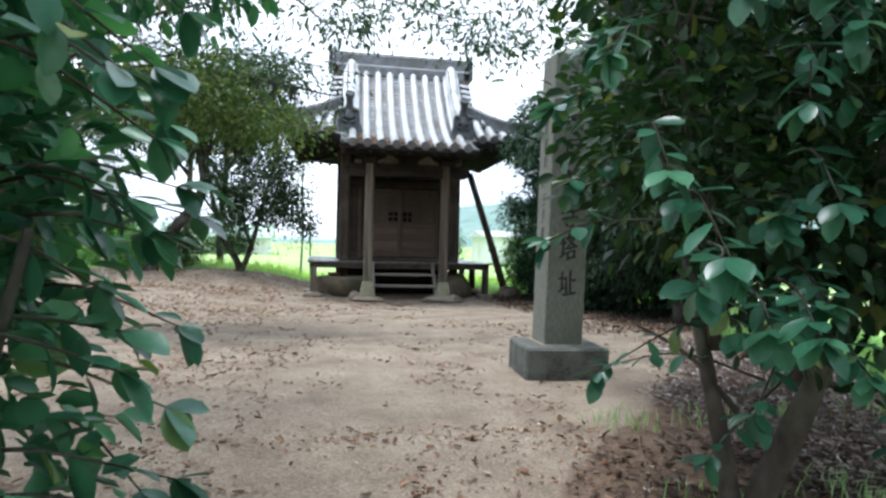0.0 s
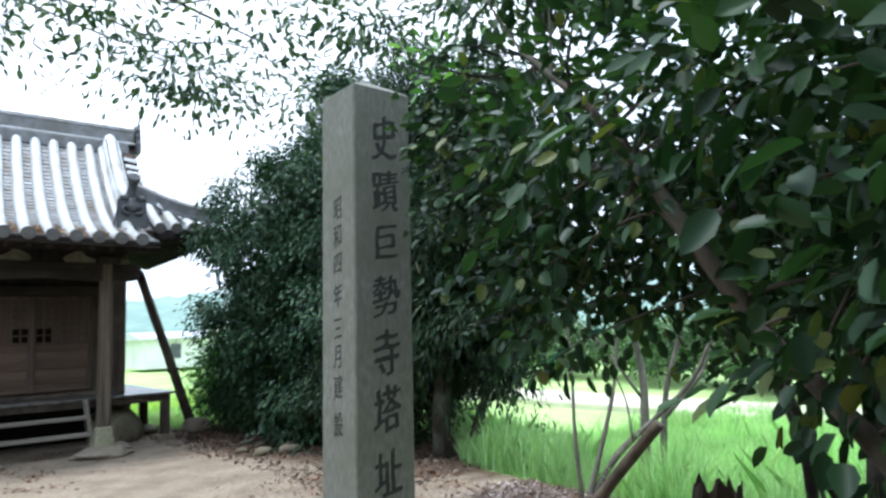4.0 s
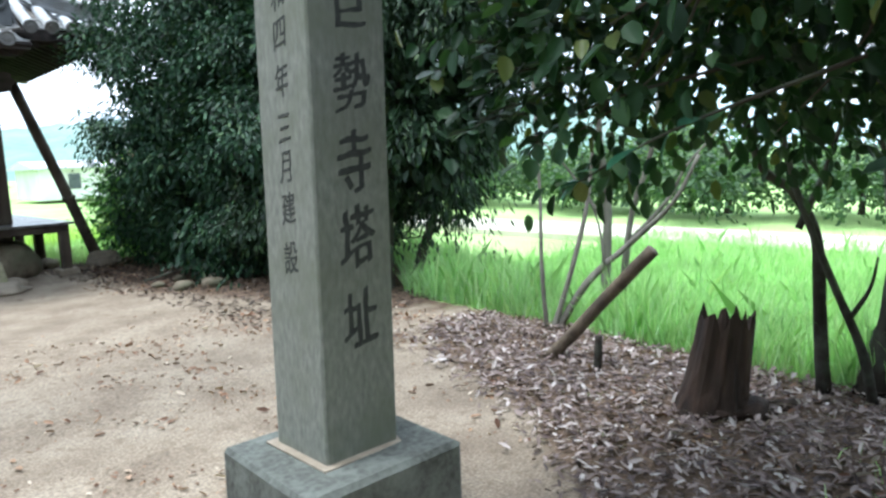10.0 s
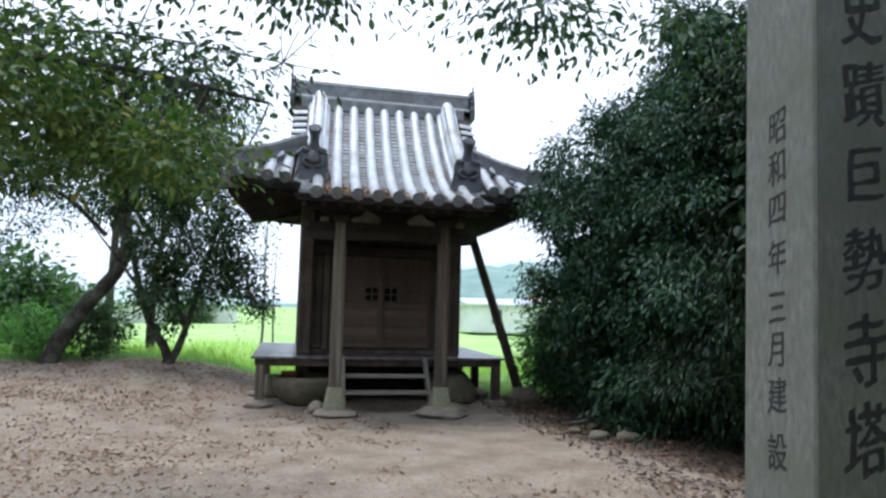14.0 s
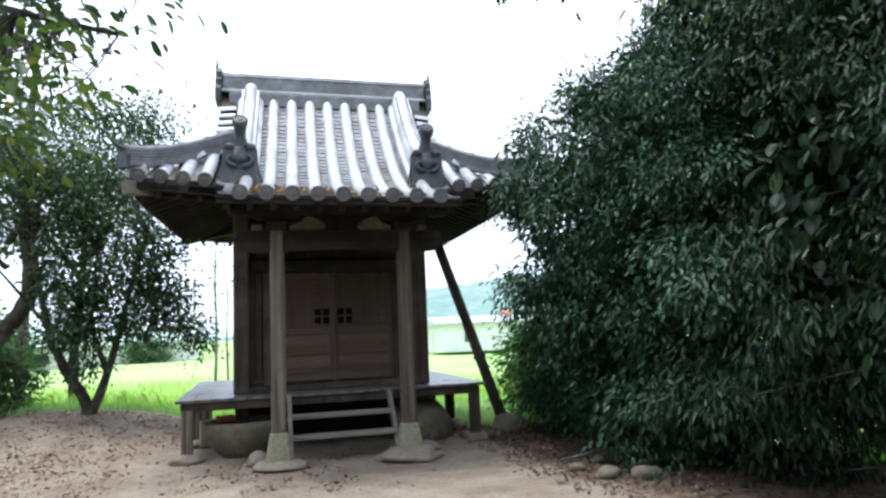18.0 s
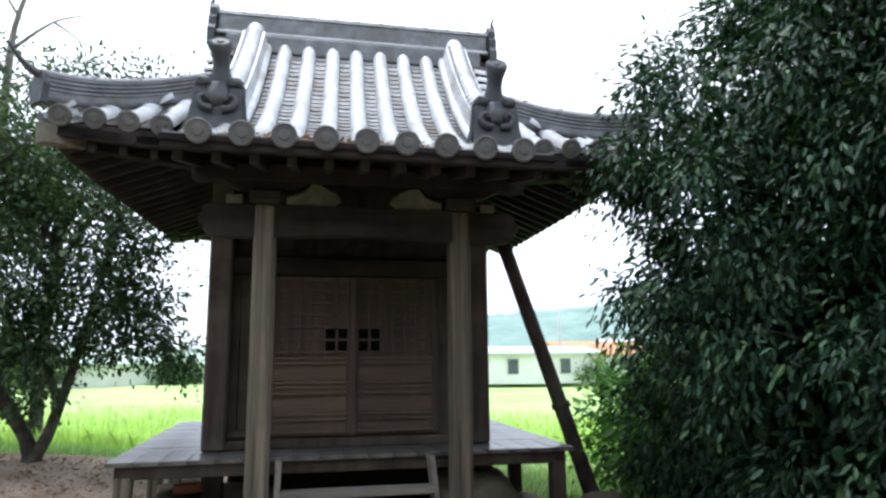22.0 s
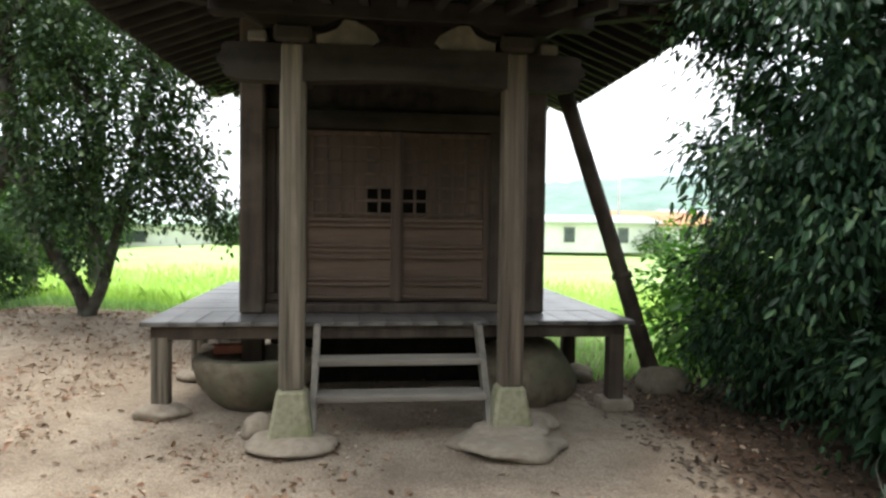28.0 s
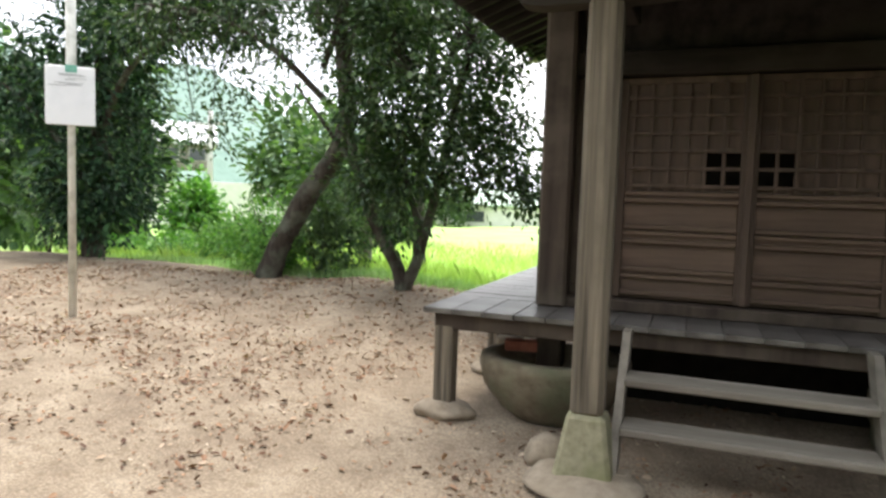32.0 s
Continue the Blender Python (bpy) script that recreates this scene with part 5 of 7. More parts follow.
def near_leaf_material(name, stops, rough):
    m, n, l, b = material(name)
    info = n.new("ShaderNodeObjectInfo")
    c = ramp(n, l, info.outputs["Random"], stops)
    c = mix(n, l, c, ramp(n, l, noise_of(n, l, 30, 3), [(0.3, (0.8,) * 3), (0.7, (1.15,) * 3)]), 1.0, "MULTIPLY")
    l.new(c, b.inputs["Base Color"])
    b.inputs["Roughness"].default_value = rough
    t = n.new("ShaderNodeBsdfTranslucent")
    l.new(c, t.inputs["Color"])
    s = n.new("ShaderNodeMixShader")
    s.inputs["Fac"].default_value = 0.2
    l.new(b.outputs["BSDF"], s.inputs[1])
    l.new(t.outputs["BSDF"], s.inputs[2])
    l.new(s.outputs["Shader"], n["Material Output"].inputs["Surface"])
    return m


# the same camellia leaf twice: a lit tone and a darker shaded one
LEAF_NEAR = near_leaf_material("glossy_single_leaf", [(0.0, (0.030, 0.108, 0.058)), (0.6, (0.060, 0.195, 0.104)), (0.95, (0.10, 0.26, 0.13)), (1.0, (0.22, 0.26, 0.07))], 0.28)
LEAF_SHADED = near_leaf_material("shaded_olive_single_leaf", [(0.0, (0.018, 0.042, 0.018)), (0.6, (0.036, 0.080, 0.032)), (0.92, (0.07, 0.125, 0.045)), (1.0, (0.20, 0.22, 0.05))], 0.42)
LEAF_A, LEAF_B = near_leaf(0.108, 0.060, LEAF_NEAR), near_leaf(0.086, 0.050, LEAF_NEAR)
LEAF_C, LEAF_D = near_leaf(0.082, 0.046, LEAF_SHADED), near_leaf(0.068, 0.040, LEAF_SHADED)


def sprays(root, rng, lines, per_line, bark, large=LEAF_A, small=LEAF_B):
    """Leafy shoots whose leaves are pieces of their own: leaves stand alternately along each shoot."""
    base = root.matrix_world.translation
    for line in lines:
        pts = curve_points([Vector(p) - base for p in line], 6)
        v, f = tube(pts, np.linspace(0.007, 0.002, len(pts)), 5, True)
        part("shoot", mesh_of("shoot", v, f, True), bark, root)
        for k in range(per_line):
            end = k >= per_line - 6        # a rosette at the shoot's end
            t = 0.97 if end else 0.3 + 0.6 * (k + rng.uniform(0, 0.7)) / max(1, per_line - 6)
            i = min(int(t * (len(pts) - 1)), len(pts) - 2)
            p = pts[i].lerp(pts[i + 1], t * (len(pts) - 1) - i)
            d = (pts[i + 1] - pts[i]).normalized()
            a = k * 2.4 + rng.uniform(-0.4, 0.4)
            flat = d.cross(Vector((0, 0, 1))).normalized()
            up = flat.cross(d)
            y = (d * (0.65 if end else 0.45) + flat * math.cos(a) + up * math.sin(a) * 0.45 + Vector((0, 0, -0.15))).normalized()
            z = (Vector((0, 0, 1)) + up * 0.3 + Vector(rng.normal(size=3)) * 0.25).normalized()
            x = y.cross(z).normalized()
            z = x.cross(y)
            m = Matrix.Translation(p) @ Matrix((x, y, z)).transposed().to_4x4() @ Matrix.Scale(rng.uniform(0.75, 1.12), 4)
            part("leaf", large if k % 3 else small, None, root, at=m)


# camellia by the stone post
CB = (0.0, -10.52, -0.07)
camellia, crown, cen, rng = tree(
    "camellia_tree", "leaning camellia tree with glossy dark green leaves beside the stone post", CB,
    [([CB, (-0.03, -10.45, 0.28), (-0.02, -10.3, 0.6), (0.08, -9.95, 1.1), (0.29, -9.58, 1.42), (0.62, -9.1, 1.85), (0.95, -8.6, 2.35), (1.1, -8.2, 3.0)], 0.048, 0.005),
     ([(0.04, -10.54, -0.04), (0.17, -10.66, 0.45), (0.42, -10.7, 1.1), (0.75, -10.5, 2.0), (0.8, -10.3, 3.0)], 0.066, 0.016),
     ([(0.3, -9.55, 1.45), (0.35, -9.1, 2.1), (0.45, -8.6, 2.6)], 0.03, 0.01),
     ([(0.03, -10.3, 0.65), (-0.15, -10.4, 1.3), (-0.35, -10.6, 1.9)], 0.03, 0.01),
     ([(0.5, -10.7, 1.1), (0.4, -11.1, 1.5), (0.1, -11.5, 1.9)], 0.04, 0.012),
     ([(0.5, -9.25, 1.7), (1.5, -9.1, 2.1), (2.4, -8.8, 2.5)], 0.03, 0.01),
     ([(0.06, -10.42, 0.4), (-0.1, -10.3, 0.62), (-0.3, -10.15, 0.75)], 0.016, 0.006)],
    [(0.95, -8.7, 2.2, 0.7, 0.6, 0.65), (1.75, -8.7, 2.15, 1.0, 0.9, 0.75), (1.0, -9.6, 2.05, 1.0, 0.9, 0.55), (0.05, -10.15, 2.15, 0.7, 0.55, 0.7),
     (0.6, -10.6, 1.55, 0.75, 0.6, 0.85), (1.6, -10.0, 1.8, 0.9, 0.8, 0.8), (2.6, -9.0, 2.2, 0.8, 0.8, 0.5), (0.5, -9.2, 2.15, 0.6, 0.6, 0.5), (0.55, -10.75, 0.95, 0.45, 0.4, 0.45),
     (-0.35, -10.45, 1.55, 0.42, 0.34, 0.58), (-0.05, -10.7, 1.35, 0.45, 0.4, 0.6), (-0.35, -10.5, 2.45, 0.6, 0.55, 0.42), (1.2, -11.0, 1.6, 0.7, 0.6, 0.9),
     (1.3, -8.5, 1.70, 0.8, 0.55, 0.5), (2.15, -8.75, 1.70, 0.85, 0.7, 0.45), (0.78, -8.35, 1.75, 0.32, 0.3, 0.45), (0.35, -9.9, 1.5, 0.5, 0.45, 0.5), (1.6, -10.4, 1.0, 0.5, 0.5, 0.45),
     (0.5, -10.4, 3.3, 1.2, 0.9, 0.5), (1.7, -10.8, 3.0, 1.1, 0.9, 0.7), (2.5, -9.9, 2.3, 0.8, 0.8, 0.9), (0.9, -8.5, 3.3, 0.7, 0.6, 0.5),
     (0.6, -10.75, 2.6, 1.1, 0.7, 0.4), (1.5, -10.3, 2.6, 0.9, 0.7, 0.4), (0.62, -8.15, 2.1, 0.34, 0.24, 0.55), (0.35, -10.5, 1.3, 0.6, 0.5, 0.45)],
    2150, 13, 0.115, 0.078, 0.60, LEAF_GLOSSY, BARK_BROWN, 11, twigs=300, hollow=0.2, gap=0.40, core=7, core_size=1.2)
lines = []
for k in range(5):       # the few shoots that reach out beside the path
    x, y, z = -0.45 + 0.22 * rng.uniform(), -10.4 - 0.4 * rng.uniform(), 1.2 + 0.25 * k
    o = Vector((-1, rng.uniform(-0.75, 0.35), 0)).normalized() * rng.uniform(0.36, 0.6)
    lines.append([(x, y, z), (x + o.x * 0.6, y + o.y * 0.6, z - 0.02), (x + o.x, y + o.y, z - rng.uniform(0.06, 0.2))])
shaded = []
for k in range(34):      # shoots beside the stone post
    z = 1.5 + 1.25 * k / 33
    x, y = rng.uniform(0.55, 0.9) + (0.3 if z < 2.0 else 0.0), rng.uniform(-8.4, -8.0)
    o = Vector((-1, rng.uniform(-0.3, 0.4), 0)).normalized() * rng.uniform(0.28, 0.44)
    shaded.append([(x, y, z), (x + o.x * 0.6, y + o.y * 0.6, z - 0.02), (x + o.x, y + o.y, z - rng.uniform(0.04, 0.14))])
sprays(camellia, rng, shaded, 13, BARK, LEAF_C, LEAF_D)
lines += [[(0.9, -8.9, 1.6), (0.75, -8.45, 1.5), (0.8, -8.15, 1.38)],
          [(0.7, -9.2, 1.55), (0.55, -8.8, 1.4), (0.6, -8.45, 1.25)], [(0.3, -10.3, 0.5), (-0.1, -10.25, 0.62), (-0.5, -10.3, 0.58)],
          [(0.1, -10.5, 0.9), (-0.35, -10.6, 0.78), (-0.72, -10.7, 0.62)], [(0.5, -10.9, 0.7), (0.2, -11.3, 0.5), (0.05, -11.55, 0.32)], [(0.3, -10.6, 0.7), (-0.1, -10.75, 0.5), (-0.35, -10.85, 0.35)]]
for k in range(62):      # the leafy face that the path comes up to
    low = k >= 56
    x, y, z = rng.uniform(-0.2, 0.9) if low else rng.uniform(-0.72, 0.75), rng.uniform(-11.2, -10.75), rng.uniform(0.45, 0.9) if low else rng.uniform(0.95, 2.6)
    lines.append([(x, y, z), (x - 0.08, y - 0.2, z - 0.03), (x - rng.uniform(0.02, 0.24), y - rng.uniform(0.26, 0.42), z - rng.uniform(0.08, 0.24))])
sprays(camellia, rng, lines, 13, BARK)
# spray of lighter maple-like leaves, hung on a shoot added to the camellia
shoot = [(np.array((0.30 + 0.11 * k, -8.15 + 0.03 * k, 2.66 + 0.035 * (k % 3))) - np.array(CB), np.array((0.6, -8.4, 2.4)) - np.array(CB)) for k in range(5)]
v, f = limb([Vector(q) - Vector(CB) for q in ((0.60, -8.9, 2.35), (0.62, -8.5, 2.55), (0.55, -8.15, 2.66), (0.30, -8.12, 2.68))], 0.010, 0.004, 6)
part("post_top_shoot", mesh_of("post_top_shoot", v, f, True), BARK, camellia)
part("yellow_green_leaves", crown_mesh("yellow_green_leaves", rng, shoot, 16, 0.075, 0.062, 0.55, 0.2), LEAF_SHRUB, camellia, "spray of yellow-green leaves")

# bush beside the path at the start
SB = (-2.6, -11.45, -0.13)
shrub, crown, cen, rng = tree(
    "camellia_bush", "dense camellia bush with glossy leaves beside the path", SB,
    [([SB, (-2.6, -11.4, 0.5), (-2.65, -11.3, 1.2), (-2.7, -11.1, 2.0), (-2.6, -10.6, 2.5)], 0.06, 0.02),
     ([(-2.55, -11.65, 0.1), (-2.35, -11.7, 0.6), (-2.2, -11.75, 1.1)], 0.03, 0.01), ([(-2.6, -11.65, 0.1), (-2.9, -11.3, 0.8), (-3.1, -11.0, 1.5)], 0.03, 0.01)],
    [(-2.62, -11.45, 0.95, 0.38, 0.45, 0.8), (-2.85, -11.4, 1.75, 0.5, 0.55, 0.7), (-3.1, -11.1, 1.5, 0.8, 0.8, 1.2), (-2.7, -10.2, 2.35, 0.75, 0.6, 0.38), (-2.6, -11.5, 0.4, 0.36, 0.4, 0.35), (-2.85, -11.9, 1.4, 0.5, 0.5, 1.0)],
    900, 13, 0.11, 0.092, 0.6, LEAF_BUSH, BARK, 12, "bush", twigs=120, hollow=0.3, core=12, core_size=1.2)
lines = []
for k in range(26):
    y, z = -11.25 - 0.5 * rng.uniform(), rng.uniform(0.2, 1.85)
    lines.append([(-2.45, y, z), (-2.25, y - 0.05, z + 0.03), (rng.uniform(-2.12, -2.0), y - rng.uniform(-0.1, 0.1), z - rng.uniform(0.0, 0.15))])
sprays(shrub, rng, lines, 10, BARK)

# the evergreen thicket beside the hall
EB = (3.05, -1.9, -0.02)
tree("evergreen_bush", "tall dense dark evergreen bush beside the temple hall", EB,
     [([EB, (2.95, -1.95, 0.6), (3.1, -1.9, 1.6), (3.3, -1.7, 2.8), (3.5, -1.5, 4.0)], 0.13, 0.04),
      ([(3.3, -0.9, 0), (3.2, -0.8, 0.9), (3.1, -0.6, 2.0), (3.0, -0.4, 3.0)], 0.09, 0.03),
      ([(3.15, -2.0, 0.2), (3.6, -2.4, 1.2), (4.1, -2.8, 2.6), (4.3, -3.0, 4.2)], 0.1, 0.03)],
     [(3.1, -0.52, 2.3, 1.12, 1.15, 1.7), (3.33, -0.9, 1.35, 1.12, 1.35, 1.15), (3.2, -0.8, 3.3, 1.02, 1.0, 1.0), (3.35, -1.1, 2.4, 0.85, 0.8, 1.5), (4.3, -1.2, 3.6, 1.1, 1.2, 1.6), (3.9, -1.8, 3.0, 1.3, 1.4, 2.1), (3.7, -2.4, 1.7, 1.25, 1.3, 1.5),
      (4.3, -0.6, 2.2, 1.3, 1.6, 2.0), (3.25, 0.3, 0.8, 0.75, 0.7, 0.8), (3.9, 0.6, 1.3, 0.9, 0.8, 1.2), (3.65, -1.2, 3.7, 0.95, 0.95, 0.8), (4.0, -2.1, 4.4, 1.0, 1.0, 0.9), (3.25, -1.6, 0.75, 0.85, 1.15, 0.65), (3.4, -0.4, 0.6, 0.7, 0.8, 0.5), (2.72, -1.5, 0.42, 0.46, 0.75, 0.42)],
     5900, 18, 0.088, 0.078, 0.36, LEAF_EVERGREEN, BARK, 21, "bush", twigs=160, droop=0.9, gap=0.36, core=260, core_size=1.5, lobes=650, lobe=0.16)
EB2 = (3.43, -4.2, -0.1)
tree("evergreen_tree", "dark evergreen tree with drooping narrow leaves at the court's edge", EB2,
     [([EB2, (3.45, -4.22, 0.7), (3.6, -4.25, 1.7), (3.9, -4.2, 3.0), (4.1, -4.2, 4.4)], 0.13, 0.04),
      ([(3.65, -4.4, 0.0), (3.9, -4.6, 0.9), (4.2, -4.8, 2.0)], 0.07, 0.02)],
     [(4.0, -4.4, 2.4, 0.9, 0.95, 1.6), (4.1, -4.3, 3.8, 1.2, 1.2, 1.3), (3.65, -4.6, 1.6, 0.65, 0.7, 0.8), (4.4, -4.9, 2.9, 0.9, 0.9, 1.2),
      (4.3, -2.9, 4.0, 1.2, 1.3, 1.5), (3.9, -3.6, 2.5, 1.2, 1.2, 1.9), (3.7, -2.7, 0.75, 1.15, 1.0, 0.75), (3.9, -4.0, 1.55, 0.9, 0.85, 0.75)],
     3300, 16, 0.095, 0.088, 0.29, LEAF_DARK, BARK, 22, twigs=120, droop=1.1, gap=0.36, core=140, lobes=420, lobe=0.165)
tree("green_shrub", "bright green leafy shrub beside the temple veranda", (2.95, 1.35, 0.0),
     [([(2.95, 1.35, 0), (2.95, 1.3, 0.5), (2.9, 1.2, 1.2)], 0.03, 0.01), ([(3.0, 1.3, 0), (3.2, 1.2, 0.6), (3.4, 1.1, 1.1)], 0.03, 0.01)],
     [(2.95, 1.3, 0.95, 0.5, 0.6, 0.62), (3.3, 1.0, 0.6, 0.6, 0.7, 0.6), (2.75, 1.4, 0.45, 0.4, 0.45, 0.4), (3.3, 2.0, 0.8, 0.7, 0.7, 0.8), (2.72, 0.7, 0.8, 0.45, 0.5, 0.5)],
     500, 13, 0.10, 0.075, 0.45, LEAF_SHRUB, BARK, 23, "shrub", twigs=90, hollow=0.3, core=30)

# forked camellia behind the hall
TL = (-3.55, 3.95, 0.24)
tree("forked_tree", "small forked evergreen tree with glossy dark leaves on the court's rim", TL,
     [([TL, (-3.62, 3.95, 0.5), (-3.95, 3.9, 1.1), (-4.2, 3.8, 2.0), (-4.35, 3.7, 3.0)], 0.11, 0.035),
      ([(-3.53, 3.95, 0.26), (-3.35, 3.95, 0.7), (-3.15, 3.9, 1.4), (-2.9, 3.8, 2.4), (-2.7, 3.7, 3.1)], 0.085, 0.03),
      ([(-3.3, 3.95, 0.9), (-3.5, 3.8, 1.7), (-3.4, 3.6, 2.8)], 0.05, 0.02), ([(-4.1, 3.85, 1.6), (-4.6, 3.7, 2.3), (-4.9, 3.6, 2.7)], 0.035, 0.012)],
     [(-3.55, 3.8, 1.75, 0.8, 0.8, 0.95), (-3.3, 3.75, 2.55, 1.0, 0.9, 0.85), (-3.85, 3.7, 2.6, 0.5, 0.6, 0.75), (-2.75, 3.75, 2.15, 0.75, 0.7, 0.75), (-3.5, 3.8, 3.3, 1.0, 0.8, 0.6), (-3.9, 3.85, 1.15, 0.55, 0.5, 0.4), (-3.3, 3.85, 4.1, 0.95, 0.8, 0.65), (-2.6, 3.85, 3.1, 0.6, 0.6, 0.7), (-3.95, 3.8, 3.6, 0.7, 0.7, 0.6), (-2.5, 3.8, 1.7, 0.5, 0.45, 0.4), (-2.15, 3.85, 2.25, 0.42, 0.4, 0.6), (-2.0, 3.95, 1.5, 0.3, 0.3, 0.3)],
     1300, 13, 0.11, 0.080, 0.52, LEAF_MID, BARK, 31, twigs=300, hollow=0.1, gap=0.52)
TM = (-5.66, 4.19, 0.2)
tree("bent_tree", "tall bent dark-trunked tree with loose foliage at the court's rim", TM,
     [([TM, (-5.50, 4.2, 0.65), (-5.08, 4.17, 1.3), (-4.62, 4.15, 1.9), (-4.46, 4.15, 2.4), (-4.55, 4.15, 3.1), (-4.6, 4.1, 3.85), (-4.75, 4.0, 4.6)], 0.17, 0.085),
      ([(-4.8, 4.1, 2.6), (-5.4, 3.8, 3.2), (-6.2, 3.5, 3.6), (-7.0, 3.3, 3.7)], 0.05, 0.012),
      ([(-4.8, 4.1, 3.0), (-4.2, 3.6, 3.6), (-3.6, 3.2, 4.0)], 0.05, 0.012),
      ([(-4.85, 4.1, 3.4), (-5.3, 4.6, 4.2), (-5.8, 5.0, 5.0)], 0.05, 0.012)],
     [(-5.4, 3.8, 3.7, 1.5, 1.2, 0.75), (-6.6, 3.5, 3.5, 1.1, 1.0, 0.6), (-4.4, 3.6, 4.1, 1.2, 1.0, 0.7), (-5.0, 4.2, 4.9, 1.4, 1.2, 0.8), (-6.2, 4.3, 2.85, 0.9, 0.6, 0.45), (-6.9, 4.4, 2.3, 0.6, 0.5, 0.4)],
     720, 12, 0.16, 0.08, 0.45, LEAF_MID, BARK, 32, twigs=220, hollow=0.1, gap=0.25)
tree("leafy_tree", "broad leafy green tree standing behind the forked tree", (-4.3, 6.3, -0.3),
     [([(-4.3, 6.3, -0.3), (-4.35, 6.3, 1.4), (-4.2, 6.25, 3.0), (-4.3, 6.2, 4.8)], 0.12, 0.04), ([(-4.25, 6.25, 2.8), (-3.6, 6.2, 4.0), (-3.1, 6.2, 5.0)], 0.06, 0.015), ([(-4.25, 6.25, 2.6), (-5.1, 6.2, 3.8), (-5.8, 6.2, 4.6)], 0.06, 0.015)],
     [(-4.6, 6.2, 4.7, 1.1, 0.9, 0.75), (-3.2, 6.2, 5.15, 0.85, 0.8, 0.7), (-5.8, 6.2, 4.75, 0.9, 0.9, 0.7), (-3.6, 6.2, 4.2, 0.9, 0.8, 0.6), (-5.2, 6.2, 3.7, 1.0, 0.8, 0.7), (-3.0, 6.2, 5.75, 0.75, 0.6, 0.45), (-4.1, 6.2, 5.9, 0.9, 0.7, 0.5)],
     860, 13, 0.14, 0.095, 0.5, LEAF_MID, BARK, 34, twigs=160, hollow=0.2, gap=0.25)
TD = (-9.6, 4.9, 0.0)
tree("column_tree", "dense dark column-shaped evergreen tree at the court's far corner", TD,
     [([TD, (-9.6, 4.9, 0.8), (-9.5, 4.9, 2.0), (-9.4, 4.9, 4.5)], 0.22, 0.06), ([(-9.5, 4.9, 1.6), (-8.9, 4.6, 2.6), (-8.0, 4.3, 3.3), (-7.2, 4.2, 3.5)], 0.09, 0.02), ([(-9.5, 4.9, 1.2), (-10.3, 4.6, 2.4), (-11.2, 4.3, 3.2)], 0.08, 0.02)],
     [(-9.4, 4.9, 1.9, 1.15, 1.1, 1.35), (-9.3, 4.9, 3.6, 1.1, 1.0, 1.5), (-9.5, 4.9, 5.2, 1.0, 0.9, 1.2), (-10.8, 4.6, 3.0, 1.0, 0.9, 1.0), (-9.5, 4.9, 1.1, 1.0, 0.9, 0.6), (-8.1, 4.4, 3.8, 1.1, 0.8, 0.5), (-7.0, 4.3, 4.2, 1.1, 0.8, 0.5), (-6.2, 4.2, 3.75, 0.8, 0.6, 0.3)],
     1500, 13, 0.16, 0.10, 0.42, LEAF_EVERGREEN, BARK, 33, twigs=120, hollow=0.5, core=60)
for k, (x, y, h, w) in enumerate(((-6.4, 5.0, 1.0, 0.8), (-4.9, 4.9, 0.9, 0.55), (-5.2, 4.7, 1.3, 0.6), (-7.4, 5.6, 0.8, 0.8), (-12.2, 6.2, 2.0, 1.3), (-5.9, 4.7, 0.5, 0.5), (-8.2, 6.2, 0.6, 0.7))):
    z = ground_z(x, y)
    tree("green_shrub", "loose green shrub on the grassy rim of the court", (x, y, z), [([(x, y, z), (x + 0.1, y, z + h * 0.5), (x - 0.1, y, z + h * 0.9)], 0.025, 0.008), ([(x, y, z), (x - 0.3 * w, y, z + h * 0.5), (x - 0.6 * w, y, z + h * 0.8)], 0.02, 0.006)],
         [(x, y, z + h * 0.5, w * 0.8, w * 0.7, h * 0.5), (x + 0.3 * w, y, z + h * 0.75, w * 0.5, w * 0.5, h * 0.35)], 130, 12, 0.11, 0.085, 0.4, LEAF_SHRUB if k in (0, 3, 5, 6) else LEAF_FAR, BARK, 40 + k, "shrub", 40, hollow=0.2, gap=0.1, group="rim shrubs")

# the maple whose branches hang over the court
MB = (-5.3, -5.2, 0.0)
tree("maple_tree", "spreading maple whose light green branches hang over the court", MB,
     [([MB, (-5.2, -5.1, 1.0), (-4.9, -5.0, 2.2), (-4.4, -4.9, 3.4), (-3.6, -4.8, 4.6)], 0.17, 0.07),
      ([(-4.8, -5.0, 2.4), (-3.9, -4.7, 2.95), (-2.7, -4.5, 3.05), (-1.6, -4.45, 2.9)], 0.06, 0.012),
      ([(-3.8, -4.8, 4.3), (-2.3, -4.9, 4.6), (-0.8, -4.9, 4.5), (0.9, -4.9, 4.15)], 0.06, 0.010),
      ([(-4.6, -4.95, 2.9), (-3.8, -5.4, 3.3), (-2.8, -5.8, 3.5)], 0.045, 0.01),
      ([(-3.0, -4.85, 4.5), (-2.3, -4.0, 4.4), (-1.6, -3.3, 4.1)], 0.04, 0.01)],
     [(-2.35, -4.9, 2.42, 0.72, 0.6, 0.26), (-2.6, -4.5, 2.55, 0.8, 0.6, 0.30), (-3.5, -4.7, 2.5, 1.0, 0.7, 0.35), (-3.3, -4.4, 2.72, 0.9, 0.7, 0.32), (-2.0, -5.3, 2.35, 0.42, 0.4, 0.2), (-3.2, -5.3, 2.75, 0.9, 0.7, 0.4)],
     520, 13, 0.11, 0.058, 0.6, LEAF_MAPLE, BARK, 51, twigs=220, twig_r=0.006, hollow=0.0, gap=0.1)
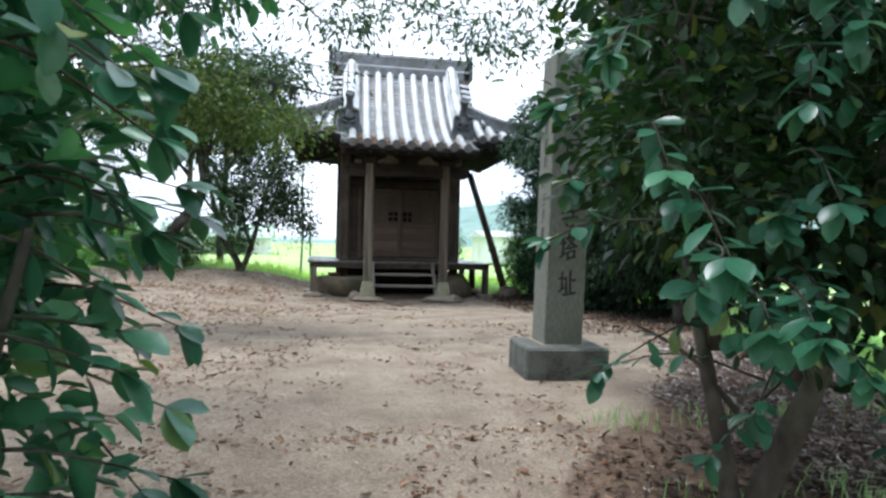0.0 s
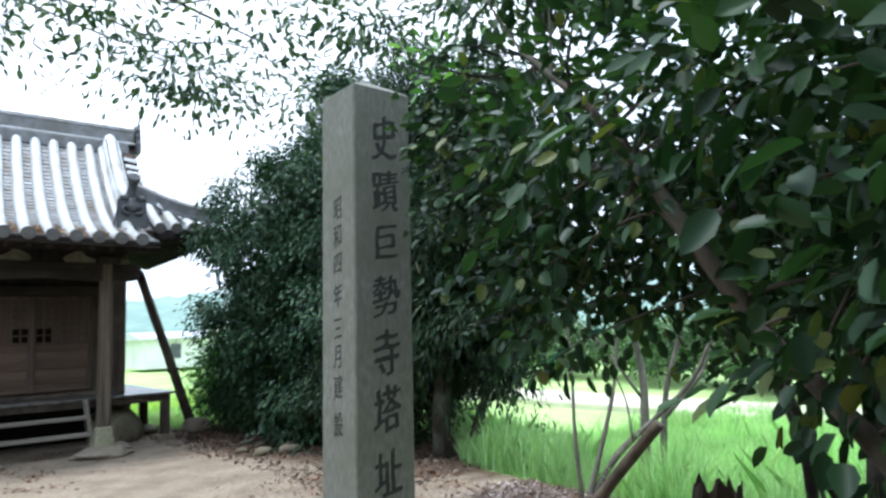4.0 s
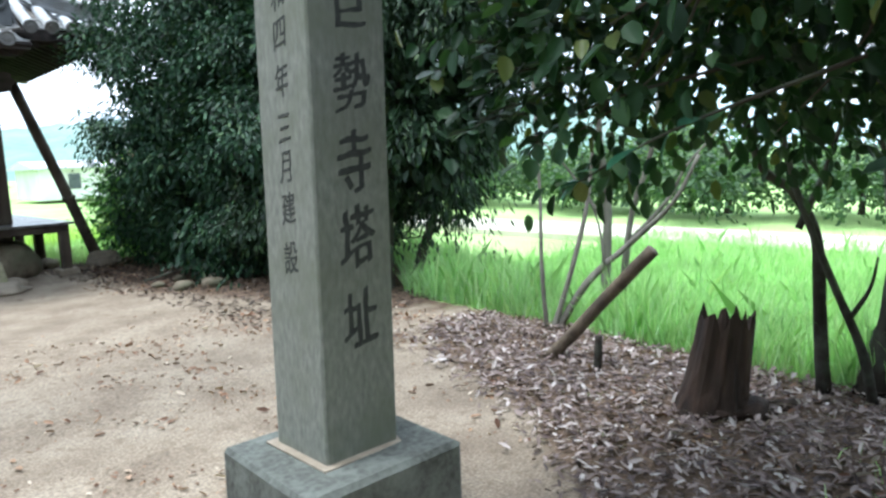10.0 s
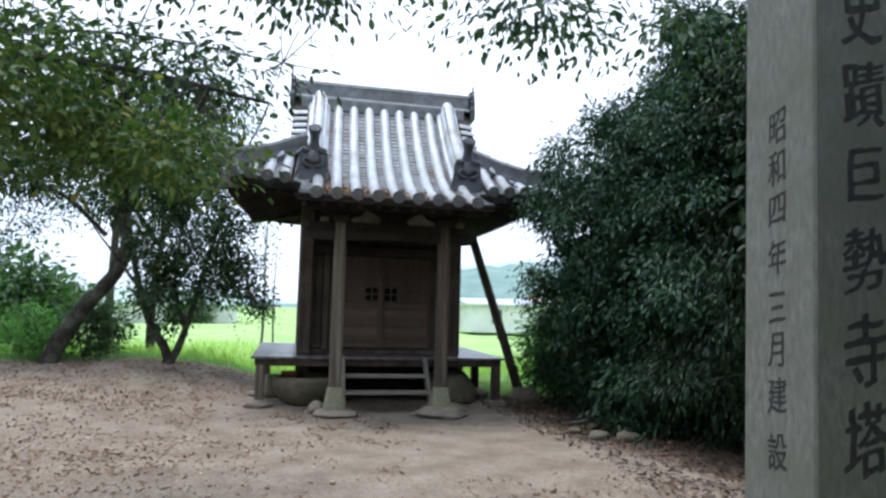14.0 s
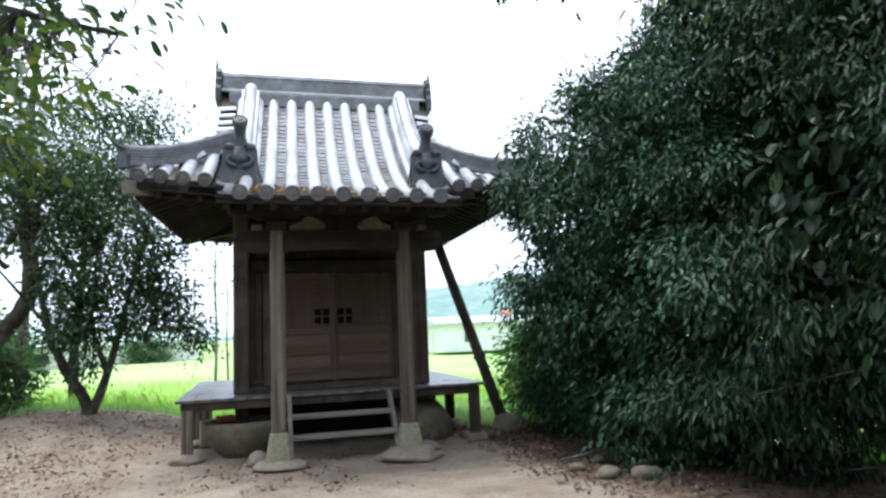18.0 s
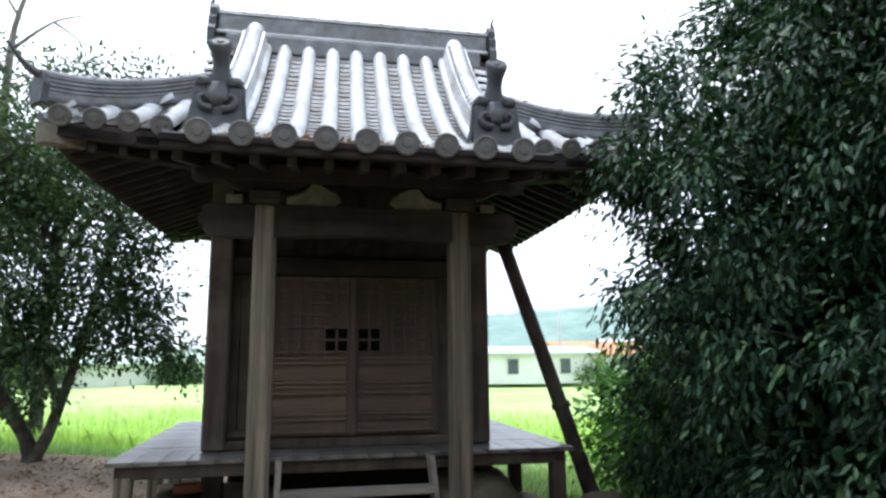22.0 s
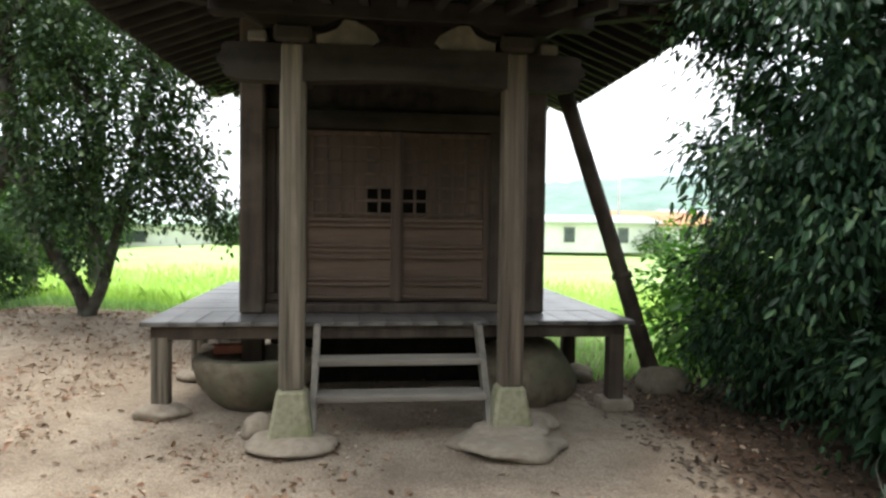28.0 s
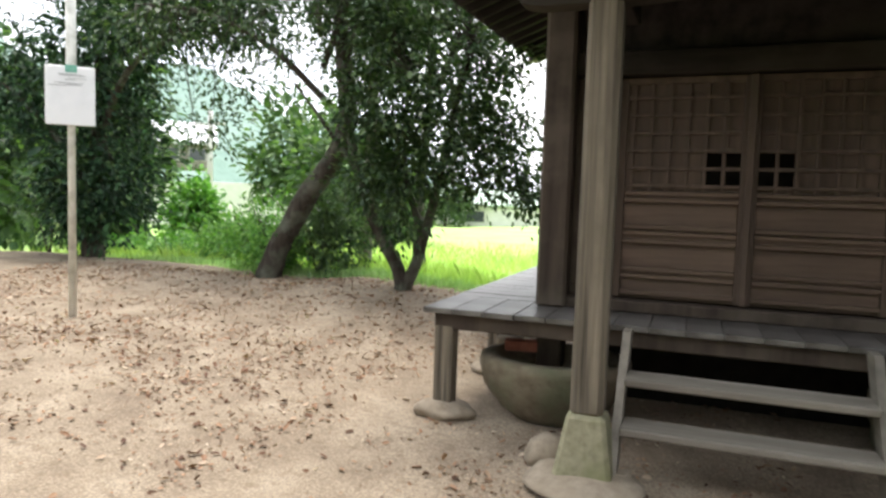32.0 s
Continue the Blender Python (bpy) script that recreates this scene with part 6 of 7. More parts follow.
tree("overhanging_tree", "tall dark-leaved tree with thin branches hanging over the court", (-6.2, -4.2, 0.1),
     [([(-6.2, -4.2, 0.1), (-6.1, -4.2, 1.4), (-5.7, -4.2, 3.0), (-5.0, -4.2, 4.4)], 0.16, 0.07),
      ([(-5.8, -4.2, 2.6), (-4.4, -4.3, 3.1), (-2.8, -4.2, 3.4), (-1.2, -4.4, 3.2)], 0.026, 0.004), ([(-5.4, -4.2, 3.6), (-3.6, -4.5, 4.0), (-1.6, -4.95, 4.05), (-0.3, -4.7, 3.95), (0.9, -4.9, 3.7)], 0.026, 0.004),
      ([(-4.4, -4.3, 3.1), (-3.4, -3.7, 3.3), (-2.3, -3.4, 3.3)], 0.025, 0.006), ([(-1.6, -4.8, 4.0), (-0.9, -5.15, 3.98), (0.0, -5.1, 3.85), (0.6, -5.3, 3.86), (1.4, -5.1, 3.7)], 0.012, 0.004),
      ([(-1.7, -4.95, 4.05), (-0.9, -5.5, 4.08), (-0.1, -5.6, 3.92), (0.5, -6.2, 3.95), (1.2, -6.5, 3.8), (1.7, -7.1, 3.85)], 0.014, 0.003)],
     [(-2.2, -4.35, 3.12, 1.0, 0.5, 0.24), (-3.4, -4.2, 3.2, 1.0, 0.6, 0.35), (-4.4, -4.3, 3.3, 0.9, 0.7, 0.5), (-2.6, -3.6, 3.25, 0.7, 0.4, 0.3), (-1.4, -4.8, 3.75, 1.2, 0.7, 0.22), (0.3, -4.9, 3.65, 1.1, 0.6, 0.2), (1.4, -5.0, 3.6, 0.7, 0.5, 0.22), (-3.3, -4.6, 4.0, 1.1, 0.7, 0.35),
      (-0.6, -5.6, 3.75, 0.7, 0.4, 0.22), (0.3, -6.0, 3.7, 0.6, 0.4, 0.25), (1.0, -6.5, 3.7, 0.6, 0.4, 0.28), (1.6, -7.1, 3.75, 0.6, 0.45, 0.32)],
     800, 9, 0.13, 0.080, 0.48, LEAF_MID, BARK, 52, twigs=220, twig_r=0.006, hollow=0.0, gap=0.2, droop=0.6)

# mostly unseen trees added to shade the court from above and behind its entrance
tree("shading_tree", "unseen broad evergreen tree added to shade the entrance of the court", (0.6, -15.6, -0.4),
     [([(0.6, -15.6, -0.4), (0.5, -15.4, 1.5), (0.2, -14.8, 3.4), (0.0, -13.6, 5.2)], 0.22, 0.08), ([(0.2, -14.8, 3.4), (1.2, -12.8, 4.4), (1.8, -11.2, 4.8)], 0.09, 0.03), ([(0.2, -14.9, 3.2), (-1.4, -13.4, 4.4), (-2.4, -12.2, 5.0)], 0.09, 0.03)],
     [(0.6, -14.2, 4.6, 2.4, 1.6, 1.5), (1.6, -12.6, 4.7, 2.0, 1.2, 0.8), (-2.0, -13.6, 4.9, 1.6, 1.2, 0.7), (0.5, -15.4, 2.2, 2.0, 0.8, 1.6), (1.1, -11.2, 4.5, 1.8, 1.2, 0.5), (1.5, -9.8, 4.8, 1.5, 1.0, 0.45)],
     680, 12, 0.2, 0.11, 0.5, LEAF_EVERGREEN, BARK, 55, twigs=60, hollow=0.2, gap=0.25, core=4)
tree("shading_tree", "broad evergreen tree added beside the court for shade, low branches in view", (-4.9, -9.6, -0.05),
     [([(-4.9, -9.6, -0.05), (-4.8, -9.5, 1.6), (-4.4, -9.0, 3.4), (-3.8, -8.4, 5.0)], 0.2, 0.08), ([(-4.4, -9.0, 3.4), (-3.0, -8.2, 4.6), (-1.6, -7.4, 5.2)], 0.08, 0.03), ([(-4.6, -9.2, 2.7), (-3.9, -8.8, 3.0), (-3.2, -8.55, 3.1), (-2.5, -8.4, 3.15)], 0.03, 0.006)],
     [(-3.9, -8.5, 4.9, 1.8, 1.7, 0.9), (-3.3, -8.6, 2.95, 0.8, 0.6, 0.26), (-2.7, -8.4, 3.1, 0.6, 0.5, 0.2), (-2.6, -8.0, 5.3, 1.2, 1.1, 0.6), (-5.2, -10.2, 3.6, 1.5, 1.5, 1.4), (-5.6, -11.6, 3.0, 1.2, 1.2, 1.3)],
     420, 12, 0.2, 0.11, 0.5, LEAF_EVERGREEN, BARK, 56, twigs=60, hollow=0.2, gap=0.25, core=4)

# unseen ring of trees that dims the light on the hall's front
for k, (x, y, h, w) in enumerate(((-9.5, -4.5, 7, 4.5), (-9.0, -9.0, 7, 4.5), (-7.0, -13.5, 7, 4.5), (-3.4, -17.5, 7, 4.5), (4.0, -16.5, 7, 4.5), (6.6, -14.0, 6, 4.0))):
    tree("shading_tree", "unseen dense evergreen tree added round the court to block light", (x, y, -0.4), [([(x, y, -0.4), (x + 0.1, y, 2.0), (x, y, h * 0.8)], 0.2, 0.05)],
         [(x, y, h * 0.6, w * 0.5, w * 0.5, h * 0.38), (x + 0.8, y, h * 0.3, w * 0.4, w * 0.4, h * 0.3), (x - 0.8, y, h * 0.3, w * 0.4, w * 0.4, h * 0.3)],
         300, 10, 0.25, 0.16, 0.55, LEAF_EVERGREEN, BARK, 80 + k, twigs=0, hollow=0.4, core=24, group="grove")

# bare branches above the trees behind the hall
v, f = joined([limb([(x + 1.35, y - 1.8, z - 0.1) for x, y, z in l], a, b, 6, 0.1, k) for k, (l, a, b) in enumerate((
    ([(-6.6, 8.0, -0.3), (-6.5, 8, 3), (-6.5, 8.0, 6.2), (-6.4, 8.0, 7.2), (-6.1, 8, 8.2)], 0.12, 0.015), ([(-6.5, 8, 6.0), (-7.0, 8, 6.9), (-7.2, 8, 7.9)], 0.04, 0.01), ([(-6.45, 8, 6.5), (-5.9, 8, 7.0), (-5.3, 8, 7.2)], 0.035, 0.008),
    ([(-6.4, 8, 7.0), (-6.7, 8, 7.6), (-6.6, 8, 8.4)], 0.025, 0.006), ([(-6.2, 8, 7.7), (-5.8, 8, 7.9), (-5.4, 8, 7.8)], 0.02, 0.005), ([(-5.9, 8, 7.0), (-5.5, 8, 6.7), (-5.3, 8, 6.2)], 0.02, 0.005)))])
bare = thing("bare_tree", "leafless grey tree standing behind the court", "tree", at=Matrix.Translation((-5.25, 6.2, 0)))
part("trunk", mesh_of("trunk", [tuple(Vector(p) - Vector((-5.25, 6.2, 0))) for p in v], f, True), BARK_PALE, bare)

# saplings on the right-hand rim, stump, log
def sapling(name, label, base, lines, bark=BARK_PALE):
    root = thing(name, label, "sapling", "rim saplings", at=Matrix.Translation(base))
    for k, (l, a, b) in enumerate(lines):
        v, f = limb([Vector(p) - Vector(base) for p in l], a, b, 8, 0.15, k)
        part("stem", mesh_of("stem", v, f, True), bark, root)


sapling("sapling_clump", "clump of thin bare pale saplings on the rim of the court", (3.0, -6.62, -0.05),
        [([(3.0, -6.62, -0.05), (3.0, -6.58, 0.5), (3.1, -6.5, 1.1), (3.15, -6.4, 2.2)], 0.022, 0.010), ([(3.02, -6.65, -0.05), (3.12, -6.75, 0.4), (3.3, -6.8, 0.95), (3.4, -6.8, 1.5)], 0.028, 0.012),
         ([(3.04, -6.66, -0.05), (3.2, -6.85, 0.35), (3.45, -7.05, 0.62), (3.6, -7.35, 0.95), (3.7, -7.5, 1.3)], 0.036, 0.014), ([(3.3, -6.95, 0.45), (3.3, -6.9, 0.8), (3.25, -6.8, 1.1)], 0.012, 0.005)])
sapling("sapling_pair", "pair of pale bare trunks standing in the grass", (4.25, -6.38, -0.5),
        [([(4.25, -6.38, -0.5), (4.23, -6.41, 0.2), (4.31, -6.38, 0.9), (4.25, -6.33, 1.6), (4.37, -6.28, 2.8)], 0.06, 0.022), ([(4.33, -6.5, -0.5), (4.35, -6.53, 0.2), (4.41, -6.58, 0.8), (4.5, -6.73, 1.4), (4.6, -6.78, 2.4)], 0.045, 0.016), ([(4.37, -6.55, 0.5), (4.6, -6.83, 0.9), (4.65, -6.98, 1.2), (4.85, -7.18, 1.5)], 0.024, 0.008), ([(4.27, -6.38, 0.7), (4.05, -6.13, 1.2), (3.95, -5.88, 1.5)], 0.018, 0.006)])
sapling("thin_trunk", "thin crooked dark sapling at the court's edge", (2.75, -8.62, -0.02),
        [([(2.75, -8.62, -0.02), (2.78, -8.58, 0.4), (2.76, -8.55, 0.85), (2.66, -8.46, 1.1), (2.5, -8.33, 1.28), (2.4, -8.2, 1.9)], 0.042, 0.018), ([(2.7, -8.48, 0.9), (2.8, -8.6, 1.3), (2.9, -8.7, 1.9)], 0.02, 0.008)], BARK)
sapling("thin_trunk", "thin dark forked sapling beside a mossy trunk", (2.72, -8.86, -0.02),
        [([(2.72, -8.86, -0.02), (2.68, -8.8, 0.3), (2.55, -8.65, 0.75), (2.5, -8.5, 1.2), (2.4, -8.4, 1.8)], 0.03, 0.012), ([(2.62, -8.75, 0.45), (2.66, -8.83, 0.62), (2.65, -8.86, 0.78)], 0.014, 0.006)], BARK)
sapling("mossy_trunk", "mossy grey leaning trunk at the court's edge", (2.95, -8.82, -0.05),
        [([(2.95, -8.82, -0.05), (2.98, -8.9, 0.3), (3.0, -8.92, 0.8), (2.92, -8.85, 1.5), (2.8, -8.75, 2.6)], 0.14, 0.06)], BARK)


def broken_stump(x, y, r, h):
    root = thing("rotten_stump", "broken rotten reddish-brown tree stump among dead leaves", "tree stump", at=Matrix.Translation((x, y, ground_z(x, y) - 0.03)))
    rr = random.Random(6)
    seg, verts, faces = 34, [], []
    rows = 9
    ragged = [h * (0.90 + 0.10 * noise.noise(Vector((math.cos(a * 0.185) * 1.7, math.sin(a * 0.185) * 1.7, 3))) + rr.choice((-0.10, -0.03, 0.0, 0.02, 0.09))) for a in range(seg)]
    for j in range(rows):
        t = j / (rows - 1)
        for k in range(seg):
            a = 2 * math.pi * k / seg
            w = r * (0.98 - 0.14 * t + 0.30 * (1 - t) ** 4) * (1 + 0.10 * noise.noise(Vector((math.cos(a) * 3, math.sin(a) * 3, t * 0.7))) + rr.uniform(-0.02, 0.02))
            verts.append((w * math.cos(a) + 0.07 * t, w * math.sin(a) - 0.05 * t, ragged[k] * t))
    for j in range(rows - 1):
        for k in range(seg):
            faces.append((j * seg + k, j * seg + (k + 1) % seg, (j + 1) * seg + (k + 1) % seg, (j + 1) * seg + k))
    last = (rows - 1) * seg
    for k in range(seg):
        a = 2 * math.pi * k / seg
        verts.append((r * 0.5 * math.cos(a) + 0.07, r * 0.5 * math.sin(a) - 0.05, ragged[k] * 0.72))
    for k in range(seg):
        faces.append((last + k, last + (k + 1) % seg, last + seg + (k + 1) % seg, last + seg + k))
    verts.append((0.06, 0, h * 0.5))
    for k in range(seg):
        faces.append((last + seg + k, last + seg + (k + 1) % seg, len(verts) - 1))
    part("stump", mesh_of("stump", verts, faces), ROTTEN, root)
    part("fallen_bark", boulder(0.20, 0.12, 0.09, 9, 0.9, 0.6), ROTTEN, root, at=pose(0.12, -0.17, 0.03, 12, 8, -25))


broken_stump(2.16, -8.24, 0.16, 0.57)
log = thing("leaning_log", "stripped round log leaning out of the leaf litter", "log", at=Matrix.Translation((2.45, -7.05, -0.03)))
v, f = limb([(-0.05, 0.06, -0.05), (0.0, -0.2, 0.24), (0.02, -0.44, 0.51), (0.05, -0.70, 0.79)], 0.044, 0.04, 14, 0.08, 2)
part("shaft", mesh_of("shaft", v, f, True), LOG_WOOD, log)
stake = thing("short_stake", "short dark wooden stake in the leaf litter", "stake", at=Matrix.Translation((2.36, -7.46, -0.03)))
v, f = limb([(0, 0, 0), (0.0, 0, 0.1), (0.01, 0.0, 0.25)], 0.028, 0.024, 8, 0.2, 5)
part("shaft", mesh_of("shaft", v, f, True), BARK, stake)
fallen = thing("fallen_branch", "bare fallen branch lying under the evergreen bush", "branch", at=Matrix.Translation((2.45, -1.75, 0.03)))
v, f = joined([limb(l, a, b, 6, 0.15, 3) for l, a, b in (([(-0.5, 0.2, 0.0), (0, 0, 0.10), (0.5, -0.4, 0.05)], 0.016, 0.007), ([(0, 0, 0.10), (0.3, 0.1, 0.2), (0.6, 0.0, 0.22)], 0.01, 0.004), ([(-0.2, 0.1, 0.05), (-0.1, 0.3, 0.15), (0.1, 0.5, 0.18)], 0.008, 0.003))])
part("branch", mesh_of("branch", v, f, True), BARK, fallen)

# ---- sign ----
sign = thing("notice_sign", "white notice board with a faded picture on a flaking white pole", "sign", at=pose(-5.90, 1.36, ground_z(-5.90, 1.36) - 0.02, 0, 0, 42))
v, f = lathe([(0.036, 0), (0.034, 1.9), (0.046, 1.92), (0.046, 3.1), (0.03, 3.12)], 14)
part("pole", mesh_of("pole", v, f, True), POLE_WHITE, sign)
part("board", block(0.42, 0.022, 0.55, 0.006), BOARD_WHITE, sign, at=Matrix.Translation((0, -0.055, 1.86)))
rr = random.Random(2)
for k in range(16):
    part("print", block(rr.uniform(0.05, 0.16), 0.003, rr.uniform(0.004, 0.011), 0), SIGN_GREY, sign, at=Matrix.Translation((rr.uniform(-0.12, 0.12), -0.067 - 0.0002 * k, 2.27 + rr.uniform(-0.06, 0.06))))
part("print", block(0.10, 0.003, 0.07, 0.0), SIGN_GREEN, sign, at=Matrix.Translation((0.01, -0.0695, 2.35)))

# ---- grass, rice and fallen leaves ----
def scatter_leaves(name, label, count, sampler, length, aspect, mat, seed, category="fallen leaves", stand=0.0):
    rng = np.random.default_rng(seed)
    p = []
    while len(p) < count:
        x, y = sampler(rng)
        p.append((x, y, ground_z(x, y) + 0.006 + rng.uniform(0, stand)))
    p = np.array(p)
    d = rng.normal(size=(count, 3)) * np.array([1, 1, 0.22])
    nrm = np.array([0, 0, 1.0]) + rng.normal(size=(count, 3)) * 0.35
    s = length * rng.uniform(0.5, 1.25, count)
    me = welded(name, leaf_verts(p, d, nrm, s, s * aspect, 0.3, -0.15))
    return tagged(part(name, me, mat), label, category, kind="stuff")


def court_spot(rng):
    while True:
        x, y = rng.uniform(-9, 3), rng.uniform(-12, 4.3)
        if x > 1.3 and y > -6 and x > 2.9:
            continue
        if rng.uniform() < 0.16 + 0.8 * noise.noise(Vector((x * 0.55, y * 0.55, 9))) + 0.75 * noise.noise(Vector((x * 2.1, y * 2.1, 4))) + 0.55 * smooth(-1.2, -3.6, x) * smooth(-4.5, -1.5, y):
            return x, y


def litter_spot(rng):
    while True:
        x, y = rng.uniform(0.6, 3.1), rng.uniform(-11.5, -5.8)
        if rng.uniform() < smooth(-0.3, 0.35, x - litter_edge(y)) and x < right_edge(y) + 0.2:
            return x, y


def start_spot(rng):
    while True:
        x, y = rng.uniform(-3.6, 2.0), rng.uniform(-12.4, -9.0)
        if min(math.hypot(x - 0.7, y + 10.6), math.hypot(x - 0.45, y + 11.2)) < 1.5 * rng.uniform(0.6, 1) or math.hypot(x + 2.9, y + 11.4) < 1.1:
            return x, y


def bush_spot(rng):
    return 3.6 - 2.0 * rng.uniform() ** 1.2, rng.uniform(-5.2, 1.6)


scatter_leaves("court_leaves", "dry brown leaves scattered over the sandy court", 10500, court_spot, 0.052, 0.5, LITTER, 61)
scatter_leaves("court_crumbs", "small crumbled leaf bits scattered over the sandy court", 24000, court_spot, 0.024, 0.6, LITTER, 62)
scatter_leaves("leaf_litter", "thick layer of pale dry leaves at the court's edge", 15000, litter_spot, 0.060, 0.32, STRAW, 63, stand=0.03)
scatter_leaves("bush_litter", "dry leaves lying under the evergreen bush", 3400, bush_spot, 0.06, 0.4, DARK_LITTER, 64, stand=0.02)
scatter_leaves("start_litter", "dark dead leaves under the camellias", 4200, start_spot, 0.06, 0.4, DARK_LITTER, 65, stand=0.01)


def roof_spot_leaves():
    """Dry needles and leaves caught between the tile rows above the porch eave."""
    rng = np.random.default_rng(66)
    n = 700
    ch = rng.integers(-4, 4, n)
    u = 2.35 + rng.beta(1.6, 2.2, n) * 0.75
    p = np.c_[(ch + 0.5) * STEP + rng.normal(0, 0.035, n), CY - u, slope(u) + rng.uniform(0.0, 0.03, n)]
    s = rng.uniform(0.03, 0.09, n)
    d = rng.normal(size=(n, 3)) * np.array([1, 1, 0.35])
    tagged(part("roof_litter", at=TWIST, mat=LITTER, me=welded("roof_litter", leaf_verts(p, d, np.array([0, 0, 1.0]) + rng.normal(size=(n, 3)) * 0.5, s, s * 0.3, 0.2, 0.1))), "dry leaves and needles caught between the roof tiles", "fallen leaves", kind="stuff")


roof_spot_leaves()


def blades(name, label, count, sampler, height, width, mat, seed, category="grass"):
    rng = np.random.default_rng(seed)
    p = np.array([sampler(rng) for _ in range(count)])
    z = np.array([ground_z(x, y) for x, y in p])
    h = height * rng.uniform(0.5, 1.2, count)
    a = rng.uniform(0, 2 * math.pi, count)
    side = np.c_[np.cos(a), np.sin(a), np.zeros(count)] * (width / 2)
    base = np.c_[p, z - 0.01]
    lean = rng.normal(size=(count, 3)) * np.array([1, 1, 0]) * h[:, None] * 0.28
    mid = base + lean * 0.35 + np.c_[np.zeros((count, 2)), h * 0.6]
    tip = base + lean + np.c_[np.zeros((count, 2)), h]
    verts = np.stack([base - side, base + side, mid + side * 0.7, tip, mid - side * 0.7], axis=1).reshape(-1, 3)
    return tagged(part(name, array_mesh(name, verts, 5), mat), label, category, kind="stuff")


def east_spot(rng):
    while True:
        y = rng.uniform(-13, -2)
        x = right_edge(y) + 0.1 + rng.beta(1, 2.2) * 12
        if x < 14:
            return x, y


def rear_spot(rng):
    while True:
        x, y = rng.uniform(-16, 10), 4.8 + rng.beta(1, 2.4) * 18
        if y > 4.7 + 0.35 * max(0, -x - 5) * 0.6 + 0.25 * noise.noise(Vector((x * 1.5, 0, 0))):
            return x, y


def rim_spot(rng):
    x = rng.uniform(-12, -1.5)
    return x, 4.75 + rng.normal() * 0.16 + 0.3 * max(0, -x - 6)


blades("east_grass", "tall bright green grass on the low field beside the court", 70000, east_spot, 0.30, 0.012, GRASS, 71)
def tuft_spot(rng):
    while True:
        x, y = east_spot(rng)
        if noise.noise(Vector((x * 1.3, y * 1.3, 2))) > 0.12:
            return x, y


blades("grass_tufts", "taller clumps of bright grass on the low field", 16000, tuft_spot, 0.52, 0.013, GRASS, 76)
blades("rice_field", "bright green rice growing in the field behind the hall", 52000, rear_spot, 0.32, 0.014, RICE, 72, "rice")
blades("rim_grass", "short green grass along the court's rim", 9000, rim_spot, 0.13, 0.010, GRASS, 73)
blades("side_grass", "short grass beside the temple veranda", 5000, lambda r: (r.uniform(1.9, 4.5), r.uniform(1.6, 4.8)), 0.15, 0.010, GRASS, 74)
blades("weed_tufts", "small grass tufts among the litter near the path", 500, lambda r: (r.choice([0.15, 0.75, 1.3, 2.0]) + r.normal() * 0.12, r.choice([-10.6, -10.3, -9.2]) + r.normal() * 0.1), 0.12, 0.008, GRASS, 75)


# ---- the distance ----
DRY_TRACK = surface("pale_dry_track", (0.50, 0.46, 0.36), (0.66, 0.62, 0.50), 1.5, 0.95, None, (0.42, 0.46, 0.26), 0.8, 0.4)

def house(label, x, y, w, d, h, roof_mat, rise, windows, turn=0, wall=WALL_WHITE, name="house", z=-0.62):
    root = thing(name, label, "house", at=pose(x, y, z, 0, 0, turn))
    part("wall", block(w, d, h, 0.02), wall, root)
    o = 0.45
    b = prism([(-d / 2 - o, 0), (d / 2 + o, 0), (d / 2 + o, 0.14), (0, rise + 0.14), (-d / 2 - o, 0.14)], w + 2 * o)
    part("roof", b, roof_mat, root, at=Matrix.Translation((w / 2 + o, 0, h)) @ Matrix.Rotation(math.pi / 2, 4, "Z"))
    for wx, wz, ww, wh in windows:
        win = part("window", block(ww + 0.12, 0.06, wh + 0.12, 0.01), CONCRETE, root, at=Matrix.Translation((wx, -d / 2 - 0.02, wz)))
        part("pane", block(ww, 0.03, wh, 0.0), WINDOW_DARK, win, at=Matrix.Translation((0, -0.03, 0.06)))
    return root


house("low white house with pale grey roof beyond the field", 17.5, 47, 9, 6, 2.2, ROOF_GREY, 0.5, [(-2.2, 0.7, 0.8, 1.1), (2.0, 0.7, 0.8, 1.1)])
house("house with an orange tiled roof beyond the rice field", 25.5, 52, 8, 6, 2.1, ROOF_ORANGE, 1.1, [(-2, 0.8, 1.0, 1.0), (1.5, 0.8, 1.0, 1.0)])
house("long white shed with pale green roof beyond the field", -13.5, 50, 15, 6, 1.6, ROOF_GREEN, 1.2, [(-3.2, 0.3, 1.7, 0.8)], name="shed")
house("dark timbered house with bright grey roof among distant trees", -41.6, 40.5, 7.2, 6, 1.9, ROOF_PALE, 1.9, [(-2.2, 0.6, 1.6, 0.9), (0.3, 0.6, 1.6, 0.9), (2.5, 0.6, 1.2, 0.9)], 42, WALL_BROWN, z=3.2)
house("white farm building in the far distance", 36, 60, 12, 7, 2.4, ROOF_GREY, 1.2, [(-2, 0.8, 1, 1)])
for k, (x, y, l, a, h) in enumerate(((-38.5, 39, 22, 42, 2.9), (-29, 29, 26, 42, 1.3))):
    ob = part("garden_wall", block(l, 0.4, h, 0.03), WALL_WHITE, at=pose(x, y, -0.7, 0, 0, a))
    tagged(ob, "pale concrete retaining wall beyond the court", "wall", "garden walls")
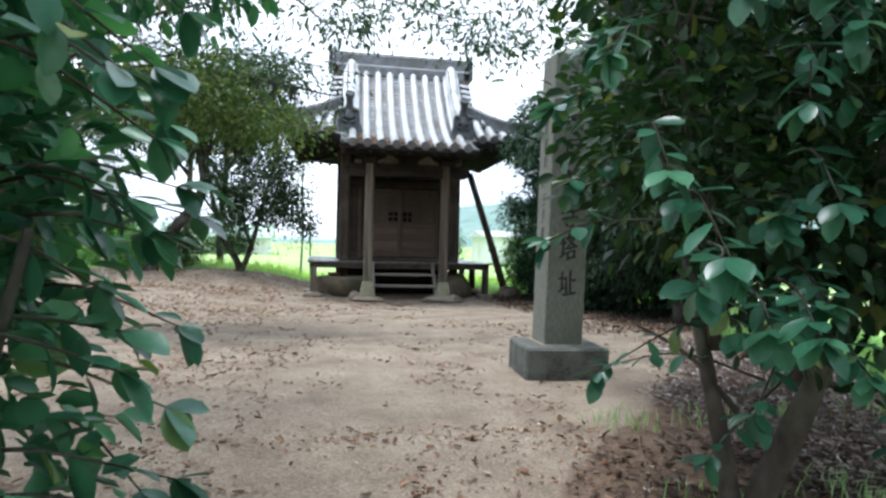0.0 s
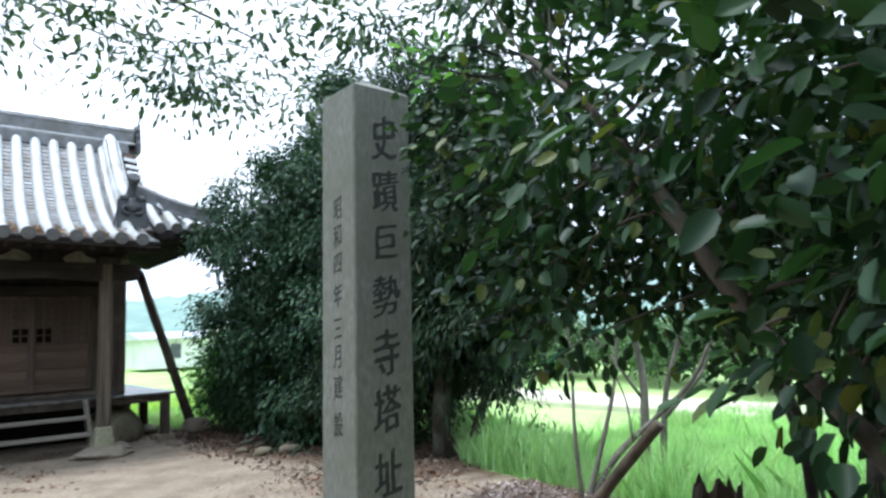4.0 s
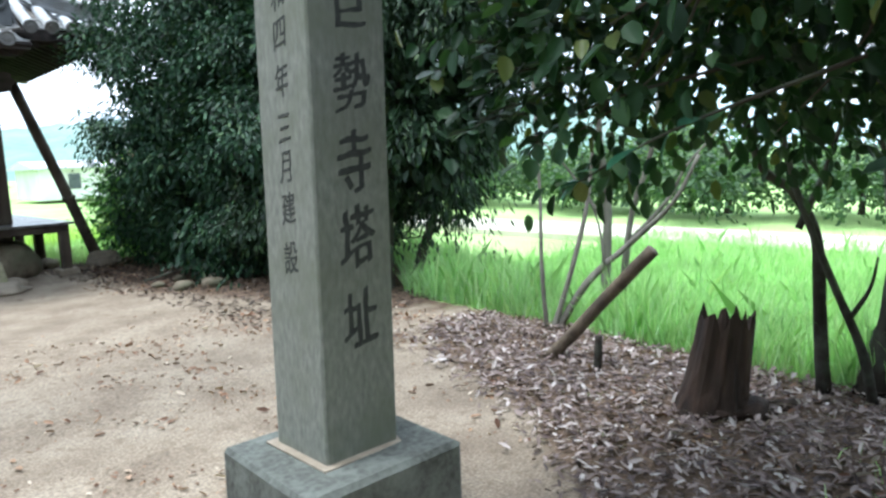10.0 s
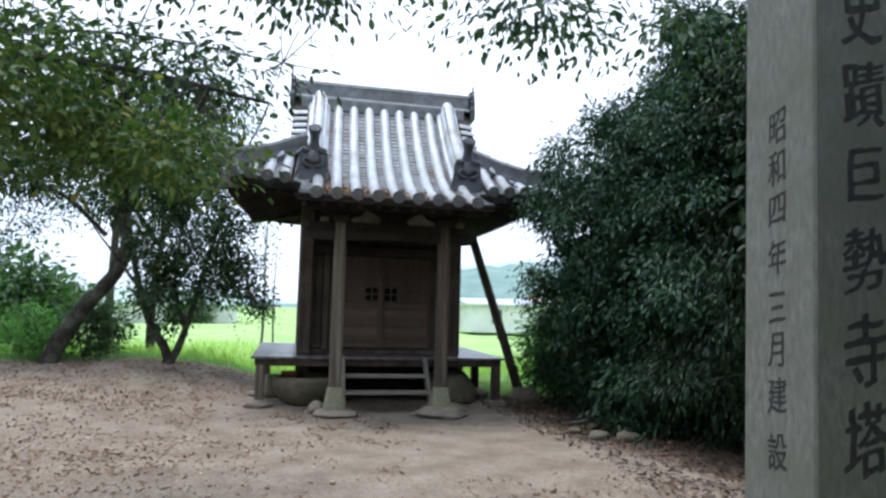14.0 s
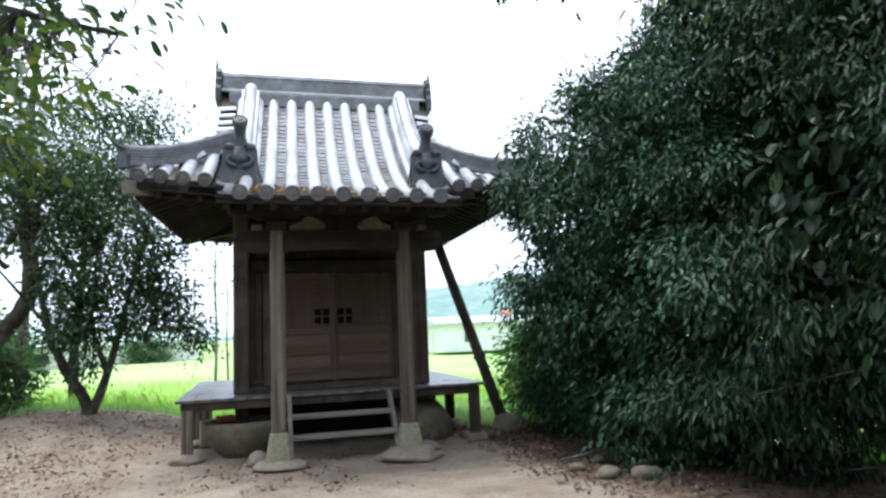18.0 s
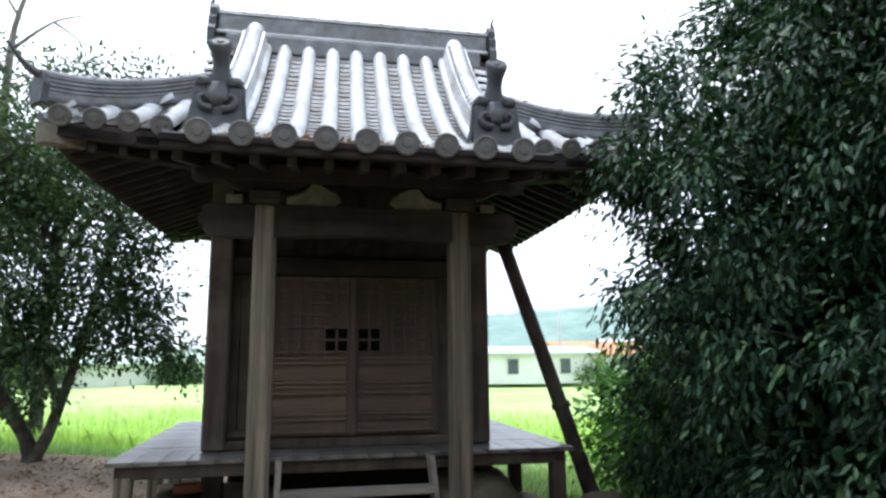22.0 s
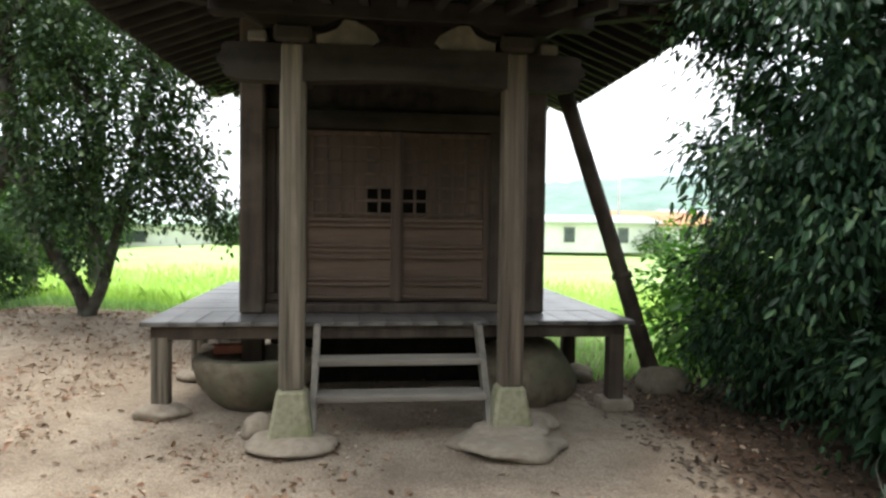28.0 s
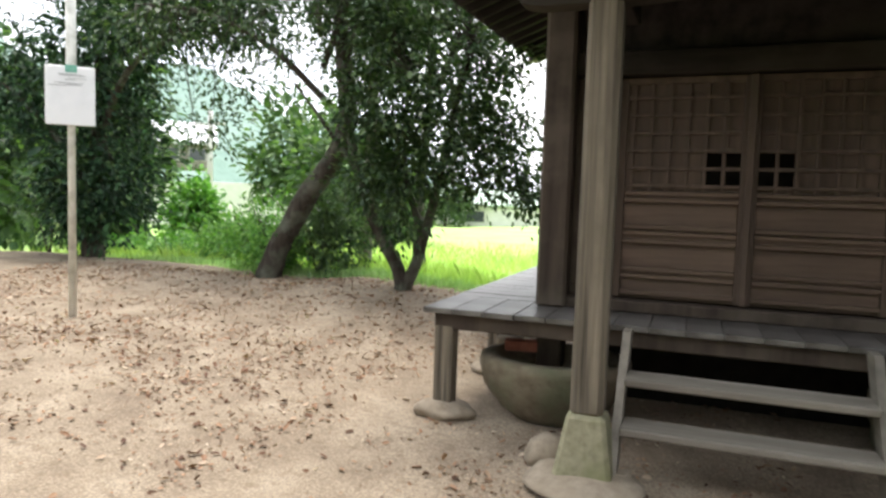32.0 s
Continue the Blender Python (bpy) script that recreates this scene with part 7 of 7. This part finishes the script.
for k, (x, y, h) in enumerate(((-19.5, 19.6, 5.4), (21.5, 50, 7), (-7, 60, 8), (30, 48, 8))):
    v, f = lathe([(0.14, 0), (0.10, h), (0.05, h + 0.02)], 10)
    root = tagged(part("utility_pole", mesh_of("utility_pole", v, f, True), CONCRETE, at=pose(x, y, -0.65)), "pale concrete utility pole in the distance", "utility pole", "utility poles")
    part("crossarm", block(1.6, 0.1, 0.1, 0.01), CONCRETE, root, at=Matrix.Translation((0, 0, h - 0.6)))


tree("slender_saplings", "two slender saplings with sparse leaves beside the field", (-2.35, 15, -0.6),
     [([(-2.35, 15, -0.6), (-2.3, 15, 1.5), (-2.35, 15, 3.2), (-2.3, 15, 4.6)], 0.06, 0.015), ([(-1.95, 15.3, -0.5), (-2.0, 15.3, 1.6), (-1.95, 15.3, 3.4)], 0.05, 0.012)],
     [(-2.3, 15, 3.4, 0.5, 0.5, 1.3), (-2.6, 15, 1.2, 0.9, 0.5, 0.8)], 60, 9, 0.16, 0.10, 0.5, LEAF_FAR, BARK_PALE, 131, "sapling", twigs=40, hollow=0.1)


def far_tree(x, y, h, w, seed, label, mat=LEAF_FAR, per=10, group="distant trees"):
    z = -0.65
    tree("distant_tree", label, (x, y, z), [([(x, y, z), (x + 0.1, y, z + h * 0.4), (x, y, z + h * 0.85)], 0.04 * h, 0.02)],
         [(x, y, z + h * 0.58, w * 0.5, w * 0.5, h * 0.40), (x + w * 0.25, y, z + h * 0.36, w * 0.35, w * 0.35, h * 0.32), (x - w * 0.28, y, z + h * 0.34, w * 0.35, w * 0.35, h * 0.32)],
         260, per, 0.06 * h, 0.07 * h, 0.6, mat, BARK, seed, twigs=0, hollow=0.3, group=group)


R = random.Random(17)
for k in range(20):
    far_tree(17.0 + R.uniform(-1, 2.5) + 0.3 * k, -20 + 1.8 * k + R.uniform(-0.6, 0.6), R.uniform(2.2, 3.6), R.uniform(3.4, 4.6), 100 + k, "leafy tree in the hedge across the low field")
for k, (x, y, h, w) in enumerate(((-11.5, 20, 4.2, 2.6), (-16.5, 25, 6, 4), (-36, 29, 11, 8), (-25, 36, 9, 7), (-24, 13, 6, 5), (-17.4, 13.2, 2.3, 1.2), (-18.5, 9.0, 5.5, 4), (-48, 34, 10, 10), (-18, 44, 4, 4), (11, 55, 3.5, 4), (22, 44, 2.2, 3), (28, 45, 3, 3), (-9, 46, 2.6, 3), (-13.5, 3.5, 5.5, 3.2), (-30, 18, 8, 6), (-16, 2, 6, 5))):
    far_tree(x, y, h, w, 140 + k, "leafy green tree standing beyond the court")
for k, (x, y, h, w) in enumerate(((-13.4, 11.7, 2.7, 1.3), (-9.6, 9.6, 1.5, 1.5), (-11.2, 8.2, 1.2, 1.6), (-15.2, 10.2, 1.4, 2.0))):
    far_tree(x, y, h, w, 170 + k, "light green vine-covered thicket beyond the court", LEAF_SHRUB, 12, "green thickets")


def hills():
    """Wooded hills on the horizon: an uneven ridge with a rough skin."""
    for name, r0, base, amp, seed, a0, a1 in (("wooded_hill", 210, 19, 11, 3, -70, 120), ("far_hill", 420, 34, 26, 8, -90, 140)):
        verts, faces = [], []
        n, m = 200, 9
        for i in range(n + 1):
            a = radians(a0 + (a1 - a0) * i / n)
            h = base + amp * noise.noise(Vector((math.cos(a) * 3.0, math.sin(a) * 3.0, seed))) + 0.08 * r0 * 0.1 * noise.noise(Vector((i * 0.7, seed, 0)))
            h *= 1 + (1.9 if name == "wooded_hill" else 0.6) * smooth(24, 48, math.degrees(a)) + 0.2 * smooth(-8, -22, math.degrees(a)) - 0.85 * smooth(-12, -4, math.degrees(a)) * smooth(26, 18, math.degrees(a))
            for j in range(m):
                t = j / (m - 1)
                rr_ = r0 + 90 * t
                z = -2 + max(2, h) * math.sin(t * math.pi / 2) * (1 + 0.05 * noise.noise(Vector((i * 0.9, j * 1.7, seed))))
                verts.append((-math.sin(a) * rr_, math.cos(a) * rr_, z))
        for i in range(n):
            for j in range(m - 1):
                faces.append((i * m + j, (i + 1) * m + j, (i + 1) * m + j + 1, i * m + j + 1))
        # distance haze is mixed into the pale blue-green base colours
        mat = surface(name + "_woods_in_haze", *(((0.15, 0.235, 0.20), (0.24, 0.33, 0.285)) if name == "wooded_hill" else ((0.42, 0.52, 0.56), (0.50, 0.60, 0.63))), 0.09, 1.0, bump=1.0, distance=2.0)
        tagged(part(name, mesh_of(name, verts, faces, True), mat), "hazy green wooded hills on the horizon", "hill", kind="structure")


hills()
# pale track between the low field and the hedge
tagged(part("dirt_track", block(2.2, 40, 0.3, 0.05), DRY_TRACK, at=pose(14.2, -4, -0.95)), "pale dry track across the low field", "track", kind="structure")
